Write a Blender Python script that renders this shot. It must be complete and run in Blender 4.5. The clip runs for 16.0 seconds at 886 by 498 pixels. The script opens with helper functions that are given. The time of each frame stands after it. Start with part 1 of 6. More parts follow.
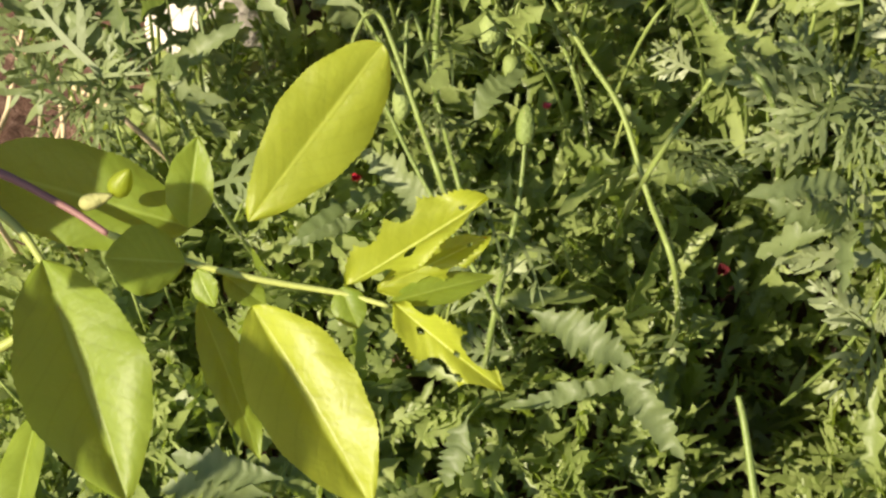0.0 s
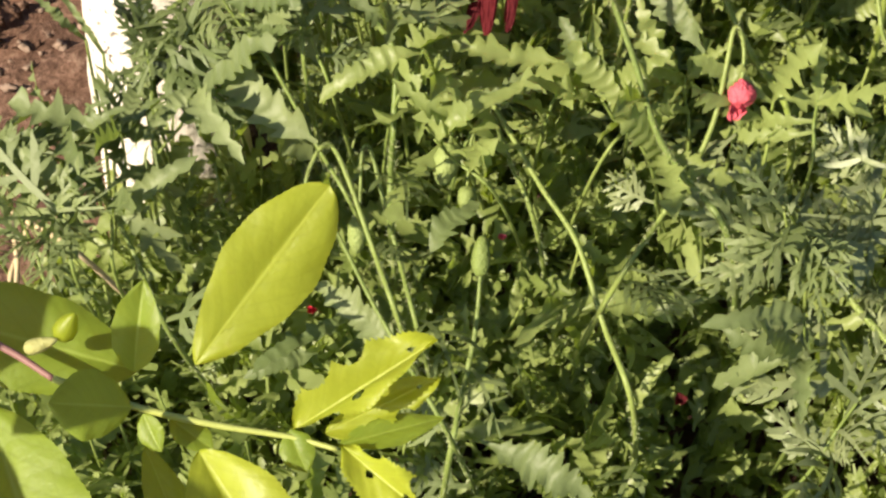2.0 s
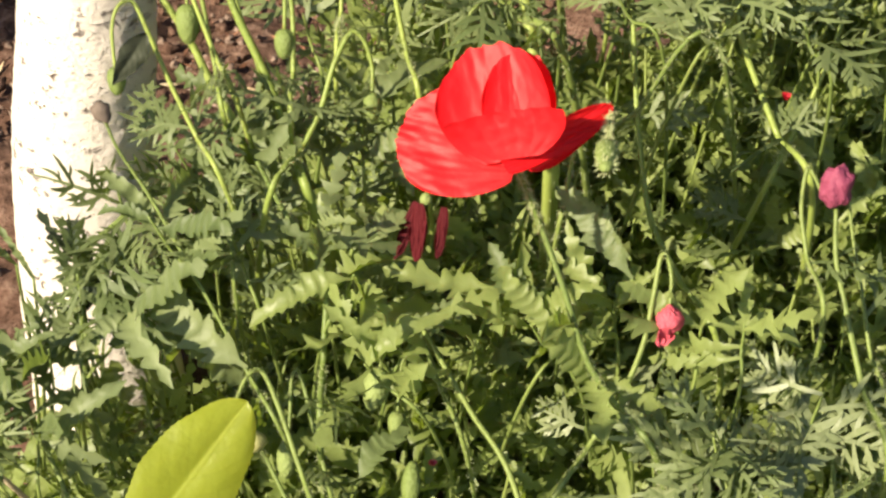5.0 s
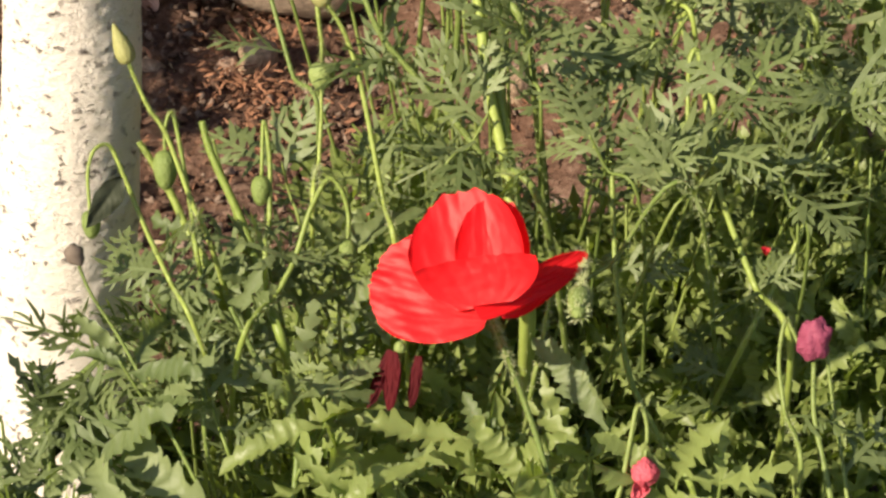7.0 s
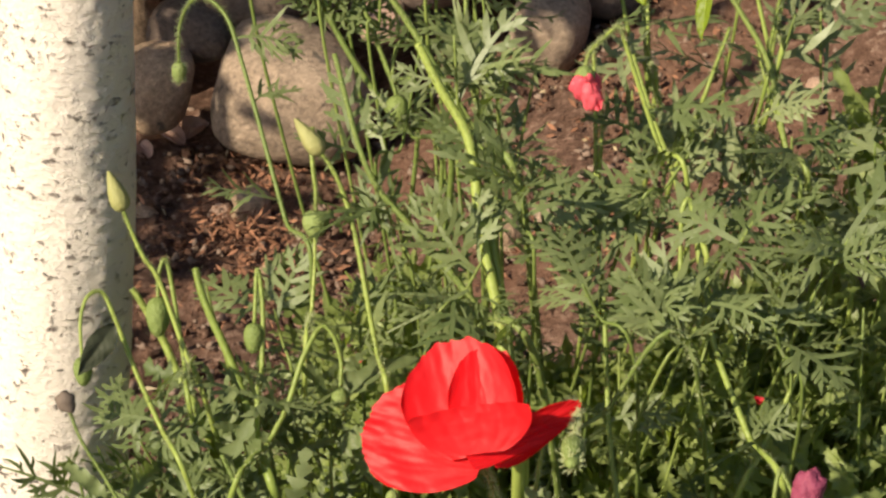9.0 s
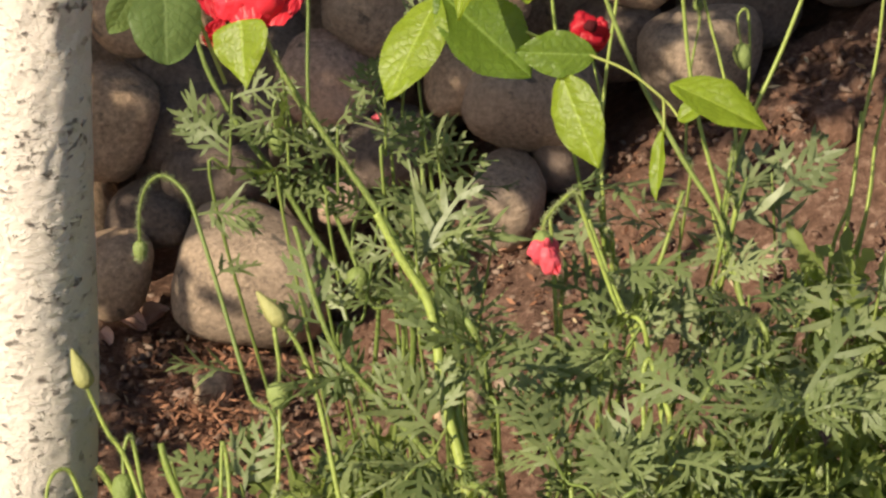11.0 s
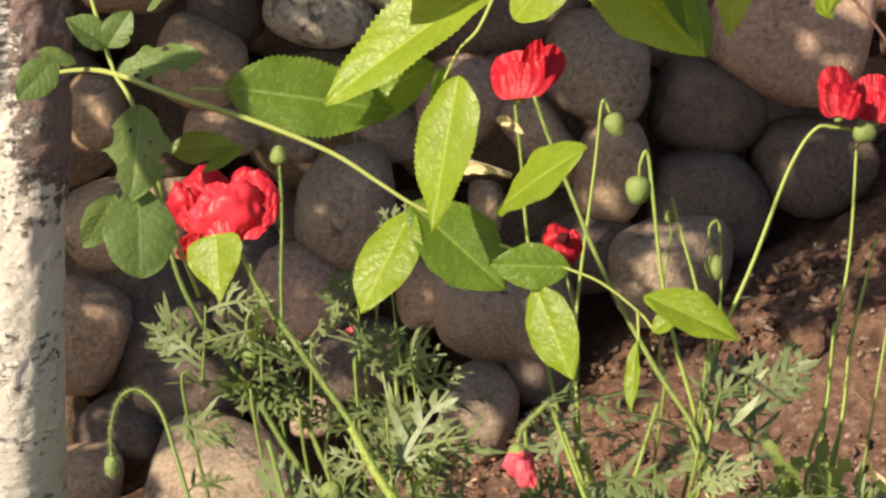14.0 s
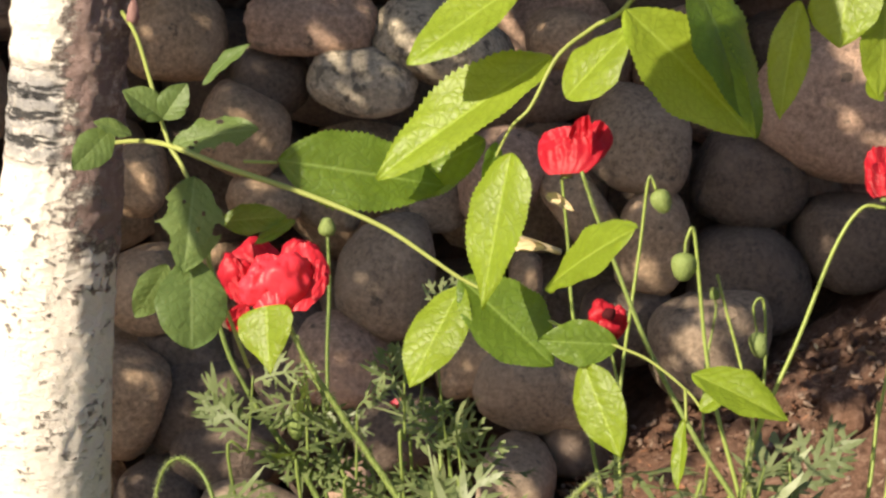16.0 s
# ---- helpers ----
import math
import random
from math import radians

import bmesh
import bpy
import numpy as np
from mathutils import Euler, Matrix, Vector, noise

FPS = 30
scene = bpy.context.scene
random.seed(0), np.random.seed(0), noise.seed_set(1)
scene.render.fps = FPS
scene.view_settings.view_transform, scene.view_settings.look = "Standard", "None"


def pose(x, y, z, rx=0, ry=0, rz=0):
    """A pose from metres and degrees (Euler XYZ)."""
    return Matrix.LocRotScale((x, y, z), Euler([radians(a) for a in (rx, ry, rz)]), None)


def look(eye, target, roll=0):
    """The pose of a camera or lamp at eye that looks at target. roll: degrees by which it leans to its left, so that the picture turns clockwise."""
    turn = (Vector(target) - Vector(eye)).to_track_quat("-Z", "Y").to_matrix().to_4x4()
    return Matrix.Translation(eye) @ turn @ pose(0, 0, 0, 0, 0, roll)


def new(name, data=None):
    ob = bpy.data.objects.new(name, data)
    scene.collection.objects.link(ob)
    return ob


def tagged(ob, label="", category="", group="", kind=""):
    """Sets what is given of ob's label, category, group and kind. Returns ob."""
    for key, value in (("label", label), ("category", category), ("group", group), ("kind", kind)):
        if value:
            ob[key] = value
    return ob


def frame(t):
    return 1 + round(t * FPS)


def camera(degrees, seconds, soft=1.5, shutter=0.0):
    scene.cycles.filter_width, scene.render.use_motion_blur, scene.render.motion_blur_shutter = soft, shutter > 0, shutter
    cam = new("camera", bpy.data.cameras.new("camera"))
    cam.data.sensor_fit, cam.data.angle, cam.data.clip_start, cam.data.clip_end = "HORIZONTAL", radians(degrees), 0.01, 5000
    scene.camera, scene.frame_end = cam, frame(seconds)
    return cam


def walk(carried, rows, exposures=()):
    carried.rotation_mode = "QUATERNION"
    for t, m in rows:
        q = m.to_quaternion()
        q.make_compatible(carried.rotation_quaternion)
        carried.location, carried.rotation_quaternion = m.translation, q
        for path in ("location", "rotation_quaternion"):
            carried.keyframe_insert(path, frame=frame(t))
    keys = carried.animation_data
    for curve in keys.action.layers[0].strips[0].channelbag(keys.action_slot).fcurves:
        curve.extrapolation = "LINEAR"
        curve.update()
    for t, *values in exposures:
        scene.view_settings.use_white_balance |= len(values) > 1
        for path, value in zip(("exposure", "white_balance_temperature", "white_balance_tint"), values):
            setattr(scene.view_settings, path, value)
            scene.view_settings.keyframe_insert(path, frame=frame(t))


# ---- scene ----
# A flower bed of poppies at the foot of a boulder wall, with a young whitewashed birch.
PATH = [
    (0, (-0.0053, 0.0068, 0.9672), -46.576, -2.741, -1.951),
    (0.5, (-0.0026, 0.0088, 0.9679), -45.963, -2.008, -1.558),
    (1, (-0.0042, 0.0080, 0.9680), -45.156, -1.462, -1.276),
    (1.5, (-0.0018, 0.0103, 0.9676), -44.183, -1.367, -1.299),
    (2, (-0.0022, 0.0116, 0.9680), -43.204, -1.149, -1.249),
    (2.5, (-0.0041, 0.0124, 0.9682), -42.132, -0.688, -0.935),
    (3, (-0.0069, 0.0101, 0.9685), -41.044, -0.046, -0.569),
    (3.5, (-0.0024, 0.0114, 0.9708), -40.157, 0.090, -0.445),
    (4, (-0.0049, 0.0098, 0.9740), -39.184, 0.740, -0.210),
    (4.2, (-0.0047, 0.0094, 0.9742), -38.828, 0.923, -0.108),
    (6.3, (0.0156, 0.0073, 0.9481), -33.444, 0.858, 0.614),
    (6.5, (0.0155, 0.0078, 0.9493), -33.116, 0.874, 0.666),
    (7, (0.0165, 0.0068, 0.9498), -31.929, 0.891, 0.900),
    (7.5, (0.0174, 0.0074, 0.9514), -31.058, 0.926, 1.062),
    (8, (0.0164, 0.0089, 0.9501), -30.012, 0.958, 1.103),
    (8.5, (0.0159, 0.0097, 0.9500), -29.111, 0.926, 1.108),
    (9, (0.0153, 0.0076, 0.9504), -27.904, 1.102, 1.260),
    (9.2, (0.0160, 0.0058, 0.9502), -27.409, 1.157, 1.237),
    (11.3, (0.0139, -0.0035, 0.9425), -21.949, 2.359, -0.079),
    (11.5, (0.0163, -0.0034, 0.9402), -21.401, 2.391, -0.085),
    (12, (0.0199, -0.0027, 0.9397), -20.287, 2.605, 0.072),
    (12.5, (0.0175, -0.0039, 0.9402), -19.378, 2.985, 0.127),
    (13, (0.0181, -0.0020, 0.9418), -18.398, 3.033, 0.042),
    (13.5, (0.0130, -0.0014, 0.9454), -17.785, 3.237, -0.011),
    (14, (0.0126, -0.0013, 0.9450), -16.959, 3.102, 0.054),
    (14.5, (0.0086, -0.0033, 0.9492), -16.550, 3.029, 0.229),
    (15, (0.0074, -0.0041, 0.9494), -15.918, 2.742, 0.450),
    (15.5, (0.0056, -0.0040, 0.9496), -15.495, 2.479, 0.523),
    (16, (0.0046, -0.0057, 0.9503), -15.130, 2.152, 0.674),
]


def aim(eye, pitch, turn, lean):
    """A camera at eye, turned to its right, pitched and leaning, in degrees."""
    return pose(*eye, 90 + pitch, 0, -turn) @ pose(0, 0, 0, 0, 0, lean)


cam = camera(24, 16.0, soft=2.55)
walk(cam, [(t, aim(eye, pitch, turn, lean)) for t, eye, pitch, turn, lean in PATH],
     exposures=[(0, 1.06), (4.2, 1.10), (6.3, 0.90), (7.5, 0.74), (8.5, 0.63), (9.2, 0.58), (11.3, 0.64), (13, 0.78), (16, 0.84)])

# ---- world and sun ----
SUN_AZIMUTH, SUN_HEIGHT = radians(229), radians(31)   # clockwise from +y; behind and to the left
world = bpy.data.worlds.new("sky")
scene.world = world
world.use_nodes = True
wn = world.node_tree.nodes
sky = wn.new("ShaderNodeTexSky")
sky.sky_type, sky.sun_disc = "NISHITA", False
sky.sun_elevation, sky.sun_rotation = SUN_HEIGHT, SUN_AZIMUTH
world.node_tree.links.new(sky.outputs[0], wn["Background"].inputs[0])
wn["Background"].inputs[1].default_value = 0.072
sun = new("sun", bpy.data.lights.new("sun", "SUN"))
sun.data.energy, sun.data.angle, sun.data.color = 5.0, radians(0.5), (1.0, 0.88, 0.66)
to_sun = Vector((math.sin(SUN_AZIMUTH) * math.cos(SUN_HEIGHT), math.cos(SUN_AZIMUTH) * math.cos(SUN_HEIGHT), math.sin(SUN_HEIGHT)))
sun.matrix_world = look(to_sun * 8, (0, 0, 0))


# ---- materials ----
def shader(name):
    m = bpy.data.materials.new(name)
    m.use_nodes = True
    return m, m.node_tree.nodes, m.node_tree.links


def link_noise(n, l, scale, detail=4.0, coord="Object", stretch=None, rough=0.55):
    tc = n.new("ShaderNodeTexCoord")
    tex = n.new("ShaderNodeTexNoise")
    tex.inputs["Scale"].default_value, tex.inputs["Detail"].default_value = scale, detail
    tex.inputs["Roughness"].default_value = rough
    if stretch:
        mp = n.new("ShaderNodeMapping")
        mp.inputs["Scale"].default_value = stretch
        l.new(tc.outputs[coord], mp.inputs[0])
        l.new(mp.outputs[0], tex.inputs["Vector"])
    else:
        l.new(tc.outputs[coord], tex.inputs["Vector"])
    return tex.outputs["Fac"]


def ramp(n, l, fac, stops):
    r = n.new("ShaderNodeValToRGB")
    ends = r.color_ramp.elements
    ends[1].position, ends[1].color = stops[-1][0], (*stops[-1][1], 1)
    ends[0].position, ends[0].color = stops[0][0], (*stops[0][1], 1)
    for pos, c in stops[1:-1]:
        ends.new(pos).color = (*c, 1)
    l.new(fac, r.inputs[0])
    return r.outputs[0]


def mixed(n, l, fac, a, b, how="MIX"):
    m = n.new("ShaderNodeMix")
    m.data_type, m.blend_type = "RGBA", how
    for sock, v in ((m.inputs[0], fac), (m.inputs[6], a), (m.inputs[7], b)):
        if isinstance(v, bpy.types.NodeSocket):
            l.new(v, sock)
        elif isinstance(v, (int, float)):
            sock.default_value = v
        else:
            sock.default_value = (*v, 1)
    return m.outputs[2]


def bump(n, l, height, strength, distance, normal=None):
    b = n.new("ShaderNodeBump")
    b.inputs["Strength"].default_value, b.inputs["Distance"].default_value = strength, distance
    l.new(height, b.inputs["Height"])
    if normal:
        l.new(normal, b.inputs["Normal"])
    return b.outputs[0]


def arith(n, l, op, a, b=None, c=None):
    m = n.new("ShaderNodeMath")
    m.operation = op
    for k, v in enumerate((a, b, c)):
        if v is None:
            continue
        if isinstance(v, bpy.types.NodeSocket):
            l.new(v, m.inputs[k])
        else:
            m.inputs[k].default_value = v
    return m.outputs[0]


def plant_material(name, dark, light, glow, through_share=0.35, rough=0.5, scale=60.0, veins=0.0, island=True, spots=None, relief=0.45):
    """Thin living tissue: it scatters light and lets some of it through."""
    m, n, l = shader(name)
    p, out = n["Principled BSDF"], n["Material Output"]
    grain = link_noise(n, l, scale, 3)
    if island:
        geo = n.new("ShaderNodeNewGeometry")
        rnd = geo.outputs["Random Per Island"]
    else:
        rnd = n.new("ShaderNodeObjectInfo").outputs["Random"]
    fac = arith(n, l, "ADD", arith(n, l, "MULTIPLY", rnd, 0.65), arith(n, l, "MULTIPLY", grain, 0.45))
    col = mixed(n, l, fac, dark, light)
    normal = bump(n, l, grain, relief, 0.0012)
    if veins:
        uv = n.new("ShaderNodeUVMap")
        sep = n.new("ShaderNodeSeparateXYZ")
        l.new(uv.outputs[0], sep.inputs[0])
        across = arith(n, l, "ABSOLUTE", arith(n, l, "SUBTRACT", sep.outputs[1], 0.5))
        along = arith(n, l, "SUBTRACT", sep.outputs[0], arith(n, l, "MULTIPLY", across, 0.55))
        saw = arith(n, l, "ABSOLUTE", arith(n, l, "SUBTRACT", arith(n, l, "FRACT", arith(n, l, "MULTIPLY", arith(n, l, "ADD", along, arith(n, l, "MULTIPLY", grain, 0.05)), 7.5)), 0.5))
        side = arith(n, l, "MAXIMUM", arith(n, l, "SUBTRACT", 1.0, arith(n, l, "MULTIPLY", saw, 9.0)), 0.0)
        mid = arith(n, l, "MAXIMUM", arith(n, l, "SUBTRACT", 1.0, arith(n, l, "MULTIPLY", across, 32.0)), 0.0)
        cells = n.new("ShaderNodeTexVoronoi")
        cells.feature = "DISTANCE_TO_EDGE"
        cells.inputs["Scale"].default_value = 230 if scale < 100 else 330
        warp = n.new("ShaderNodeVectorMath")
        warp.operation = "MULTIPLY_ADD"
        tc = n.new("ShaderNodeTexCoord")
        rag = n.new("ShaderNodeTexNoise")
        rag.inputs["Scale"].default_value = 140
        l.new(tc.outputs["Object"], rag.inputs["Vector"])
        l.new(rag.outputs["Color"], warp.inputs[0])
        warp.inputs[1].default_value = (0.006, 0.006, 0.006)
        l.new(tc.outputs["Object"], warp.inputs[2])
        l.new(warp.outputs[0], cells.inputs["Vector"])
        cell = ramp(n, l, cells.outputs["Distance"], [(0.0, (0, 0, 0)), (0.22, (1, 1, 1))])
        col = mixed(n, l, arith(n, l, "MULTIPLY", arith(n, l, "SUBTRACT", 1.0, cell), veins * (0.75 if scale < 100 else 0.2)), col, tuple(c * 0.5 for c in dark))
        blotch = ramp(n, l, link_noise(n, l, 38, 3), [(0.35, (0, 0, 0)), (0.68, (1, 1, 1))])
        col = mixed(n, l, arith(n, l, "MULTIPLY", blotch, 0.35), col, tuple(c * 0.62 for c in dark))
        col = mixed(n, l, arith(n, l, "MULTIPLY", side, veins * 0.7 if scale < 100 else veins * 0.5), col, tuple(c * 0.5 for c in dark))
        col = mixed(n, l, arith(n, l, "MULTIPLY", mid, 0.6), col, tuple(min(1.0, c * 1.25 + 0.05) for c in light))
        normal = bump(n, l, cell, 0.20 if scale < 100 else 0.04, 0.0008, normal)
        normal = bump(n, l, arith(n, l, "MULTIPLY", saw, 2.0), 0.12 if scale < 100 else 0.05, 0.0010, normal)
    if spots:
        sp = link_noise(n, l, 130, 4)
        col = mixed(n, l, ramp(n, l, sp, [(0.66, (0, 0, 0)), (0.80, (0.7, 0.7, 0.7))]), col, spots)
    l.new(col, p.inputs["Base Color"])
    p.inputs["Roughness"].default_value = rough
    p.inputs["Specular IOR Level"].default_value = 0.35
    l.new(normal, p.inputs["Normal"])
    tr = n.new("ShaderNodeBsdfTranslucent")
    l.new(mixed(n, l, 0.75, col, glow), tr.inputs[0])
    l.new(normal, tr.inputs["Normal"])
    mx = n.new("ShaderNodeMixShader")
    mx.inputs[0].default_value = through_share
    l.new(p.outputs[0], mx.inputs[1])
    l.new(tr.outputs[0], mx.inputs[2])
    l.new(mx.outputs[0], out.inputs["Surface"])
    return m


M_CARPET = plant_material("poppy_leaf_green", (0.112, 0.150, 0.034), (0.305, 0.355, 0.125), (0.42, 0.56, 0.04), 0.38, 0.42, 160)
M_FINE = plant_material("poppy_leaf_greyish", (0.070, 0.100, 0.030), (0.205, 0.245, 0.100), (0.28, 0.38, 0.03), 0.32, 0.48, 160)
M_LEAF = plant_material("poppy_leaf_single", (0.076, 0.108, 0.034), (0.22, 0.258, 0.112), (0.28, 0.38, 0.035), 0.30, 0.50, 160, island=False)
M_GLAUCOUS = plant_material("poppy_leaf_glaucous", (0.115, 0.145, 0.062), (0.285, 0.318, 0.160), (0.27, 0.35, 0.05), 0.28, 0.42, 160, island=False)
M_STEM = plant_material("poppy_stem_green", (0.13, 0.185, 0.045), (0.27, 0.33, 0.09), (0.30, 0.38, 0.05), 0.2, 0.45, 200, island=False)
M_STEM_PALE = plant_material("poppy_stem_pale", (0.21, 0.28, 0.06), (0.38, 0.45, 0.11), (0.40, 0.48, 0.05), 0.2, 0.38, 200, island=False)
M_STALKS = plant_material("poppy_stalk_green", (0.14, 0.195, 0.045), (0.33, 0.39, 0.11), (0.34, 0.42, 0.05), 0.2, 0.45, 200)
M_HAIR = plant_material("pale_bristle", (0.42, 0.47, 0.24), (0.55, 0.58, 0.33), (0.5, 0.55, 0.25), 0.4, 0.5, 200)
M_BUD = plant_material("poppy_bud_green", (0.16, 0.215, 0.05), (0.28, 0.34, 0.115), (0.28, 0.36, 0.05), 0.15, 0.55, 600, island=False, relief=1.0)
M_CREAM = plant_material("withered_bud_cream", (0.28, 0.28, 0.09), (0.44, 0.415, 0.18), (0.5, 0.45, 0.15), 0.15, 0.6, 420, island=False, relief=0.8)
M_APPLE = plant_material("tree_leaf_green", (0.175, 0.250, 0.017), (0.33, 0.42, 0.045), (0.62, 0.76, 0.018), 0.42, 0.42, 90, veins=0.38, island=False)
# darker copy for leaves in shade, the shade put into the colour
M_APPLE_SHADED = plant_material("tree_leaf_shaded", (0.088, 0.150, 0.016), (0.19, 0.275, 0.037), (0.36, 0.54, 0.015), 0.34, 0.40, 90, veins=0.42, island=False)
M_APPLE_NEAR = plant_material("tree_leaf_yellowish", (0.135, 0.205, 0.022), (0.255, 0.335, 0.040), (0.66, 0.72, 0.02), 0.40, 0.46, 110, veins=0.45, island=False, spots=(0.30, 0.26, 0.05))
M_YELLOW = plant_material("tree_leaf_yellow", (0.24, 0.29, 0.024), (0.36, 0.41, 0.040), (0.74, 0.78, 0.02), 0.40, 0.42, 110, veins=0.4, island=False, spots=(0.24, 0.20, 0.05))
M_CHEWED = plant_material("tree_leaf_dull", (0.105, 0.165, 0.045), (0.185, 0.25, 0.075), (0.26, 0.36, 0.04), 0.28, 0.5, 90, veins=0.3, island=False)
M_TWIG = plant_material("green_twig", (0.23, 0.27, 0.055), (0.35, 0.38, 0.11), (0.4, 0.42, 0.08), 0.08, 0.5, 150, island=False)
M_TWIG_RED = plant_material("reddish_twig", (0.17, 0.075, 0.07), (0.28, 0.155, 0.14), (0.25, 0.12, 0.1), 0.03, 0.55, 150, island=False)
M_PETAL = plant_material("scarlet_petal", (0.64, 0.006, 0.011), (0.76, 0.017, 0.024), (0.88, 0.008, 0.010), 0.36, 0.50, 110, island=False, relief=0.30)
M_CRUMPLED = plant_material("crumpled_red_petal", (0.72, 0.012, 0.026), (0.88, 0.060, 0.095), (0.92, 0.02, 0.02), 0.34, 0.42, 120, island=False, relief=0.35)
M_PETAL_OLD = plant_material("crimson_petal", (0.42, 0.008, 0.020), (0.60, 0.022, 0.045), (0.62, 0.012, 0.02), 0.34, 0.5, 90, island=False, relief=0.25)
M_ROSE = plant_material("rose_red_petal", (0.62, 0.03, 0.07), (0.82, 0.14, 0.18), (0.85, 0.06, 0.08), 0.3, 0.45, 200, island=False, relief=0.4)
# dark red that also carries the shade on petals hidden low down
M_DARKRED = plant_material("dark_red_petal", (0.050, 0.001, 0.004), (0.10, 0.003, 0.007), (0.20, 0.004, 0.006), 0.25, 0.85, 70, island=False)
M_PINK = plant_material("faded_pink_petal", (0.50, 0.035, 0.075), (0.66, 0.12, 0.16), (0.7, 0.08, 0.1), 0.2, 0.6, 500, island=False, relief=1.0)
M_PURPLE = plant_material("dull_purple_petal", (0.23, 0.035, 0.085), (0.36, 0.09, 0.14), (0.3, 0.05, 0.1), 0.1, 0.6, 500, island=False, relief=1.0)
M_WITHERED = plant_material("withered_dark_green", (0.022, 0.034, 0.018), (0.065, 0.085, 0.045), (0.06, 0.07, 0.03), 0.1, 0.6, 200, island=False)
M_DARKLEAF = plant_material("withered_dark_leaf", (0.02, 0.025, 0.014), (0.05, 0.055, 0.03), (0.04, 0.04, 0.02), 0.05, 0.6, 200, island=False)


def soil_material():
    m, n, l = shader("dry_brown_soil")
    p = n["Principled BSDF"]
    big, fine = link_noise(n, l, 5, 5), link_noise(n, l, 90, 6, rough=0.7)
    a = ramp(n, l, fine, [(0.30, (0.036, 0.020, 0.014)), (0.52, (0.138, 0.078, 0.056)), (0.75, (0.33, 0.218, 0.165))])
    b = mixed(n, l, ramp(n, l, big, [(0.42, (0, 0, 0)), (0.62, (1, 1, 1))]), a, (0.165, 0.085, 0.055))
    l.new(mixed(n, l, 0.5, a, b), p.inputs["Base Color"])
    p.inputs["Roughness"].default_value = 0.95
    p.inputs["Specular IOR Level"].default_value = 0.15
    l.new(bump(n, l, fine, 0.9, 0.006, bump(n, l, link_noise(n, l, 300, 4), 0.6, 0.002)), p.inputs["Normal"])
    return m


def stone_material(name, low, high, fleck=(0.05, 0.045, 0.04), fleck_at=0.64, fleck_size=46):
    m, n, l = shader(name)
    p = n["Principled BSDF"]
    big, fine, mid = link_noise(n, l, 9, 4), link_noise(n, l, 180, 6, rough=0.7), link_noise(n, l, fleck_size, 5)
    base = mixed(n, l, ramp(n, l, big, [(0.3, (0, 0, 0)), (0.7, (1, 1, 1))]), low, high)
    base = mixed(n, l, 0.75, base, ramp(n, l, fine, [(0.3, tuple(c * 0.45 for c in low)), (0.7, tuple(min(1, c * 1.35) for c in high))]))
    spot = ramp(n, l, mid, [(fleck_at, (0, 0, 0)), (fleck_at + 0.06, (0.75, 0.75, 0.75))])
    base = mixed(n, l, spot, base, fleck)
    dust = ramp(n, l, link_noise(n, l, 17, 5), [(0.52, (0, 0, 0)), (0.75, (0.5, 0.5, 0.5))])
    base = mixed(n, l, dust, base, tuple(min(1, c * 1.35 + 0.03) for c in high))
    l.new(base, p.inputs["Base Color"])
    p.inputs["Roughness"].default_value = 0.8
    l.new(bump(n, l, fine, 1.0, 0.005, bump(n, l, mid, 0.45, 0.008)), p.inputs["Normal"])
    return m


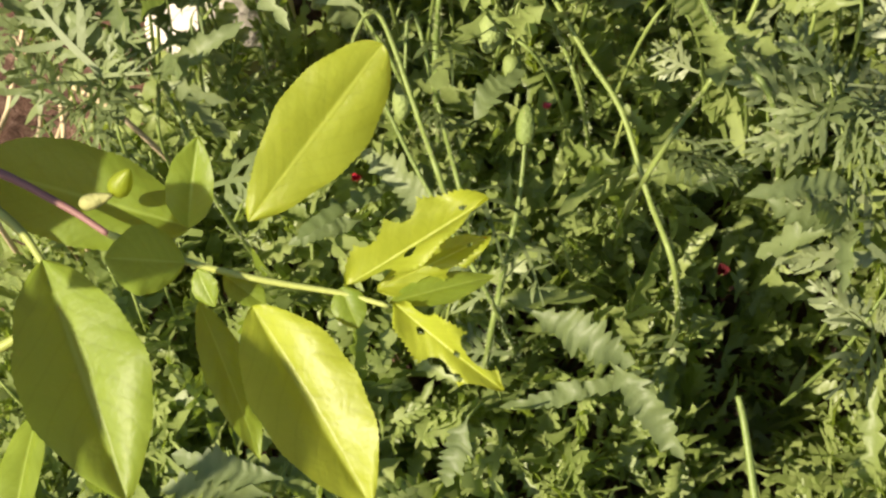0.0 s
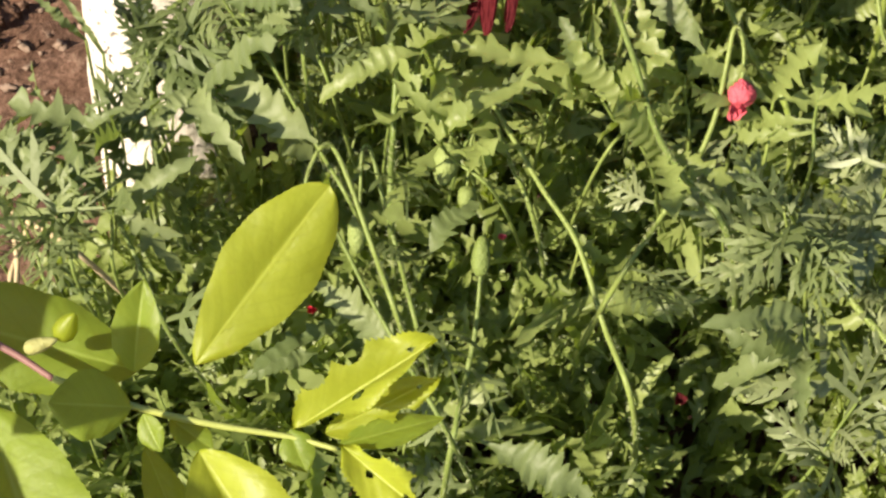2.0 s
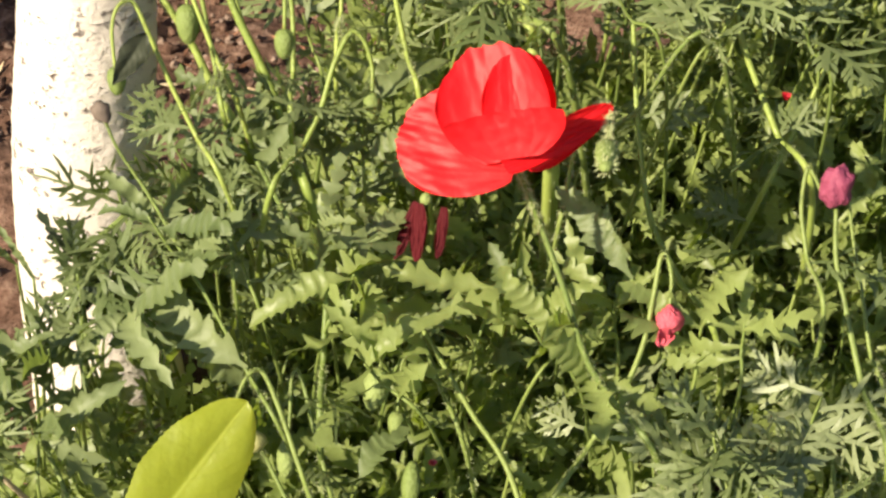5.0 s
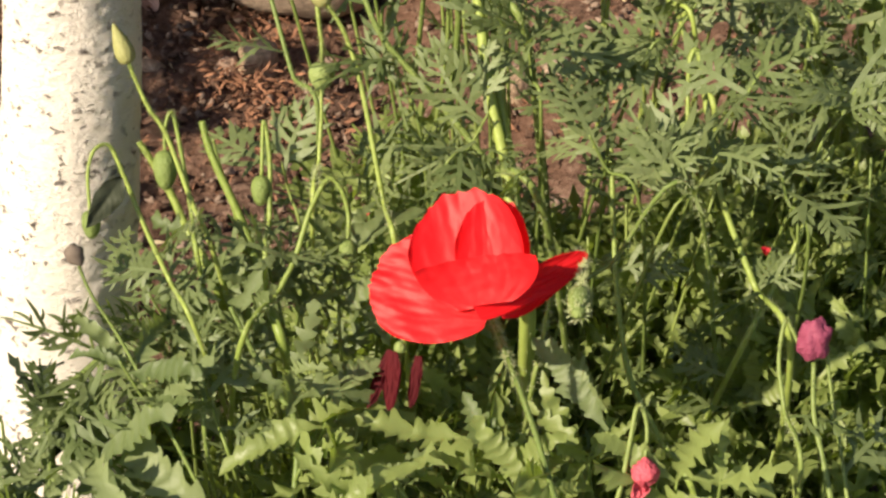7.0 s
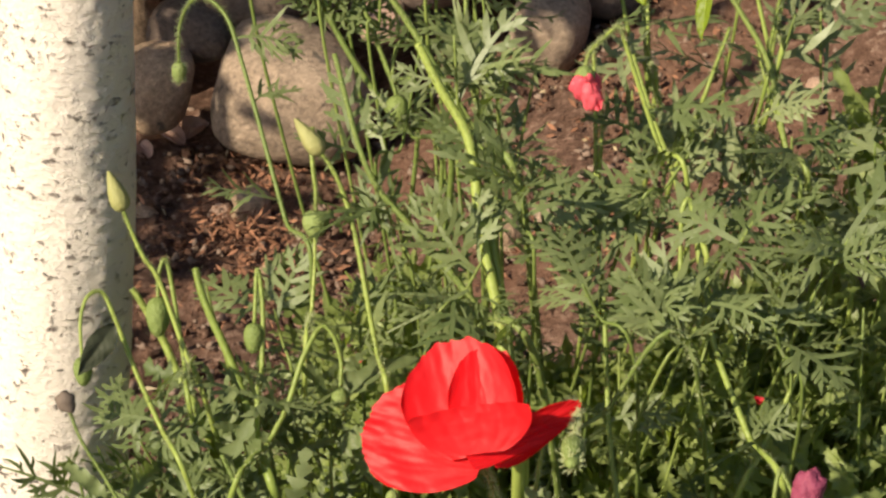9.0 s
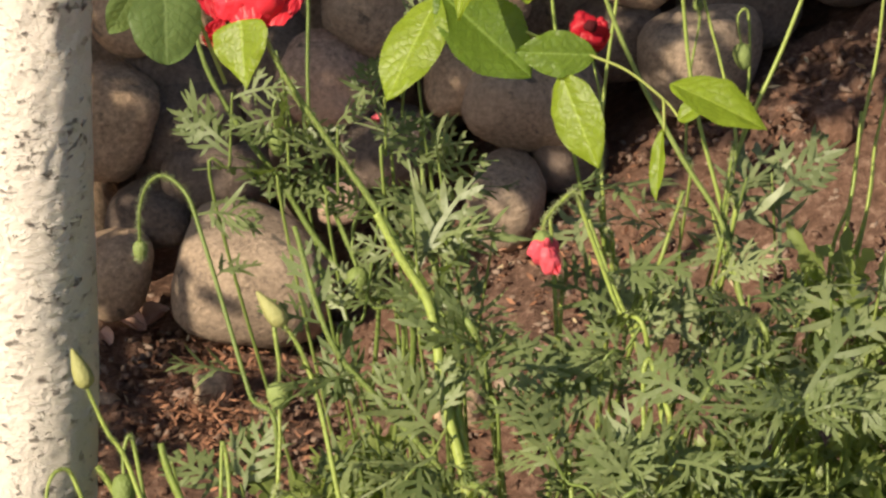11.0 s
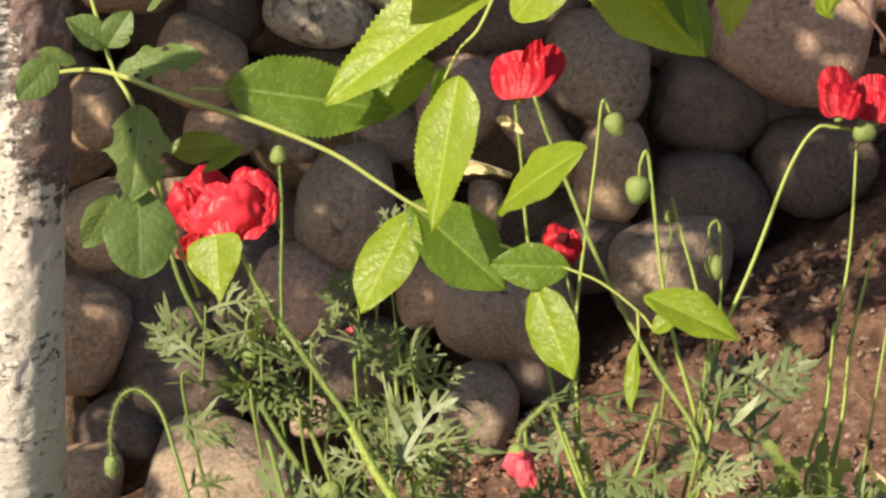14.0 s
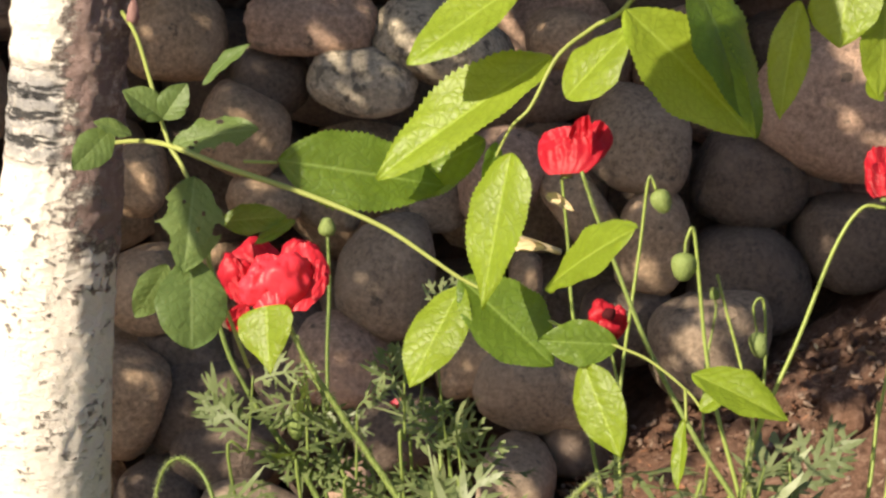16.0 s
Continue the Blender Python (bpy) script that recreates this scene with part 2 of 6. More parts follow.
def bark_material():
    """Flaking whitewash over birch bark with dark lenticels lying across."""
    m, n, l = shader("whitewashed_birch_bark")
    p = n["Principled BSDF"]
    fine = link_noise(n, l, 260, 6, rough=0.7)
    flake = link_noise(n, l, 95, 6, stretch=(1, 1, 1.5), rough=0.7)
    dash = link_noise(n, l, 190, 3, stretch=(0.55, 0.55, 2.6))
    band = link_noise(n, l, 16, 4, stretch=(0.25, 0.25, 2.2))
    white = mixed(n, l, fine, (0.80, 0.69, 0.615), (0.89, 0.81, 0.73))
    bare = mixed(n, l, fine, (0.19, 0.105, 0.095), (0.47, 0.335, 0.305))
    tc = n.new("ShaderNodeTexCoord")
    sep = n.new("ShaderNodeSeparateXYZ")
    l.new(tc.outputs["Object"], sep.inputs[0])
    # bare bark on the shaded side, darkened by painted shade, more so higher up
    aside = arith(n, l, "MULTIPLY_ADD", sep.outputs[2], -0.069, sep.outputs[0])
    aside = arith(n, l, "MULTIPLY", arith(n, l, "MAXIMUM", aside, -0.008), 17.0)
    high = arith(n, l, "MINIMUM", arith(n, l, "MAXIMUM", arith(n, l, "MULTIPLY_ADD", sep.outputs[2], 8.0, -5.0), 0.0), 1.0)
    bare_shade = arith(n, l, "MULTIPLY", aside, high)
    patch = arith(n, l, "ADD", arith(n, l, "ADD", arith(n, l, "MULTIPLY", flake, 0.75), arith(n, l, "MULTIPLY", band, 0.25)), bare_shade)
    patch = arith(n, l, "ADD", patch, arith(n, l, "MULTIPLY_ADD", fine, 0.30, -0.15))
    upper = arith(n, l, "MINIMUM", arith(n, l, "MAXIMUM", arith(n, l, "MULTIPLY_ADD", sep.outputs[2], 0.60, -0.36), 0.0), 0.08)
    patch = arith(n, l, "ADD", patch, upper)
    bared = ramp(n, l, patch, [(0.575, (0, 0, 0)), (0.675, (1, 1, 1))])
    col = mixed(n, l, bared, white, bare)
    # the darkest brown goes on that side, for its shade
    rind = arith(n, l, "MINIMUM", arith(n, l, "MAXIMUM", arith(n, l, "MULTIPLY_ADD", bare_shade, 3.0, arith(n, l, "MULTIPLY_ADD", flake, 1.6, -1.35)), 0.0), 0.85)
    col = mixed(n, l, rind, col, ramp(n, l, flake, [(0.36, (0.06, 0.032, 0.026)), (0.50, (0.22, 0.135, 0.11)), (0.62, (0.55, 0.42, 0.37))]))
    # a grey ladder of dark slots lying across, on the left side only
    zone = ramp(n, l, sep.outputs[2], [(0.704, (0, 0, 0)), (0.712, (1, 1, 1)), (0.752, (1, 1, 1)), (0.762, (0, 0, 0))])
    left = arith(n, l, "MINIMUM", arith(n, l, "MAXIMUM", arith(n, l, "MULTIPLY_ADD", aside, -12.0, 0.6), 0.0), 1.0)
    zone = arith(n, l, "MULTIPLY", zone, left)
    grey_patch = arith(n, l, "MULTIPLY", zone, ramp(n, l, flake, [(0.36, (0.2, 0.2, 0.2)), (0.5, (0.9, 0.9, 0.9))]))
    col = mixed(n, l, grey_patch, col, mixed(n, l, fine, (0.15, 0.145, 0.155), (0.42, 0.40, 0.40)))
    rung = arith(n, l, "FRACT", arith(n, l, "MULTIPLY_ADD", arith(n, l, "MULTIPLY_ADD", flake, 0.012, sep.outputs[2]), 74.0, 0.0))
    slot = arith(n, l, "MULTIPLY", ramp(n, l, rung, [(0.30, (0, 0, 0)), (0.42, (1, 1, 1)), (0.78, (1, 1, 1)), (0.88, (0, 0, 0))]), ramp(n, l, dash, [(0.40, (0, 0, 0)), (0.52, (0.95, 0.95, 0.95))]))
    slot = arith(n, l, "MULTIPLY", slot, zone)
    col = mixed(n, l, slot, col, (0.022, 0.020, 0.022))
    col = mixed(n, l, ramp(n, l, dash, [(0.675, (0, 0, 0)), (0.715, (0.85, 0.85, 0.85))]), col, (0.16, 0.10, 0.085))
    l.new(col, p.inputs["Base Color"])
    p.inputs["Roughness"].default_value = 0.8
    rough = arith(n, l, "MULTIPLY", flake, arith(n, l, "ADD", bared, 0.6))
    h = arith(n, l, "SUBTRACT", arith(n, l, "SUBTRACT", fine, arith(n, l, "MULTIPLY", dash, 0.4)), slot)
    l.new(bump(n, l, h, 0.8, 0.0026, bump(n, l, rough, 0.8, 0.006)), p.inputs["Normal"])
    return m


def plain_material(name, dark, light, scale=120, rough=0.85):
    m, n, l = shader(name)
    p = n["Principled BSDF"]
    f = link_noise(n, l, scale, 5, rough=0.7)
    geo = n.new("ShaderNodeNewGeometry")
    fac = arith(n, l, "ADD", arith(n, l, "MULTIPLY", f, 0.6), arith(n, l, "MULTIPLY", geo.outputs["Random Per Island"], 0.45))
    l.new(mixed(n, l, fac, dark, light), p.inputs["Base Color"])
    p.inputs["Roughness"].default_value = rough
    l.new(bump(n, l, f, 0.4, 0.001), p.inputs["Normal"])
    return m


M_SOIL = soil_material()
M_BARK = bark_material()
M_STONES = {
    "tan": stone_material("tan_river_stone", (0.30, 0.195, 0.120), (0.53, 0.362, 0.240)),
    "grey": stone_material("grey_river_stone", (0.218, 0.156, 0.114), (0.43, 0.314, 0.228)),
    "dark": stone_material("dark_river_stone", (0.086, 0.060, 0.048), (0.188, 0.132, 0.102)),
    "pale": stone_material("pale_speckled_stone", (0.37, 0.30, 0.22), (0.60, 0.50, 0.385), (0.075, 0.06, 0.05), 0.55, 62),
    "pink": stone_material("pinkish_river_stone", (0.34, 0.205, 0.145), (0.57, 0.376, 0.28)),
}
M_LITTER = plain_material("red_brown_leaf_litter", (0.11, 0.045, 0.026), (0.36, 0.165, 0.088), 200)
M_STRAW = plain_material("dry_straw", (0.34, 0.25, 0.14), (0.60, 0.48, 0.31), 200)
M_DRY = plain_material("dry_pinkish_leaf", (0.36, 0.20, 0.16), (0.58, 0.40, 0.33), 200)
M_PEBBLE = plain_material("pebbles", (0.11, 0.068, 0.05), (0.30, 0.21, 0.16), 150)
M_DARKBARK = plain_material("dark_bark", (0.06, 0.045, 0.035), (0.2, 0.15, 0.12), 120)


# ---- building helpers ----
def mesh_of(name, verts, faces, uvs=None, smooth=True):
    me = bpy.data.meshes.new(name)
    me.from_pydata([tuple(v) for v in verts], [], [tuple(int(i) for i in f) for f in faces])
    if smooth:
        me.shade_smooth()
    if uvs is not None:
        lay = me.uv_layers.new(name="UVMap")
        idx = np.empty(len(me.loops), dtype=np.int32)
        me.loops.foreach_get("vertex_index", idx)
        lay.data.foreach_set("uv", np.asarray(uvs, dtype=np.float32)[idx].ravel())
    return me


def root_of(ob):
    while ob.parent:
        ob = ob.parent
    return ob


def thing(name, at, label, category, group="", kind=""):
    ob = new(name)
    ob.empty_display_size = 0.02
    ob.location = at
    return tagged(ob, label, category, group, kind)


def part(name, made, material, parent, label=""):
    """made: (vertices, faces) or (vertices, faces, uvs) in the world; linked as one mesh under parent."""
    verts, faces = np.asarray(made[0], dtype=float), made[1]
    verts = verts - np.array(root_of(parent).location)
    ob = new(name, mesh_of(name, verts, faces, made[2] if len(made) > 2 else None))
    ob.data.materials.append(material)
    ob.parent = parent
    return tagged(ob, label)


def whole(name, made, material, at, label, category, group="", kind="", smooth=True):
    """One mesh that is a thing by itself, with its origin at `at`."""
    ob = new(name, mesh_of(name, np.asarray(made[0], dtype=float) - np.array(at), made[1], made[2] if len(made) > 2 else None, smooth))
    ob.location = at
    ob.data.materials.append(material)
    return tagged(ob, label, category, group, kind)


def joined(pieces):
    """Several (vertices, faces) as one."""
    vs, fs, k = [], [], 0
    for p in pieces:
        vs.append(np.asarray(p[0], dtype=float))
        fs.extend([tuple(i + k for i in f) for f in p[1]])
        k += len(p[0])
    return np.vstack(vs), fs


def spline(points, per=8):
    """A smooth line through the points (Catmull-Rom)."""
    p = np.asarray(points, dtype=float)
    if len(p) == 2:
        s = np.linspace(0, 1, per + 1)[:, None]
        return p[0] * (1 - s) + p[1] * s
    p = np.vstack([2 * p[0] - p[1], p, 2 * p[-1] - p[-2]])
    out = []
    s = np.linspace(0, 1, per, endpoint=False)[:, None]
    for i in range(1, len(p) - 2):
        a, b, c, d = p[i - 1], p[i], p[i + 1], p[i + 2]
        out.append(0.5 * (2 * b + (c - a) * s + (2 * a - 5 * b + 4 * c - d) * s ** 2 + (3 * b - a - 3 * c + d) * s ** 3))
    return np.vstack(out + [p[-2][None]])


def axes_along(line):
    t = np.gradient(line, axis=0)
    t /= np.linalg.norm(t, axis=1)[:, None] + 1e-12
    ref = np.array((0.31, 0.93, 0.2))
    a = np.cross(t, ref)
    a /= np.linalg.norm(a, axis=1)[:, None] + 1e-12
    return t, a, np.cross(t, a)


def tube(line, radius, sides=7, wobble=0.0, rng=None):
    line = np.asarray(line, dtype=float)
    r = np.interp(np.linspace(0, 1, len(line)), np.linspace(0, 1, len(radius)), radius) if np.ndim(radius) else np.full(len(line), radius)
    if wobble and rng is not None:
        r = r * (1 + rng.uniform(-wobble, wobble, len(r)))
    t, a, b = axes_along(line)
    ang = np.linspace(0, 2 * np.pi, sides, endpoint=False)
    ring = line[:, None] + r[:, None, None] * (np.cos(ang)[None, :, None] * a[:, None] + np.sin(ang)[None, :, None] * b[:, None])
    verts = ring.reshape(-1, 3)
    faces = []
    for i in range(len(line) - 1):
        for j in range(sides):
            k = (j + 1) % sides
            faces.append((i * sides + j, i * sides + k, (i + 1) * sides + k, (i + 1) * sides + j))
    faces.append(tuple(range(sides))[::-1])
    faces.append(tuple((len(line) - 1) * sides + j for j in range(sides)))
    return verts, faces


def bristles(line, radius, count, length, rng):
    """Fine hairs that stand off a stem."""
    line = np.asarray(line, dtype=float)
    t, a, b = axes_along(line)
    i = rng.integers(0, len(line) - 1, count)
    f = rng.random(count)[:, None]
    at = line[i] * (1 - f) + line[i + 1] * f
    ang = rng.uniform(0, 2 * np.pi, count)[:, None]
    out = np.cos(ang) * a[i] + np.sin(ang) * b[i]
    side = np.cross(out, t[i])
    w = 0.00026
    ln = length * rng.uniform(0.6, 1.2, (count, 1))
    base = at + out * radius * 0.8
    v = np.stack([base - side * w, base + side * w, base + out * ln + t[i] * ln * rng.uniform(-0.3, 0.3, (count, 1))], 1).reshape(-1, 3)
    return v, [(3 * k, 3 * k + 1, 3 * k + 2) for k in range(count)]


def ovoid(center, axis, length, width, taper=0.25, sides=12, rings=10, lumps=0.0, seed=0, ridges=0):
    """A bud or pod: egg-shaped, its narrow end towards axis."""
    axis = Vector(axis).normalized()
    q = axis.to_track_quat("Z", "Y").to_matrix()
    v, f = [], []
    for i in range(rings + 1):
        s = i / rings
        z = -math.cos(math.pi * s)
        r = math.sin(math.pi * s) ** 0.85 * (1 - taper * z)
        for j in range(sides):
            a = 2 * math.pi * j / sides
            k = 1 + (0.06 * math.cos(ridges * a) if ridges else 0)
            p = Vector((r * k * math.cos(a) * width / 2, r * k * math.sin(a) * width / 2, z * length / 2))
            if lumps:
                p *= 1 + lumps * noise.noise(p * (9 / width) * 0.35 + Vector((seed, 0, 0)))
            v.append(tuple(Vector(center) + q @ p))
    for i in range(rings):
        for j in range(sides):
            k = (j + 1) % sides
            f.append((i * sides + j, i * sides + k, (i + 1) * sides + k, (i + 1) * sides + j))
    return np.array(v), f


def ruffled_lobe(at, wide, deep, tall, seed, roll=0.0):
    """One petal crumpled into a rounded, creased lobe."""
    n, m = 30, 44
    q = Euler((0, radians(roll), 0)).to_matrix()
    v = []
    for i in range(n + 1):
        th = math.pi * i / n
        for j in range(m):
            ph = 2 * math.pi * j / m
            d = Vector((math.sin(th) * math.cos(ph), math.sin(th) * math.sin(ph), math.cos(th)))
            o = Vector((seed * 3.1, seed * 1.7, seed))
            k = 1 + 0.30 * noise.noise(d * 1.5 + o) - 0.20 * abs(noise.noise(Vector((d.x * 2.2, d.y * 2.2, d.z * 1.2)) * 1.6 + o)) + 0.07 * abs(noise.noise(Vector((d.x * 7, d.y * 7, d.z * 2.2 + 0.8 * math.sin(3 * d.x))) + o)) + 0.08 * abs(noise.noise(Vector((d.x * 3, d.y * 3, d.z * 9)) + o)) + 0.02 * abs(noise.noise(Vector((d.x * 17, d.y * 17, d.z * 6)) + o))
            v.append(np.asarray(at) + np.array(q @ Vector((d.x * wide * k, d.y * deep * k, d.z * tall * k))))
    f = [(i * m + j, (i + 1) * m + j, (i + 1) * m + (j + 1) % m, i * m + (j + 1) % m) for i in range(n) for j in range(m)]
    return np.array(v), f


# ---- leaves ----
def toothed_leaf(rng, width=0.34, teeth=6, depth=0.45, arch=0.35, fold=0.25):
    """A long poppy leaf, 1 long, along +x, facing +z; its blunt lobes lean forward, carry a second small tooth and curl unevenly."""
    sides = []
    for _ in (0, 1):
        ss, ww, zz = [0.0, 0.08, 0.14], [0.016, 0.02, 0.03], [0.0, 0.0, 0.0]
        lean = rng.uniform(-0.2, 0.2)
        for k in range(teeth):
            a = 0.14 + 0.80 * min(0.97, max(0.0, (k + lean + rng.uniform(-0.15, 0.15)) / teeth))
            b = a + 0.80 / teeth * rng.uniform(0.85, 1.1)
            mid = min(1.0, (a + b) / 2)
            env = width / 2 * (0.30 + 0.75 * math.sin(math.pi * mid ** 0.9)) * rng.uniform(0.6, 1.3)
            low = max(0.02, env * (1 - min(0.92, depth * rng.uniform(0.7, 1.3))))
            curl = rng.uniform(-0.10, 0.08) * env / (width / 2)
            notch = rng.uniform(0.62, 0.92)
            for u, w in ((0.0, 0.0), (0.24, 0.40), (0.42, 0.80), (0.52, notch * 0.85), (0.72, 1.0), (0.84, 0.45)):
                ss.append(a + u * (b - a))
                ww.append(low + (env - low) * w)
                zz.append(curl * w)
        ss.append(1.0)
        ww.append(0.004)
        zz.append(0.0)
        sides.append((np.clip(np.maximum.accumulate(ss), 0, 1), np.array(ww), np.array(zz)))
    s = np.unique(np.round(np.concatenate([sides[0][0], sides[1][0]]) * 42) / 42)
    n = len(s)
    bend = -arch * s ** 2 + 0.14 * s + 0.02 * np.sin(s * rng.uniform(6, 10) + rng.uniform(0, 6))
    x = s * (1 - 0.25 * arch)
    side_bend = 0.10 * rng.uniform(-1, 1) * np.sin(2.4 * s)
    twist = rng.uniform(-0.5, 0.5) * s
    v = [np.stack([x, side_bend, bend], 1)]
    for sg, (ss, ww, zz) in zip((1, -1), sides):
        w = np.interp(s, ss, ww)
        z = np.interp(s, ss, zz)
        v.append(np.stack([x + w * 0.50 * (1 - 0.6 * s), side_bend + sg * w, bend + fold * w + z + sg * twist * w], 1))
    v = np.vstack(v)
    f = []
    for i in range(n - 1):
        f.append((i, i + 1, n + i + 1, n + i))
        f.append((i + 1, i, 2 * n + i, 2 * n + i + 1))
    return v, f


def cut_leaf(rng, lobes=5, reach=0.36, arch=0.3, slim=0.030, sub=True):
    """A leaf cut nearly to the rib into strap-like forked lobes that bend forward, 1 long, along +x."""
    v, f = [], []
    droop = rng.uniform(0.2, 0.9)

    def rib_at(s):
        return np.array((s * (1 - 0.2 * arch), 0.05 * math.sin(2.6 * s + droop), -arch * s * s + 0.12 * s))

    def blade(p, a, length, w, turn, fall):
        """A flat lobe from p, turning towards the tip of the leaf and falling off; gives points along it with their headings."""
        k, at, out = len(v), np.array(p, dtype=float), []
        step = length / 4
        for i, u in enumerate((0.60, 0.95, 1.0, 0.80)):
            d = np.array((math.cos(a), math.sin(a), 0.0))
            side = np.array((-d[1], d[0], 0.12))
            v.extend([at - side * w * u / 2, at + side * w * u / 2])
            out.append((at.copy(), a))
            at = at + d * step - np.array((0, 0, fall * step * (i + 0.5) / 2))
            a -= turn / 4
        v.append(at)
        f.extend([(k + 2 * i, k + 2 * i + 1, k + 2 * i + 3, k + 2 * i + 2) for i in range(3)] + [(k + 6, k + 7, k + 8)])
        return out

    k = len(v)
    for i in range(9):
        s = i / 8
        p = rib_at(s)
        w = slim * (0.55 + 0.75 * math.sin(math.pi * min(1, s * 0.8 + 0.12))) * (1 - 0.55 * s)
        v.extend([p + (0, w, 0.25 * w), p - (0, w, -0.25 * w)])
    for i in range(8):
        f.append((k + 2 * i, k + 2 * i + 1, k + 2 * i + 3, k + 2 * i + 2))
    for i in range(lobes):
        for sg in (1, -1):
            if rng.random() < 0.08:
                continue
            s = min(0.93, 0.20 + 0.72 * (i + rng.uniform(-0.22, 0.22) + (0.25 if sg > 0 else 0)) / lobes)
            ln = reach * (0.50 + 0.70 * math.sin(math.pi * min(1, s * 0.85 + 0.12))) * rng.uniform(0.75, 1.2) * (1.05 - 0.5 * s)
            a = sg * math.radians(rng.uniform(42, 72) - 14 * s)
            w = slim * rng.uniform(2.0, 2.9) * (1.05 - 0.3 * s)
            turn = sg * math.radians(rng.uniform(5, 45))
            line = blade(rib_at(s), a, ln, w, turn, droop * rng.uniform(-1.0, 1.6))
            if sub:
                for j, sg2 in ((1, sg), (2, -sg), (2, sg))[:rng.integers(1, 4)]:
                    p, b = line[j]
                    blade(p + (0, 0, 0.003), b + sg2 * math.radians(rng.uniform(34, 58)), ln * rng.uniform(0.26, 0.46), w * 0.72, sg2 * 0.4, 0.3)
    return np.array(v), f


def set_leaf(model, at, along, face, length, broad=1.0):
    """Puts a leaf of length 1 at a place, its rib along a direction and its upper side towards face."""
    x = np.asarray(along, dtype=float)
    x = x / np.linalg.norm(x)
    z = np.asarray(face, dtype=float)
    z = z - x * (z @ x)
    z = z / (np.linalg.norm(z) + 1e-9)
    y = np.cross(z, x)
    v = model[0] * np.array((1, broad, 1)) * length
    return np.asarray(at) + v[:, :1] * x + v[:, 1:2] * y + v[:, 2:] * z, model[1]


def oval_leaf(base, tip, width, face=(-0.35, -0.65, 0.65), fold=0.25, arch=0.12, teeth=0.02, blunt=0.0, seed=0, holes=0, rows=9, wave=1.0, quilt=0.005, bend=0.16):
    """A broad tree leaf from its stalk to its tip, with its midrib sunk, its blade quilted between the side veins and its edge finely toothed."""
    rng = np.random.default_rng(seed + 7)
    base, tip = np.asarray(base, dtype=float), np.asarray(tip, dtype=float)
    x = tip - base
    length = np.linalg.norm(x)
    x /= length
    z = np.asarray(face, dtype=float)
    z = z - x * (z @ x)
    z /= np.linalg.norm(z)
    y = np.cross(z, x)
    n = 85 if rows > 1 else 13
    rows = 18 if holes else rows
    v, uv = [], []
    half = width / length / 2
    ph = rng.uniform(0, 6)
    for i in range(n):
        s = i / (n - 1)
        power = 0.72 - 0.2 * blunt + 0.42 * max(0.0, 1 - blunt) * max(0.0, s - 0.45)
        env = half * (math.sin(math.pi * s ** (0.86 + blunt * 0.5)) ** power) * (1 - 0.06 * s) if 0 < s < 1 else 0.004
        for j in range(-rows, rows + 1):
            c = j / rows
            tooth = teeth * ((0.6, -0.1, -0.5)[i % 3] if abs(j) == rows else 0) / max(half, 0.1)
            e = env * (1 + tooth + (0.03 * math.sin(11 * s + ph) + 0.018 * math.sin(27 * s + 2 * ph + (3 if j > 0 else 0))) * abs(c))
            yy = c * e
            zz = fold * abs(yy) - bend * env * abs(c) ** 2.3 - arch * (s - 0.25) ** 2 + wave * (0.03 * math.sin(8 * s + ph + 2.5 * c) * abs(c) + 0.012 * math.sin(21 * s + 2 * ph) * c * c)
            zz -= quilt * math.cos(2 * math.pi * 7.5 * (s - 0.275 * abs(c))) * (abs(c) * (1.02 - abs(c))) ** 0.6 * math.sin(math.pi * s)
            v.append(base + length * (s * x + yy * y + zz * z))
            uv.append((s, 0.5 + 0.5 * c))
    m = 2 * rows + 1
    f = [(i * m + j, (i + 1) * m + j, (i + 1) * m + j + 1, i * m + j + 1) for i in range(n - 1) for j in range(m - 1)]
    if holes:
        bites = [(rng.uniform(0.2, 0.95), rng.choice([-1, 1]) * rng.uniform(0.8, 1.15), rng.uniform(0.06, 0.13)) for _ in range(holes)]
        bites += [(rng.uniform(0.2, 0.85), rng.uniform(-0.7, 0.7), rng.uniform(0.02, 0.045)) for _ in range(holes // 2)]
        keep = []
        for q in f:
            s = np.mean([uv[k][0] for k in q])
            c = np.mean([uv[k][1] for k in q]) * 2 - 1
            if all((s - a) ** 2 + ((c - b) * half * 1.2) ** 2 > r * r for a, b, r in bites):
                keep.append(q)
        f = keep
    return np.array(v), f, uv


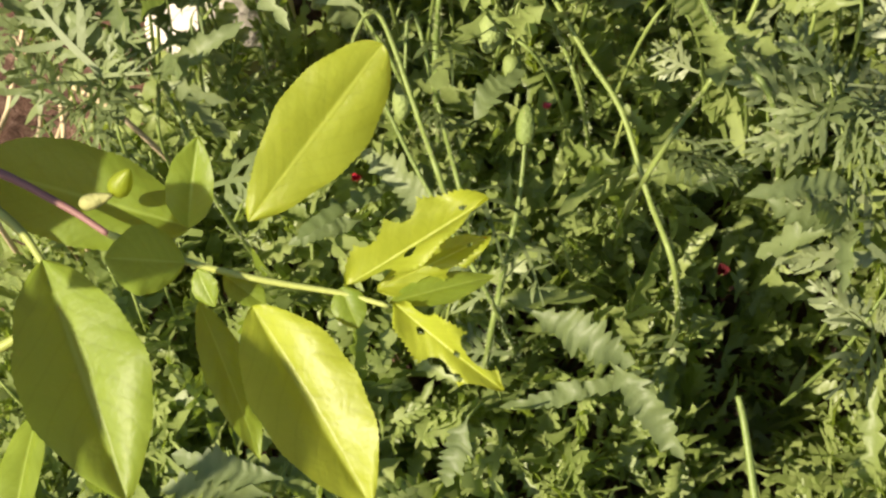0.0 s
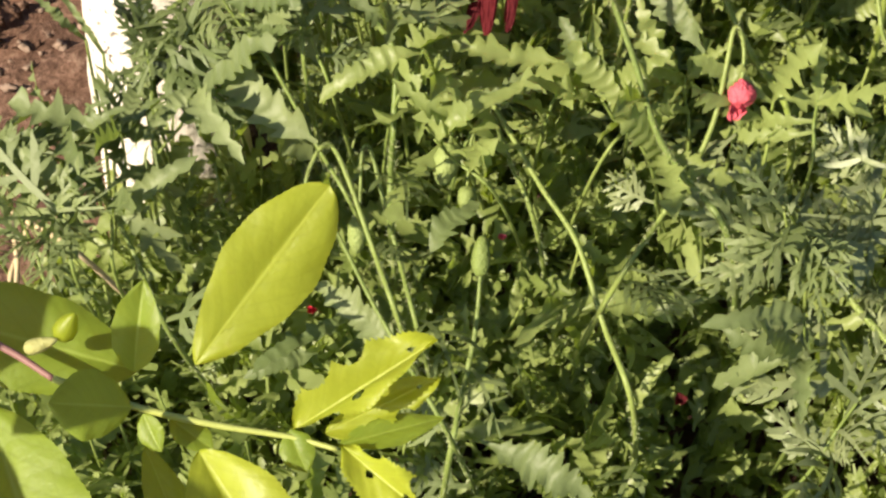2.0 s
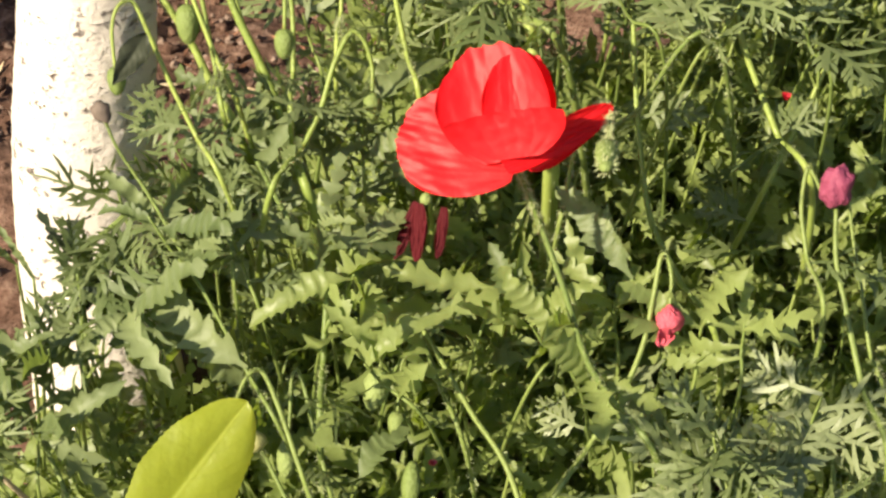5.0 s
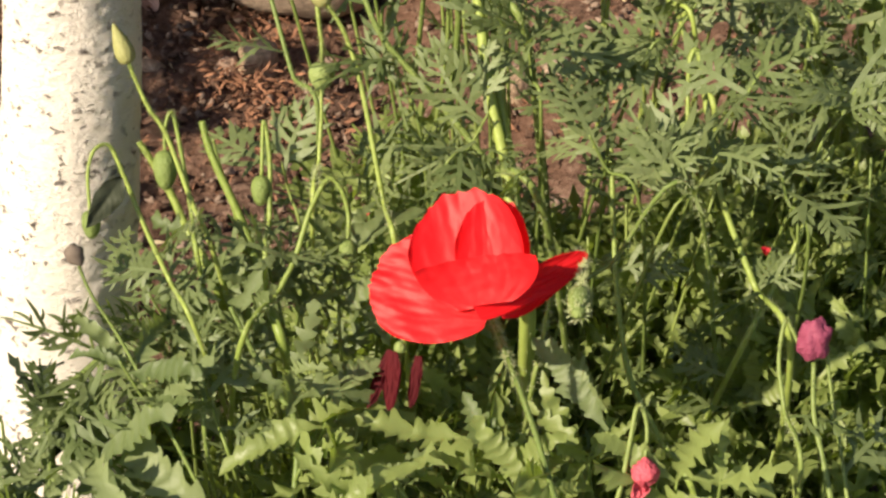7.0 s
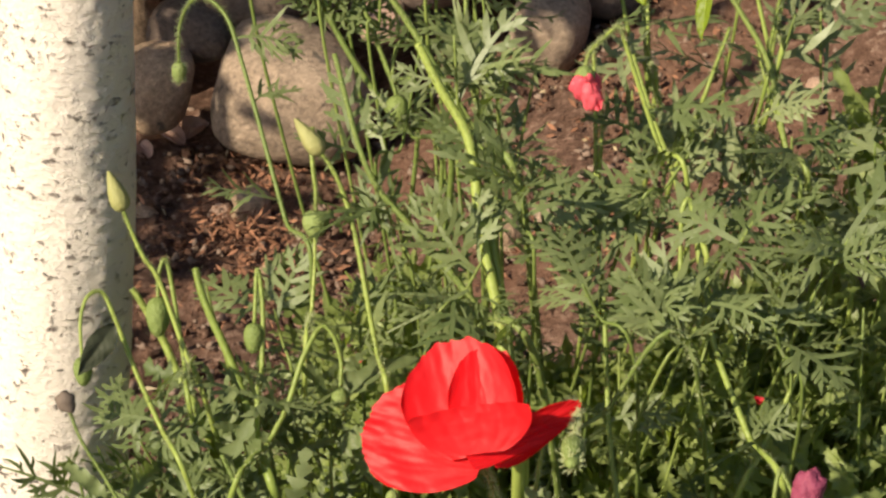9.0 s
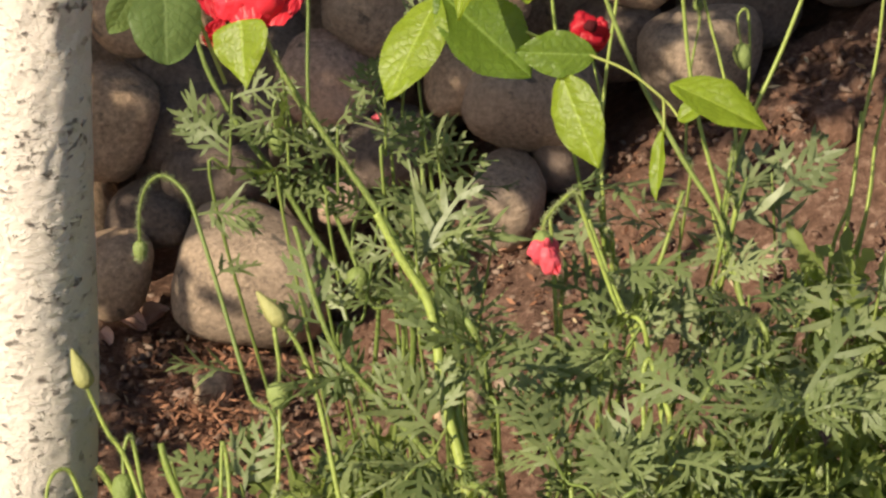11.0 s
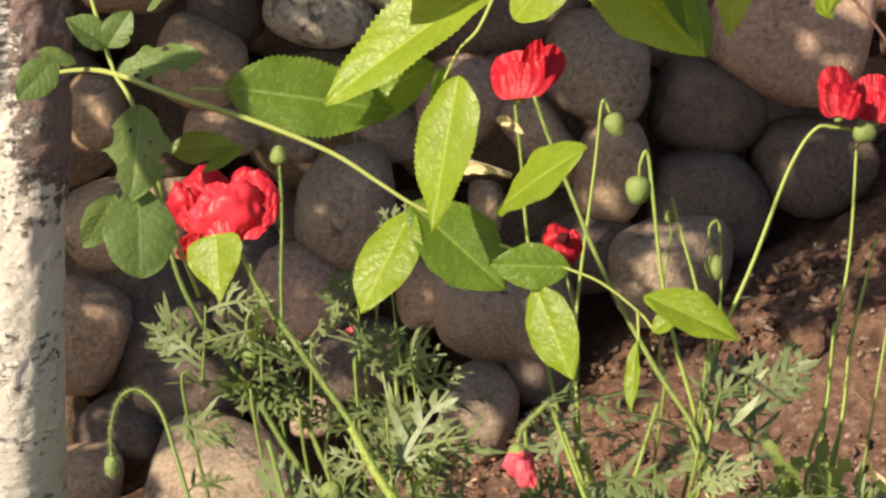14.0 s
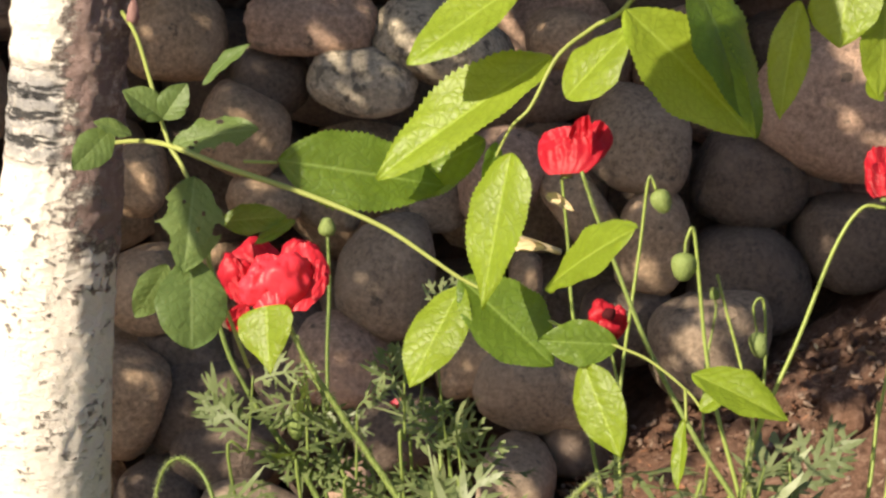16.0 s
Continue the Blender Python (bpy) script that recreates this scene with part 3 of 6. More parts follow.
def petal(base, tip, width, face, cup=0.25, curl=0.1, crumple=0.06, fan=0.75, seed=0, pleats=0.0, neck=0.13, fine=19):
    """A silky petal, narrow at its base and broad at its wavy rim."""
    base, tip = np.asarray(base, dtype=float), np.asarray(tip, dtype=float)
    x = tip - base
    length = np.linalg.norm(x)
    x /= length
    z = np.asarray(face, dtype=float)
    z = z - x * (z @ x)
    z /= np.linalg.norm(z)
    y = np.cross(z, x)
    nu, nv = 26, 53
    v, uv, half = [], [], width / 2
    for i in range(nu):
        s = i / (nu - 1)
        for j in range(nv):
            c = 2 * j / (nv - 1) - 1
            reach = s * (1 - (1 - math.sqrt(max(0, 1 - (c * 0.98) ** 2))) * fan)
            w = (neck + (1 - neck) * math.sin(math.pi * 0.56 * s ** 0.8)) * half
            p = Vector((c * 2.1, s * 2.2, seed * 3.7))
            k = crumple * length * (noise.noise(p * 1.6) + 0.5 * noise.noise(p * 4.3)) * (0.25 + s)
            k += pleats * length * math.sin(c * fine + 1.5 * math.sin(s * 3)) * s
            zz = cup * w * c * c * (0.4 + s) + curl * length * s * s + k
            edge = length * (0.045 * noise.noise(Vector((c * 5, seed, 2))) + 0.02 * noise.noise(Vector((c * 17, seed, 5)))) * s
            v.append(base + x * (reach * length + edge) + y * (c * w) + z * zz)
            uv.append((s, 0.5 + 0.5 * c))
    f = [(i * nv + j, (i + 1) * nv + j, (i + 1) * nv + j + 1, i * nv + j + 1) for i in range(nu - 1) for j in range(nv - 1)]
    return np.array(v), f, uv


# ---- ground ----
def soft_step(a, b, x):
    t = min(1.0, max(0.0, (x - a) / (b - a)))
    return t * t * (3 - 2 * t)


def ground_z(x, y):
    """The bed, level at the camera, rises to the right at the foot of the wall; a terrace lies behind the wall."""
    rise = max(0.0, min(0.6, 0.02 + 0.52 * x)) * soft_step(1.15, 2.1, y)
    return rise + 1.15 * soft_step(2.42, 2.62, y)


def ground_sheet():
    xs = np.concatenate([-np.geomspace(900, 1.3, 16), np.arange(-1.2, 1.3, 0.0125), np.geomspace(1.4, 900, 16)])
    ys = np.concatenate([-np.geomspace(900, 0.5, 14), np.arange(-0.3, 2.42, 0.0125), np.arange(2.45, 2.7, 0.03), np.geomspace(2.8, 900, 16)])
    v = []
    for y in ys:
        for x in xs:
            z = ground_z(x, y)
            if -1.3 < x < 1.4 and -0.4 < y < 2.7:
                p = Vector((x, y, 0))
                z += 0.016 * noise.noise(p * 9) + 0.010 * noise.noise(p * 27) + 0.016 * max(0, noise.noise(p * 40) - 0.1) + 0.007 * abs(noise.noise(p * 75)) + 0.004 * noise.noise(p * 130)
            v.append((x, y, z))
    nx = len(xs)
    f = [(j * nx + i, j * nx + i + 1, (j + 1) * nx + i + 1, (j + 1) * nx + i) for j in range(len(ys) - 1) for i in range(nx - 1)]
    return v, f


whole("ground", ground_sheet(), M_SOIL, (0, 0, 0), "dry crumbly reddish-brown garden soil rising to the wall", "ground", kind="structure")


# ---- boulder wall ----
wall = thing("boulder_wall", (0, 2.2, 0), "dry-laid retaining wall of rounded river boulders", "wall", kind="structure")


def boulder(x, y, z, rx, rz, tone="grey", roll=0.0, square=0.3, seed=0, ry=None, turn=0.0, n=14, m=22):
    """One boulder: a rough block whose faces and edges the river has rounded; square sets how sharp its edges stay."""
    ry = ry or 0.8 * min(rx, rz) + 0.02
    r = random.Random(int(seed * 100))
    rot = Euler((0, radians(roll), radians(turn))).to_matrix()
    sides = [(Vector(q), r.uniform(0.94, 1.10)) for q in ((1, 0, 0), (-1, 0, 0), (0, 1, 0), (0, -1, 0), (0, 0, 1), (0, 0, -1))]
    for _ in range(9):
        q = Vector((r.gauss(0, 1), r.gauss(0, 1), r.gauss(0, 1))).normalized()
        sides.append((q, r.uniform(0.92, 1.15)))
    e = 4.0 + 4 * square
    off = Vector((seed * 1.37, seed * 0.71, seed * 2.3))
    verts, faces = [], []
    for i in range(n + 1):
        th = math.pi * i / n
        for j in range(m):
            ph = 2 * math.pi * j / m
            d = Vector((math.sin(th) * math.cos(ph), math.sin(th) * math.sin(ph), math.cos(th)))
            q = 0.28 + 0.72 * sum((max(0.0, d.dot(a)) / h) ** e for a, h in sides) ** (-1 / e)
            k = q * (1.03 + 0.05 * noise.noise(d * 1.3 + off) + 0.035 * noise.noise(d * 3 + off) + 0.018 * noise.noise(d * 7 + off) + 0.010 * noise.noise(d * 16 + off))
            p = rot @ Vector((d.x * rx * k, d.y * ry * k, d.z * rz * k))
            verts.append((x + p.x, y + p.y, z + p.z))
    for i in range(n):
        for j in range(m):
            a, b = i * m + j, i * m + (j + 1) % m
            faces.append((a, a + m, b + m, b))
    return part("boulder", (verts, faces), M_STONES[tone], wall)


boulder(-0.054, 2.252, 0.598, 0.075, 0.036, "pink", 0, 0.35, 1, n=26, m=40)
boulder(-0.203, 2.247, 0.582, 0.060, 0.054, "tan", 10, 0.20, 2, n=26, m=40)
boulder(-0.005, 2.230, 0.534, 0.059, 0.039, "pale", 4, 0.50, 3, n=26, m=40)
boulder(-0.104, 2.257, 0.526, 0.045, 0.040, "dark", 15, 0.30, 4, n=26, m=40)
boulder(0.090, 2.242, 0.569, 0.079, 0.047, "pale", 25, 0.45, 5, n=26, m=40)
boulder(0.211, 2.245, 0.579, 0.038, 0.036, "tan", 0, 0.35, 6, n=26, m=40)
boulder(0.300, 2.209, 0.476, 0.060, 0.057, "grey", 8, 0.20, 7, n=26, m=40)
boulder(0.422, 2.219, 0.422, 0.069, 0.051, "dark", 22, 0.50, 8, n=26, m=40)
boulder(0.500, 2.221, 0.509, 0.083, 0.080, "pink", 12, 0.30, 9, n=26, m=40)
boulder(0.536, 2.196, 0.366, 0.062, 0.057, "dark", 10, 0.45, 10, n=26, m=40)
boulder(0.418, 2.181, 0.328, 0.069, 0.061, "dark", 8, 0.35, 11, n=26, m=40)
boulder(0.312, 2.170, 0.375, 0.038, 0.059, "tan", 6, 0.20, 12, n=26, m=40)
boulder(0.237, 2.182, 0.404, 0.069, 0.029, "tan", 52, 0.50, 13, n=26, m=40)
boulder(0.151, 2.196, 0.439, 0.048, 0.053, "pink", 0, 0.30, 14, n=26, m=40)
boulder(0.071, 2.222, 0.405, 0.041, 0.032, "grey", 0, 0.45, 15, n=26, m=40)
boulder(0.028, 2.154, 0.336, 0.055, 0.067, "grey", 8, 0.35, 16, n=26, m=40)
boulder(-0.104, 2.186, 0.414, 0.046, 0.027, "tan", 6, 0.20, 17, n=26, m=40)
boulder(-0.130, 2.211, 0.482, 0.056, 0.049, "tan", 20, 0.50, 18, n=26, m=40)
boulder(-0.240, 2.193, 0.432, 0.032, 0.043, "tan", 0, 0.30, 19, n=26, m=40)
boulder(-0.040, 2.222, 0.405, 0.038, 0.032, "grey", 0, 0.45, 20, n=26, m=40)
boulder(0.175, 2.154, 0.335, 0.018, 0.026, "tan", 0, 0.35, 21, n=26, m=40)
boulder(-0.028, 2.121, 0.254, 0.063, 0.048, "pink", 6, 0.20, 22, n=26, m=40)
boulder(0.114, 2.121, 0.252, 0.036, 0.038, "tan", 0, 0.50, 23, n=26, m=40)
boulder(0.189, 2.107, 0.232, 0.079, 0.065, "grey", 5, 0.30, 24, n=26, m=40)
boulder(0.371, 2.126, 0.266, 0.069, 0.062, "grey", -8, 0.45, 25, n=26, m=40)
boulder(0.285, 2.161, 0.279, 0.051, 0.046, "dark", 0, 0.35, 26, n=26, m=40)
boulder(-0.230, 2.147, 0.318, 0.047, 0.045, "tan", -14, 0.20, 27, n=26, m=40)
boulder(-0.251, 2.094, 0.213, 0.043, 0.066, "tan", 14, 0.50, 28, n=26, m=40)
boulder(-0.177, 2.121, 0.208, 0.058, 0.051, "dark", 0, 0.30, 29, n=26, m=40)
boulder(-0.191, 2.151, 0.253, 0.055, 0.031, "dark", 6, 0.45, 30, n=26, m=40)
boulder(-0.093, 2.156, 0.264, 0.049, 0.049, "dark", 0, 0.35, 31, n=26, m=40)
boulder(-0.246, 1.996, 0.083, 0.037, 0.049, "tan", 10, 0.20, 32, n=26, m=40)
boulder(-0.100, 1.985, 0.076, 0.082, 0.066, "grey", 14, 0.50, 33, n=26, m=40)
boulder(-0.016, 2.044, 0.143, 0.023, 0.019, "pink", 0, 0.30, 34, n=26, m=40)
boulder(0.163, 2.042, 0.141, 0.043, 0.050, "grey", 8, 0.45, 35, n=26, m=40)
boulder(-0.081, 2.130, 0.222, 0.047, 0.043, "dark", 0, 0.35, 36, n=26, m=40)
boulder(-0.147, 2.082, 0.153, 0.054, 0.042, "dark", 0, 0.20, 37, n=26, m=40)
boulder(0.040, 2.102, 0.181, 0.049, 0.042, "dark", 0, 0.50, 38, n=26, m=40)
boulder(-0.215, 2.059, 0.125, 0.048, 0.036, "dark", 0, 0.30, 39, n=26, m=40)
boulder(0.234, 2.096, 0.174, 0.043, 0.036, "dark", 0, 0.45, 40, n=26, m=40)

# the wall goes on to both sides and upwards
rng = np.random.default_rng(5)
tones = ["tan", "grey", "dark", "grey", "pink", "dark"]
for row in range(7):
    z = 0.05 + 0.155 * row
    x = -2.3 + 0.05 * (row % 2)
    while x < 2.9:
        w = rng.uniform(0.07, 0.12)
        x += w
        base = max(0.0, min(0.6, 0.02 + 0.52 * x))
        seen = -0.36 < x < 0.66 and z < 0.70
        if z > base - 0.02:
            boulder(x, 2.18 + 0.30 * z * 0.5 + (0.20 if seen else 0.0) + rng.uniform(-0.02, 0.02), z + rng.uniform(-0.02, 0.02), w * 1.05,
                    rng.uniform(0.075, 0.10), tones[rng.integers(6)], rng.uniform(-20, 20), rng.uniform(0.2, 0.5), 50 + row * 40 + x)
        x += w * 0.9

# ---- birch ----
birch = thing("birch_tree", (-0.205, 1.10, 0.0), "young birch with a flaking whitewashed trunk", "tree")
TRUNK = [(-0.205, 1.10, -0.06), (-0.205, 1.100, 0.192), (-0.185, 1.100, 0.393), (-0.170, 1.090, 0.585), (-0.152, 1.090, 0.771), (-0.135, 1.10, 1.05), (-0.12, 1.11, 1.6), (-0.10, 1.13, 2.3), (-0.06, 1.15, 3.2)]


def trunk_mesh():
    line = spline(TRUNK, 110)
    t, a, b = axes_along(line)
    sides, v = 96, []
    for i, p in enumerate(line):
        z = p[2]
        r = 0.0295 + 0.030 * max(0, 0.75 - z) - 0.007 * max(0, z - 0.8)
        if z > 0.70:
            r += (0.0004 * math.sin(z * 130) + 0.0005 * math.sin(z * 331 + 1)) * math.exp(-((z - 0.78) / 0.10) ** 2)
        for j in range(sides):
            th = 2 * math.pi * j / sides
            o = Vector((math.cos(th), math.sin(th), z * 14))
            k = 0.0016 * noise.noise(o * 1.3) + 0.0004 * noise.noise(Vector((o.x * 5, o.y * 5, z * 170))) + 0.0004 * abs(noise.noise(Vector((o.x * 2.2, o.y * 2.2, z * 38))))
            k += 0.0005 * max(0, noise.noise(Vector((o.x * 3.2, o.y * 3.2, z * 75 + 5)))) * (1 if z < 1.2 else 0.3)
            if z < 1.1:
                q = noise.noise(Vector((o.x * 4.0, o.y * 4.0, z * 62 + 9)))
                fl = 0.6 * noise.noise(Vector((o.x * 2.1, o.y * 2.1, z * 9 + 4))) + 3.0 * (z - 0.64)
                q2 = noise.noise(Vector((o.x * 9.0, o.y * 9.0, z * 120 + 3)))
                fl = min(1.0, max(0.0, fl + 0.35))
                k += (0.0003 + 0.0008 * fl) * min(1.0, max(0.0, (q - 0.02) * 9)) + 0.0009 * fl * min(1.0, max(0.0, (q2 - 0.05) * 6)) + 0.0005 * noise.noise(Vector((o.x * 14, o.y * 14, z * 420)))
            v.append(p + (r + k) * (math.cos(th) * a[i] + math.sin(th) * b[i]))
    f = [(i * sides + j, i * sides + (j + 1) % sides, (i + 1) * sides + (j + 1) % sides, (i + 1) * sides + j) for i in range(len(line) - 1) for j in range(sides)]
    return np.array(v), f


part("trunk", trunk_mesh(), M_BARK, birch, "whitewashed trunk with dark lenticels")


def limb_with_leaves(start, end, count, r, spread, size, sag=0.05):
    """A thin limb and the leaves along its outer part."""
    start, end = np.asarray(start, dtype=float), np.asarray(end, dtype=float)
    line = spline([start, (start + end) / 2 + (0, 0, sag), end], 8)
    leaves = []
    for k in range(count):
        q = line[r.integers(int(len(line) * 0.75), len(line))] + r.normal(0, spread, 3)
        along = r.normal(0, 1, 3) + (0, 0, -0.6)
        face = r.normal(0, 1, 3) + (0, 0, 0.8)
        leaves.append(oval_leaf(q, q + along / np.linalg.norm(along) * r.uniform(*size), r.uniform(*size) * 0.62, face, rows=1, seed=k)[:2])
    return tube(line, [0.009, 0.003], 5), leaves


def crown(owner, at, boxes, limbs, count, spread, size, material, label, seed):
    r = np.random.default_rng(seed)
    every = []
    for k in range(limbs):
        low, high = boxes[k % len(boxes)]
        end = [r.uniform(a, b) for a, b in zip(low, high)]
        limb, leaves = limb_with_leaves(at(r), end, count, r, spread, size)
        part("limb", limb, M_DARKBARK, owner)
        every += leaves
    tagged(part("crown", joined(every), material, owner, label), kind="stuff")


# ---- foliage of the bed ----
def canopy(x, y):
    """Height of the leaf cover above the plane of the bed."""
    h = 0.20 + 0.50 * (min(y, 1.08) - 0.75)
    h -= 0.85 * max(0, y - 1.04)
    h *= soft_step(-0.34, -0.12, x + 0.35 * max(0, 0.92 - y))
    h *= 1 - 0.75 * (1 - soft_step(0.08, 0.16, math.hypot(x + 0.19, (y - 1.02) * 0.8)))
    h *= 1 - 0.5 * (1 - soft_step(-0.12, 0.06, x)) * soft_step(0.92, 1.1, y)
    h += 0.05 * soft_step(0.12, 0.3, x) * (1 if y > 0.8 else 0.6)
    h += 0.035 * noise.noise(Vector((x * 6, y * 6, 3.1)))
    h *= (0.92 if y < 0.95 else 0.75) + (0.16 if y < 0.95 else 0.5) * min(1, max(0, 0.5 + 1.2 * noise.noise(Vector((x * 11, y * 11, 7.7)))))
    h -= 0.13 * math.exp(-((x - 0.15) ** 2 + (y - 0.74) ** 2) / 0.0030) + 0.11 * math.exp(-((x - 0.125) ** 2 + (y - 0.69) ** 2) / 0.0024)
    # the stand thins out unevenly towards its outer edges
    ragged = 0.08 * noise.noise(Vector((x * 9, y * 9, 1.3)))
    h *= (1 - soft_step(0.44, 0.60, x + ragged)) * soft_step(0.24, 0.37, y + ragged)
    return max(0.0, h)


rng = np.random.default_rng(21)
TOOTHED = [toothed_leaf(rng, rng.uniform(0.18, 0.28), int(rng.integers(6, 9)), rng.uniform(0.22, 0.42), rng.uniform(0.0, 0.9), rng.uniform(-0.1, 0.9)) for _ in range(7)]
TOOTHED += [toothed_leaf(rng, rng.uniform(0.22, 0.36), int(rng.integers(5, 8)), rng.uniform(0.6, 0.88), rng.uniform(0.0, 0.9), rng.uniform(-0.2, 1.1)) for _ in range(7)]
TOOTHED += [cut_leaf(rng, int(rng.integers(4, 6)), rng.uniform(0.26, 0.36), rng.uniform(0.1, 0.8), rng.uniform(0.038, 0.050)) for _ in range(8)]
FEATHERY = [cut_leaf(rng, int(rng.integers(4, 7)), rng.uniform(0.32, 0.46), rng.uniform(0.0, 0.75), rng.uniform(0.021, 0.030)) for _ in range(14)]


def strewn(models, count, area, low, high, length, seed, up=(25, 70)):
    """Leaves of a dense stand between two shares of the canopy's height."""
    r = np.random.default_rng(seed)
    out = []
    while len(out) < count:
        x, y = r.uniform(*area[0]), r.uniform(*area[1])
        h = canopy(x, y)
        if h < 0.05 or (x + 0.19) ** 2 + (y - 1.10) ** 2 < 0.065 ** 2:
            continue
        z = ground_z(x, y) + h * (low + (high - low) * r.random() ** 0.7)
        a = r.uniform(0, 2 * np.pi)
        e = math.radians(r.uniform(*up))
        along = (math.cos(a) * math.cos(e), math.sin(a) * math.cos(e), math.sin(e))
        face = np.array((-0.25, -0.25, 0.55)) + r.normal(0, 0.7, 3)
        ln = r.uniform(*length)
        out.append(set_leaf(models[r.integers(len(models))], np.array((x, y, z - ln * 0.5 * math.sin(e))), along, face, ln, r.uniform(0.8, 1.25)))
    return joined(out)


whole("poppy_foliage", strewn(TOOTHED, 14500, ((-0.42, 0.62), (0.30, 1.2)), 0.4, 1.08, (0.018, 0.058), 31, (5, 75)), M_CARPET, (0, 0.9, 0), "dense jagged green poppy leaves covering the bed", "foliage", kind="stuff")
whole("poppy_foliage", strewn(FEATHERY, 2300, ((-0.34, 0.6), (0.85, 1.4)), 0.2, 1.05, (0.020, 0.044), 32, (-10, 70)), M_FINE, (0, 1.1, 0), "finely cut grey-green poppy leaves", "foliage", kind="stuff")

# ---- poppies ----
def rooted(points, root=None):
    """The line of a stem, carried on in its own direction and leaning back down to the ground."""
    p = [np.asarray(q, dtype=float) for q in points]
    d = p[-1] - p[-2]
    d = d / np.linalg.norm(d)
    h = max(0.03, p[-1][2] - ground_z(p[-1][0], p[-1][1]))
    knee = p[-1] + d * min(h * 0.3, 0.05)
    x, y = (knee[0] + 0.2 * d[0] * h, knee[1] + 0.5 * h) if root is None else root
    return p + [knee, np.array((x, y, ground_z(x, y) - 0.015))]


def stem_leaf(parent, line, r, low=0.3, high=0.95, length=(0.03, 0.06), models=None, material=None):
    i = int(len(line) * r.uniform(low, high))
    i = min(len(line) - 1, i)
    a = r.uniform(0, 2 * np.pi)
    e = math.radians(r.uniform(0, 50))
    along = np.array((math.cos(a) * math.cos(e), math.sin(a) * math.cos(e), math.sin(e)))
    face = np.array((-0.2, -0.3, 0.9)) + r.normal(0, 0.3, 3)
    models = models or FEATHERY
    return part("leaf", set_leaf(models[r.integers(len(models))], line[i], along, face, r.uniform(*length)), material or M_LEAF, parent)


def head_of(stem, at, axis, kind, length, width, r, seed):
    axis = np.asarray(axis, dtype=float)
    axis = axis / np.linalg.norm(axis)
    at = np.asarray(at)
    mid = at + axis * length * 0.45
    if kind in ("bud", "cream"):
        mat = M_BUD if kind == "bud" else M_CREAM
        bud = part("bud", ovoid(mid, axis, length, width, 0.22 if kind == "bud" else 0.62, ridges=5), mat, stem, "bristly green bud" if kind == "bud" else "slim creamy-yellow bud")
        if kind == "bud":
            spine = spline([mid - axis * length * 0.45, mid + axis * length * 0.45], 8)
            tagged(part("bristles", bristles(spine, width * 0.42, 260, 0.0026, r), M_HAIR, bud), kind="stuff")
    elif kind in ("pink", "purple"):
        mat = M_PINK if kind == "pink" else M_PURPLE
        bud = part("bud", ruffled_lobe(mid, width * 0.46, width * 0.44, length * 0.46, seed), mat, stem, "shrivelled pink bud" if kind == "pink" else "dull purple bud")
        for k in range(2 if kind == "pink" else 0):
            part("frill", petal(mid + axis * length * 0.2, mid + axis * length * 0.6 + r.normal(0, 0.15, 3) * width, width * 0.6, r.normal(0, 1, 3), 0.3, 0, 0.2, seed=seed + k), mat, bud)
    elif kind == "dry":
        bud = part("bud", ovoid(mid, axis, length, width, -0.2, lumps=0.4, seed=seed), M_DARKBARK, stem, "withered dark seed head")
    return bud


def poppy(points, thick=0.0036, head="bud", length=0.021, width=0.0115, leaves=3, label="", seed=0, hairs=120, down=True, low=0.35, root=None):
    """One poppy stalk from its head down to its root."""
    r = np.random.default_rng(seed + 300)
    pts = rooted(points, root) if down else [np.asarray(q, dtype=float) for q in points]
    line = spline(pts, 10)
    thick *= 0.74
    plant = thing("poppy", tuple(pts[-1]), label or "hairy green poppy stalk with a nodding bud", "poppy", "poppies in the bed")
    stem = part("stem", tube(line, [thick * 0.36, thick * 0.5, thick * 0.6], 8), M_STEM_PALE if (6 < seed < 41 and seed not in (17, 19, 28)) or seed >= 70 else M_STEM, plant)
    if hairs:
        tagged(part("bristles", bristles(line, thick * 0.45, int(hairs * 7), 0.0028, r), M_HAIR, stem), kind="stuff")
    if head:
        head_of(plant, pts[0], pts[0] - np.asarray(line[2]), head, length, width, r, seed)
    for _ in range(leaves):
        stem_leaf(plant, line, r, low)
    return plant


HOOKED, UPRIGHT = "hairy poppy stalk hooked over above a nodding green bud", "upright poppy stalk with a slim yellowish bud"
BARE = "bare pale-green poppy stalk rising among the leaves"
# over the wall and the slope
poppy([(-0.111, 1.063, 0.504), (-0.110, 1.062, 0.524), (-0.104, 1.060, 0.540), (-0.094, 1.054, 0.546), (-0.082, 1.043, 0.539), (-0.074, 1.028, 0.522), (-0.063, 1.007, 0.492), (-0.049, 0.980, 0.452)], 0.003, "bud", 0.012, 0.008, 3, HOOKED, 1, low=0.45, root=(-0.09, 1.16))
poppy([(-0.035, 1.072, 0.566), (-0.036, 1.076, 0.576), (-0.032, 1.079, 0.583), (-0.025, 1.079, 0.583), (-0.017, 1.074, 0.568), (-0.013, 1.066, 0.546), (0.004, 1.050, 0.506), (0.015, 1.038, 0.477)], 0.003, "bud", 0.016, 0.010, 3, HOOKED, 2, root=(-0.03, 1.14))
poppy([(-0.018, 1.140, 0.648), (-0.017, 1.132, 0.620), (-0.018, 1.119, 0.577), (-0.015, 1.106, 0.538), (0.003, 1.087, 0.490)], 0.0034, "bud", 0.011, 0.0095, 0, "upright pale poppy stalk with a fuzzy round bud", 3, root=(-0.03, 1.18))
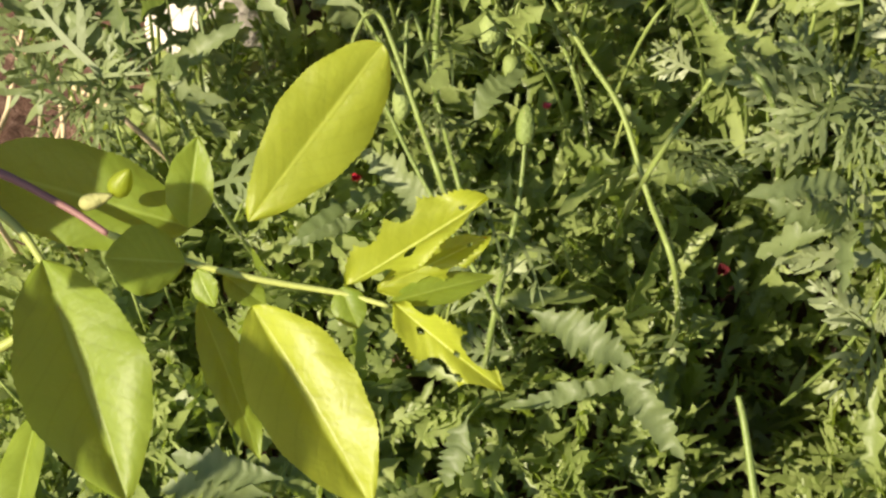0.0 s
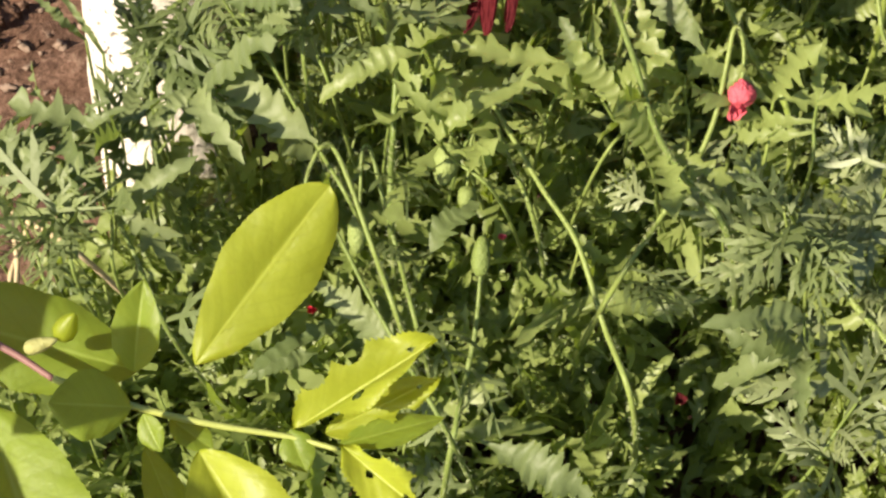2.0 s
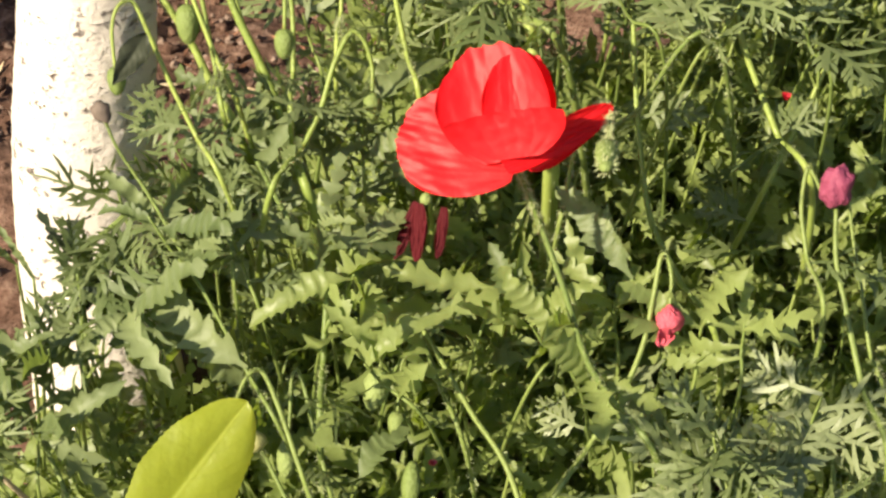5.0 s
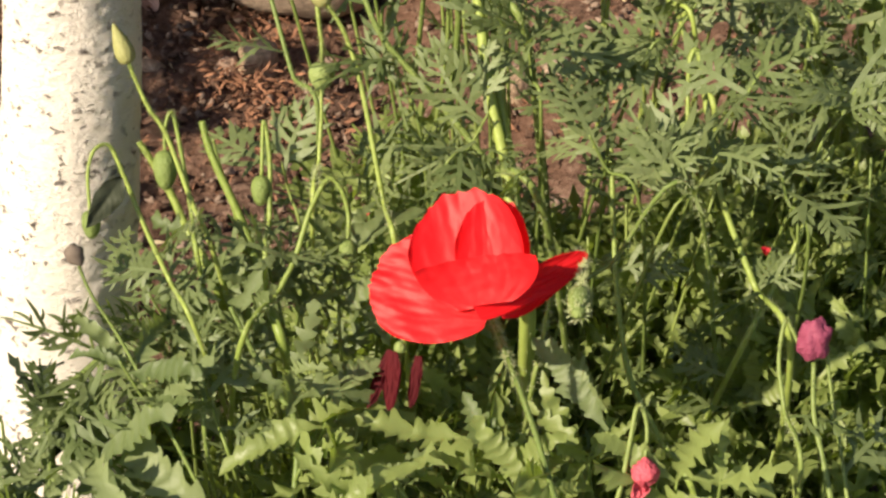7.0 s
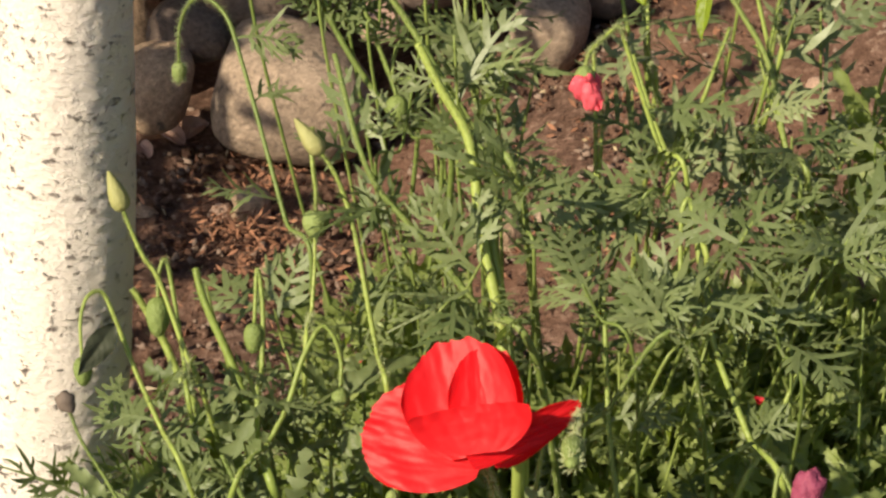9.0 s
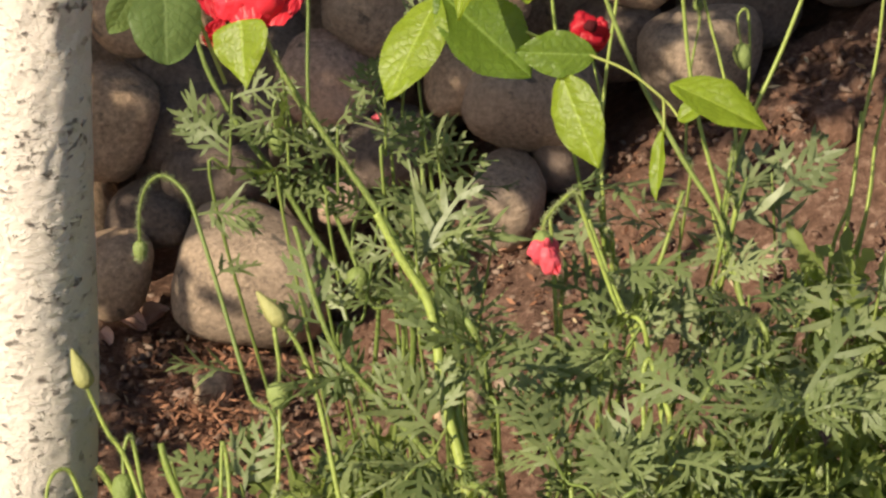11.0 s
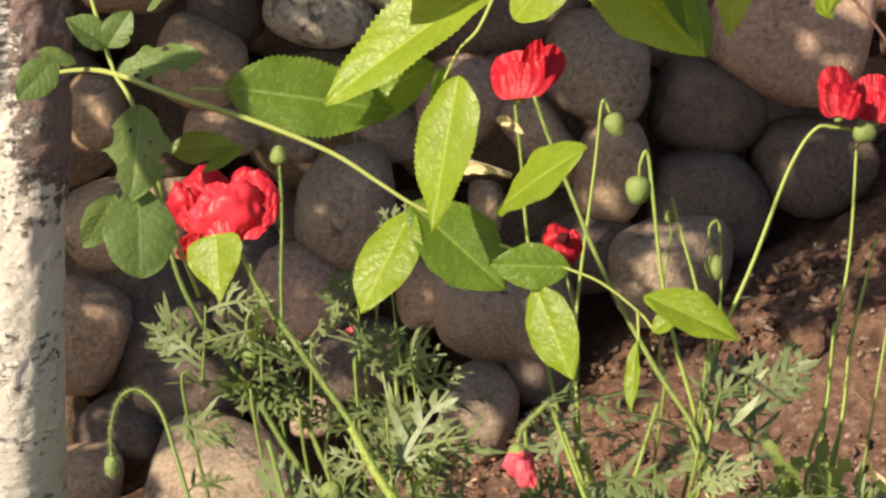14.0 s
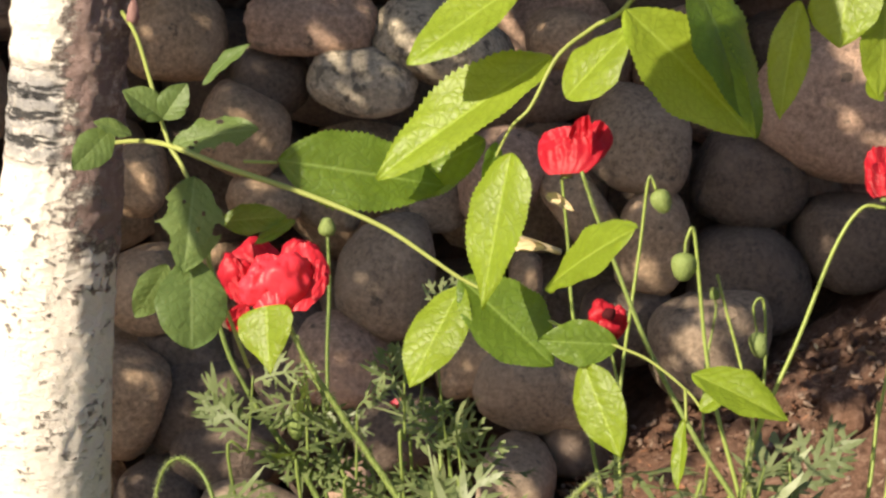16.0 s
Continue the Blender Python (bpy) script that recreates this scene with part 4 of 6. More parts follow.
poppy([(-0.084, 1.107, 0.654), (-0.075, 1.093, 0.603), (-0.057, 1.082, 0.567), (-0.033, 1.072, 0.535), (-0.015, 1.061, 0.507), (0.009, 1.049, 0.476)], 0.0046, None, leaves=9, label="stout poppy stalk with spreading feathery leaves", seed=4, root=(-0.02, 1.15))
poppy([(0.053, 1.080, 0.558), (0.046, 1.083, 0.565), (0.045, 1.077, 0.547), (0.047, 1.063, 0.513), (0.051, 1.054, 0.490)], 0.004, "bud", 0.014, 0.011, 6, HOOKED, 5, low=0.1)
poppy([(0.008, 1.036, 0.498), (0.006, 1.041, 0.510), (0.008, 1.046, 0.522), (0.014, 1.048, 0.526), (0.028, 1.043, 0.515), (0.052, 1.028, 0.481)], 0.003, "bud", 0.015, 0.012, 4, HOOKED, 6)
poppy([(0.178, 1.204, 0.659), (0.173, 1.206, 0.666), (0.168, 1.197, 0.626), (0.157, 1.176, 0.552), (0.153, 1.158, 0.501), (0.155, 1.147, 0.473)], 0.003, "bud", 0.015, 0.0125, 2, HOOKED, 7, low=0.8)
poppy([(0.190, 1.164, 0.631), (0.191, 1.166, 0.639), (0.195, 1.167, 0.645), (0.198, 1.159, 0.619), (0.202, 1.147, 0.578), (0.208, 1.134, 0.544), (0.221, 1.113, 0.495), (0.230, 1.091, 0.448)], 0.0034, "bud", 0.017, 0.0145, 3, HOOKED, 8, low=0.8)
poppy([(0.212, 1.177, 0.615), (0.217, 1.170, 0.595), (0.225, 1.160, 0.566), (0.232, 1.147, 0.532), (0.229, 1.136, 0.501)], 0.003, None, leaves=1, label=BARE, seed=9, low=0.85)
poppy([(0.214, 1.192, 0.595), (0.214, 1.189, 0.586), (0.208, 1.180, 0.553), (0.206, 1.167, 0.515)], 0.0022, "bud", 0.008, 0.006, 0, "thin stalk with a tiny round bud", 10)
poppy([(0.246, 1.220, 0.565), (0.244, 1.225, 0.581), (0.250, 1.225, 0.584), (0.251, 1.216, 0.555), (0.248, 1.204, 0.519), (0.239, 1.192, 0.482)], 0.0026, "bud", 0.017, 0.011, 1, HOOKED, 11, low=0.9)
poppy([(0.318, 1.175, 0.655), (0.308, 1.178, 0.656), (0.296, 1.181, 0.654), (0.281, 1.178, 0.630), (0.260, 1.167, 0.577), (0.239, 1.156, 0.530), (0.230, 1.146, 0.500), (0.225, 1.133, 0.466)], 0.0036, "bud", 0.014, 0.0135, 1, "long arching poppy stalk with a round green bud", 12, low=0.92)
poppy([(0.327, 1.201, 0.640), (0.322, 1.184, 0.575), (0.311, 1.168, 0.519), (0.302, 1.149, 0.465), (0.287, 1.133, 0.420)], 0.0032, None, leaves=1, label=BARE, seed=13, low=0.9)
poppy([(0.335, 1.174, 0.588), (0.319, 1.158, 0.526), (0.315, 1.147, 0.494), (0.305, 1.131, 0.450)], 0.003, None, leaves=1, label=BARE, seed=14, low=0.9)
poppy([(0.102, 0.965, 0.545), (0.105, 0.973, 0.551), (0.112, 0.980, 0.556), (0.120, 0.986, 0.560), (0.124, 0.987, 0.551), (0.132, 0.983, 0.529), (0.143, 0.974, 0.500)], 0.0032, None, leaves=4, label="poppy stalk nodding under a half-opened red bud", seed=15)
poppy([(0.120, 1.203, 0.671), (0.124, 1.193, 0.632), (0.127, 1.181, 0.590), (0.138, 1.155, 0.517), (0.145, 1.143, 0.485)], 0.0034, None, leaves=1, label="straight stalk under a crumpled red poppy", seed=16, low=0.9)
poppy([(0.126, 1.144, 0.685), (0.134, 1.138, 0.662), (0.146, 1.128, 0.632), (0.164, 1.113, 0.589), (0.191, 1.092, 0.540), (0.213, 1.075, 0.506), (0.224, 1.055, 0.464)], 0.0042, None, leaves=2, label="long leaning hairy poppy stalk", seed=17, hairs=200, low=0.8)
poppy([(0.145, 1.157, 0.586), (0.152, 1.144, 0.549), (0.150, 1.131, 0.511), (0.154, 1.115, 0.475)], 0.003, None, leaves=1, label="straight stalk under a rolled red poppy", seed=18, low=0.8)
poppy([(-0.039, 1.013, 0.643), (-0.026, 1.006, 0.617), (-0.001, 0.994, 0.581), (0.022, 0.982, 0.549), (0.050, 0.962, 0.505)], 0.0048, None, leaves=5, label="stout hairy stalk under a crumpled red poppy", seed=19, hairs=300, low=0.6)
poppy([(0.019, 0.953, 0.563), (0.031, 0.944, 0.542), (0.045, 0.934, 0.519), (0.051, 0.915, 0.481), (0.060, 0.896, 0.446), (0.064, 0.881, 0.421)], 0.0078, None, leaves=1, label="stout double poppy stalk catching the sun", seed=20, low=0.2)
poppy([(0.053, 0.929, 0.498), (0.057, 0.917, 0.474), (0.063, 0.900, 0.445), (0.067, 0.885, 0.419)], 0.0068, None, leaves=0, label=BARE, seed=21)
poppy([(-0.028, 0.931, 0.514), (-0.023, 0.928, 0.508), (-0.017, 0.923, 0.497), (-0.010, 0.912, 0.476), (-0.000, 0.888, 0.431)], 0.0034, "cream", 0.022, 0.0085, 2, UPRIGHT, 22, low=0.8)
poppy([(-0.031, 0.936, 0.479), (-0.031, 0.940, 0.488), (-0.033, 0.948, 0.504), (-0.033, 0.954, 0.517)], 0.003, "bud", 0.014, 0.013, 0, "bristly round bud hanging on a thin stalk", 23, down=False)
poppy([(-0.031, 0.931, 0.470), (-0.031, 0.923, 0.454), (-0.032, 0.913, 0.437)], 0.003, None, leaves=2, label=BARE, seed=24)
poppy([(-0.123, 0.910, 0.492), (-0.120, 0.907, 0.485), (-0.113, 0.901, 0.471), (-0.105, 0.896, 0.460), (-0.093, 0.881, 0.432)], 0.0032, "cream", 0.021, 0.0085, 2, UPRIGHT, 25, low=0.7)
poppy([(-0.108, 0.909, 0.443), (-0.108, 0.915, 0.453), (-0.105, 0.919, 0.460), (-0.102, 0.915, 0.451), (-0.095, 0.896, 0.417)], 0.003, "bud", 0.02, 0.012, 2, HOOKED, 26, low=0.7)
poppy([(-0.122, 0.919, 0.443), (-0.116, 0.915, 0.435), (-0.106, 0.908, 0.419), (-0.097, 0.898, 0.402)], 0.0055, None, leaves=1, label=BARE, seed=27, low=0.7)
poppy([(-0.022, 0.960, 0.554), (-0.005, 0.937, 0.502), (0.018, 0.924, 0.476), (0.035, 0.915, 0.459), (0.052, 0.904, 0.441)], 0.0048, None, leaves=6, label="stout hairy stalk leaning across the bed", seed=28, hairs=240, low=0.1)
poppy([(-0.059, 0.890, 0.440), (-0.058, 0.903, 0.464), (-0.055, 0.894, 0.447), (-0.055, 0.880, 0.423)], 0.0034, "bud", 0.015, 0.010, 2, HOOKED, 29, low=0.6)
poppy([(-0.016, 0.859, 0.423), (-0.016, 0.866, 0.434), (-0.020, 0.872, 0.445), (-0.026, 0.874, 0.448), (-0.034, 0.866, 0.436), (-0.041, 0.854, 0.417), (-0.049, 0.844, 0.403)], 0.0036, "bud", 0.015, 0.009, 2, HOOKED, 30, low=0.6)
poppy([(-0.089, 0.910, 0.460), (-0.084, 0.902, 0.445), (-0.068, 0.885, 0.414), (-0.058, 0.869, 0.387)], 0.0062, None, leaves=2, label="broad dark-green stalk with a pointed tip", seed=31, low=0.6)
poppy([(-0.138, 0.856, 0.440), (-0.139, 0.865, 0.456), (-0.136, 0.871, 0.465), (-0.129, 0.873, 0.466), (-0.122, 0.866, 0.453), (-0.112, 0.855, 0.431), (-0.101, 0.843, 0.411)], 0.003, "bud", 0.014, 0.009, 2, HOOKED, 32, low=0.7)
poppy([(0.113, 1.042, 0.528), (0.115, 1.028, 0.495), (0.116, 1.012, 0.461)], 0.0034, None, leaves=0, label=BARE, seed=33, down=False)
poppy([(0.112, 0.945, 0.461), (0.115, 0.932, 0.438), (0.117, 0.912, 0.403), (0.119, 0.894, 0.374), (0.125, 0.869, 0.339), (0.139, 0.850, 0.315)], 0.0042, None, leaves=4, label="long upright poppy stalk", seed=34, hairs=200, low=0.1)
poppy([(0.132, 1.020, 0.531), (0.143, 1.006, 0.502), (0.155, 0.992, 0.474), (0.161, 0.980, 0.452)], 0.004, None, leaves=3, label=BARE, seed=35, low=0.3)
poppy([(0.151, 0.916, 0.458), (0.151, 0.925, 0.474), (0.152, 0.931, 0.487), (0.156, 0.931, 0.488), (0.161, 0.916, 0.460), (0.168, 0.896, 0.427), (0.184, 0.871, 0.392)], 0.0042, "bud", 0.019, 0.0115, 5, HOOKED, 36, low=0.5)
poppy([(0.233, 0.952, 0.425), (0.224, 0.940, 0.401), (0.214, 0.928, 0.378), (0.203, 0.918, 0.358)], 0.004, None, leaves=3, label=BARE, seed=37, low=0.6)
poppy([(0.273, 1.086, 0.485), (0.265, 1.078, 0.464), (0.257, 1.069, 0.440), (0.251, 1.057, 0.414)], 0.0034, None, leaves=2, label=BARE, seed=38, low=0.7)
poppy([(0.272, 1.073, 0.456), (0.270, 1.065, 0.439), (0.267, 1.056, 0.418), (0.265, 1.046, 0.398)], 0.0034, None, leaves=2, label=BARE, seed=39, low=0.7)
poppy([(0.212, 1.106, 0.503), (0.219, 1.095, 0.480), (0.229, 1.080, 0.452), (0.239, 1.066, 0.427)], 0.0036, None, leaves=3, label=BARE, seed=40, low=0.6)
poppy([(0.282, 1.110, 0.475), (0.270, 1.086, 0.460), (0.261, 1.082, 0.434)], 0.0032, None, leaves=0, label=BARE, seed=70, low=0.6)
poppy([(0.275, 1.080, 0.454), (0.270, 1.056, 0.446), (0.269, 1.052, 0.427)], 0.0036, None, leaves=0, label=BARE, seed=71, low=0.6)
poppy([(0.190, 1.070, 0.527), (0.178, 1.046, 0.506), (0.169, 1.042, 0.475)], 0.0036, None, leaves=1, label=BARE, seed=72, low=0.6)
poppy([(0.151, 1.140, 0.536), (0.150, 1.116, 0.517), (0.152, 1.112, 0.491)], 0.003, None, leaves=0, label=BARE, seed=73, low=0.6)
poppy([(0.120, 1.040, 0.490), (0.118, 1.016, 0.481), (0.117, 1.012, 0.456)], 0.0032, None, leaves=0, label=BARE, seed=74, low=0.6)
poppy([(0.319, 1.160, 0.526), (0.311, 1.136, 0.489), (0.303, 1.132, 0.454), (0.296, 1.128, 0.401)], 0.003, None, leaves=0, label=BARE, seed=75, low=0.6)
poppy([(0.230, 1.140, 0.530), (0.223, 1.116, 0.512), (0.220, 1.112, 0.490)], 0.003, None, leaves=0, label=BARE, seed=76, low=0.6)
poppy([(0.304, 1.140, 0.548), (0.296, 1.116, 0.504), (0.287, 1.112, 0.477), (0.283, 1.108, 0.429)], 0.0034, None, leaves=0, label=BARE, seed=77, low=0.6)
# middle of the bed
poppy([(0.204, 0.813, 0.387), (0.199, 0.817, 0.391), (0.195, 0.823, 0.398), (0.192, 0.826, 0.401), (0.189, 0.815, 0.385), (0.191, 0.802, 0.368)], 0.003, None, leaves=2, label="poppy stalk bent over above a purple bud", seed=41, low=0.7)
poppy([(0.203, 0.804, 0.392), (0.203, 0.791, 0.373), (0.207, 0.776, 0.355), (0.214, 0.752, 0.327)], 0.0042, "purple", 0.024, 0.0165, 2, "poppy stalk with a dull purple bud", 42, low=0.7)
poppy([(0.212, 0.826, 0.391), (0.215, 0.810, 0.369), (0.219, 0.794, 0.348), (0.222, 0.777, 0.328)], 0.003, None, leaves=1, label=BARE, seed=43)
poppy([(0.087, 0.751, 0.465), (0.089, 0.768, 0.463), (0.091, 0.785, 0.459), (0.088, 0.806, 0.450), (0.081, 0.822, 0.422), (0.077, 0.829, 0.382)], 0.0028, "bud", 0.024, 0.0105, 0, HOOKED, 44, down=True)
poppy([(0.124, 0.777, 0.355), (0.125, 0.785, 0.366), (0.123, 0.791, 0.374), (0.120, 0.791, 0.374), (0.117, 0.782, 0.361), (0.111, 0.766, 0.340), (0.100, 0.751, 0.321), (0.086, 0.738, 0.304)], 0.0034, "pink", 0.0135, 0.0140, 2, "poppy stalk with a shrivelled pink bud", 45, low=0.8)
poppy([(0.039, 0.767, 0.457), (0.051, 0.781, 0.431), (0.061, 0.784, 0.401), (0.072, 0.770, 0.375), (0.083, 0.753, 0.345), (0.095, 0.744, 0.327)], 0.0042, None, leaves=1, label="hairy stalk under the open scarlet poppy", seed=46, hairs=240, low=0.9)
poppy([(-0.013, 0.772, 0.322), (-0.010, 0.780, 0.331), (-0.004, 0.787, 0.340), (0.003, 0.788, 0.341), (0.011, 0.781, 0.332), (0.030, 0.759, 0.307), (0.047, 0.740, 0.288), (0.059, 0.713, 0.261)], 0.0036, "bud", 0.021, 0.0125, 1, HOOKED, 47, hairs=220, low=0.9)
poppy([(-0.005, 0.781, 0.287), (-0.003, 0.795, 0.303), (0.001, 0.802, 0.311), (0.008, 0.804, 0.313), (0.014, 0.793, 0.300)], 0.003, "bud", 0.013, 0.009, 1, HOOKED, 48, low=0.8)
poppy([(-0.081, 0.741, 0.322), (-0.079, 0.747, 0.328), (-0.074, 0.754, 0.335), (-0.068, 0.755, 0.336), (-0.061, 0.746, 0.325), (-0.050, 0.725, 0.301)], 0.0032, "bud", 0.014, 0.010, 1, HOOKED, 49, low=0.8)
poppy([(-0.057, 0.748, 0.297), (-0.056, 0.757, 0.307), (-0.055, 0.769, 0.320), (-0.051, 0.770, 0.321), (-0.045, 0.754, 0.303), (-0.038, 0.736, 0.282)], 0.003, "bud", 0.018, 0.0098, 1, HOOKED, 50, low=0.8)
poppy([(-0.193, 0.745, 0.319), (-0.194, 0.752, 0.326), (-0.190, 0.757, 0.332), (-0.184, 0.759, 0.332), (-0.177, 0.748, 0.317), (-0.163, 0.729, 0.293)], 0.0032, "bud", 0.018, 0.011, 1, HOOKED, 51, low=0.8)
poppy([(-0.069, 0.731, 0.309), (-0.065, 0.727, 0.304), (-0.051, 0.708, 0.283), (-0.036, 0.689, 0.264)], 0.003, "cream", 0.013, 0.0095, 1, "poppy stalk with a dry pinkish bud", 52, low=0.8)
poppy([(-0.086, 0.833, 0.372), (-0.087, 0.841, 0.384), (-0.085, 0.841, 0.384), (-0.084, 0.830, 0.368)], 0.0028, "bud", 0.02, 0.009, 0, HOOKED, 53)
poppy([(-0.071, 0.831, 0.403), (-0.061, 0.821, 0.386), (-0.050, 0.810, 0.371), (-0.039, 0.799, 0.356), (-0.040, 0.776, 0.327)], 0.0042, None, leaves=2, label="pale-green poppy stalk bent at a node", seed=54, low=0.7)
poppy([(-0.130, 0.852, 0.372), (-0.140, 0.843, 0.362), (-0.151, 0.836, 0.355), (-0.159, 0.830, 0.349), (-0.161, 0.823, 0.340), (-0.158, 0.806, 0.318)], 0.0046, None, leaves=2, label="pale stalk leaning over the foot of the birch", seed=55, low=0.7)
poppy([(-0.142, 0.836, 0.423), (-0.136, 0.829, 0.411), (-0.121, 0.817, 0.391), (-0.096, 0.792, 0.353), (-0.077, 0.771, 0.324)], 0.0026, "dry", 0.010, 0.0095, 1, "thin stalk with a withered dark seed head", 56, low=0.8)
poppy([(0.001, 0.730, 0.276), (0.000, 0.721, 0.266), (-0.002, 0.710, 0.255), (-0.006, 0.696, 0.242)], 0.0038, "bud", 0.02, 0.009, 2, "stalk with a slim pale-green bud", 57)
poppy([(0.132, 0.719, 0.306), (0.144, 0.721, 0.311), (0.152, 0.717, 0.309), (0.167, 0.700, 0.295), (0.181, 0.686, 0.284), (0.198, 0.671, 0.274)], 0.0048, "bud", 0.014, 0.0125, 5, "prickly leaning stalk with a round pale bud", 58, hairs=300, low=0.2)
poppy([(0.201, 0.753, 0.301), (0.203, 0.736, 0.283), (0.203, 0.715, 0.262)], 0.0042, None, leaves=2, label=BARE, seed=59)
poppy([(0.088, 0.842, 0.421), (0.093, 0.837, 0.414), (0.108, 0.840, 0.422)], 0.003, None, leaves=0, label=BARE, seed=60)
poppy([(0.100, 0.625, 0.214), (0.103, 0.613, 0.205), (0.107, 0.588, 0.186), (0.109, 0.571, 0.174)], 0.0056, None, leaves=2, label="stout pale poppy stalk", seed=61)

# slender stalks rising through the leaves
def thin_stalks(count, area, seed):
    r = np.random.default_rng(seed)
    out = []
    while len(out) < count:
        x, y = r.uniform(*area[0]), r.uniform(*area[1])
        h = canopy(x, y)
        if h < 0.06 or (x + 0.19) ** 2 + (y - 1.10) ** 2 < 0.09 ** 2:
            continue
        foot = np.array((x, y, ground_z(x, y)))
        top = foot + (r.normal(0, 0.035), r.normal(-0.03, 0.03), h * r.uniform(0.95, 1.22))
        bow = (foot + top) / 2 + (r.normal(0, 0.012), r.normal(0.01, 0.01), 0)
        out.append(tube(spline([foot, bow, top], 5), [0.0013, 0.0011, 0.0007], 5))
    return joined(out)


whole("poppy_stalks", thin_stalks(260, ((-0.32, 0.45), (0.45, 1.12)), 71), M_STALKS, (0, 0.85, 0), "slender hairy green stalks rising through the leaves", "stalks", kind="stuff")

# large single leaves low in the bed
def rosette(root, blades, seed, feathery=False):
    """A young plant whose long jagged leaves spread from its root; blades: tip, base and breadth of each."""
    r = np.random.default_rng(seed + 500)
    plant = thing("poppy_plant", root, "young poppy plant with long %s green leaves" % ("feathery grey" if feathery else "jagged"), "poppy", "poppies in the bed")
    for base, tip, width in blades:
        base, tip = np.asarray(base), np.asarray(tip)
        ln = np.linalg.norm(tip - base)
        if feathery:
            model = cut_leaf(r, int(r.integers(5, 7)), width / ln * 0.85, 0.25, 0.032)
        else:
            model = toothed_leaf(r, width / ln * 0.78, int(r.integers(8, 12)), r.uniform(0.30, 0.50), r.uniform(0.15, 0.45), r.uniform(0.2, 0.6))
        leaf = part("leaf", set_leaf(model, base, tip - base, np.array((-0.3, -0.45, 0.8)) + r.normal(0, 0.15, 3), ln), M_GLAUCOUS if feathery else M_LEAF, plant)
        low = np.asarray(root) + (0, 0, 0.01)
        part("stalk", tube(spline([base, (base + low) / 2 + (0, 0.02, 0), low], 6), [0.0008, 0.0016], 6), M_STEM, leaf)


rosette((0.09, 0.98, 0.0), [((0.073, 0.774, 0.345), (0.040, 0.796, 0.385), 0.0209), ((0.108, 0.794, 0.359), (0.067, 0.825, 0.393), 0.0201), ((-0.009, 0.782, 0.334), (0.051, 0.786, 0.357), 0.0163)], 1)
rosette((-0.08, 1.0, 0.0), [((-0.076, 0.771, 0.325), (-0.129, 0.799, 0.368), 0.0285), ((-0.096, 0.790, 0.319), (-0.142, 0.773, 0.338), 0.0217), ((-0.026, 0.808, 0.367), (0.002, 0.822, 0.386), 0.0190), ((-0.074, 0.809, 0.339), (-0.106, 0.835, 0.378), 0.0190)], 2)
rosette((0.14, 0.92, 0.0), [((0.129, 0.739, 0.298), (0.099, 0.751, 0.321), 0.0179), ((0.086, 0.766, 0.290), (0.061, 0.775, 0.297), 0.0163), ((0.122, 0.769, 0.330), (0.099, 0.751, 0.321), 0.0152)], 3, True)
rosette((-0.06, 0.88, 0.0), [((-0.037, 0.703, 0.249), (-0.084, 0.726, 0.276), 0.0239), ((-0.055, 0.729, 0.248), (-0.112, 0.696, 0.251), 0.0174), ((-0.024, 0.736, 0.282), (0.000, 0.758, 0.306), 0.0190)], 4)
rosette((0.02, 0.80, 0.0), [((0.001, 0.673, 0.221), (0.055, 0.645, 0.213), 0.0271), ((0.059, 0.662, 0.188), (-0.015, 0.640, 0.193), 0.0152), ((0.042, 0.653, 0.206), (0.076, 0.606, 0.183), 0.0244), ((-0.026, 0.633, 0.188), (-0.039, 0.605, 0.166), 0.0190)], 5)
rosette((-0.12, 0.78, 0.0), [((-0.114, 0.606, 0.174), (-0.170, 0.613, 0.189), 0.0244), ((-0.119, 0.599, 0.169), (-0.175, 0.600, 0.180), 0.0244), ((-0.080, 0.730, 0.223), (-0.118, 0.714, 0.227), 0.0163)], 6)
rosette((0.24, 0.86, 0.0), [((0.170, 0.701, 0.269), (0.114, 0.699, 0.270), 0.0179), ((0.168, 0.683, 0.251), (0.113, 0.682, 0.253), 0.0190), ((0.170, 0.656, 0.227), (0.132, 0.670, 0.245), 0.0179), ((0.147, 0.733, 0.297), (0.105, 0.716, 0.285), 0.0163)], 7, True)
rosette((-0.24, 1.0, 0.0), [((-0.187, 0.807, 0.360), (-0.211, 0.801, 0.394), 0.0070), ((-0.181, 0.749, 0.320), (-0.215, 0.747, 0.343), 0.0163), ((-0.179, 0.804, 0.354), (-0.203, 0.809, 0.401), 0.0049), ((-0.198, 0.781, 0.331), (-0.214, 0.778, 0.365), 0.0081)], 9)
rosette((0.18, 1.02, 0.0), [((0.110, 0.826, 0.347), (0.066, 0.849, 0.375), 0.0217), ((-0.032, 0.804, 0.346), (0.003, 0.827, 0.376), 0.0217), ((-0.077, 0.849, 0.381), (-0.039, 0.849, 0.376), 0.0136), ((-0.115, 0.798, 0.350), (-0.069, 0.774, 0.312), 0.0244)], 8)

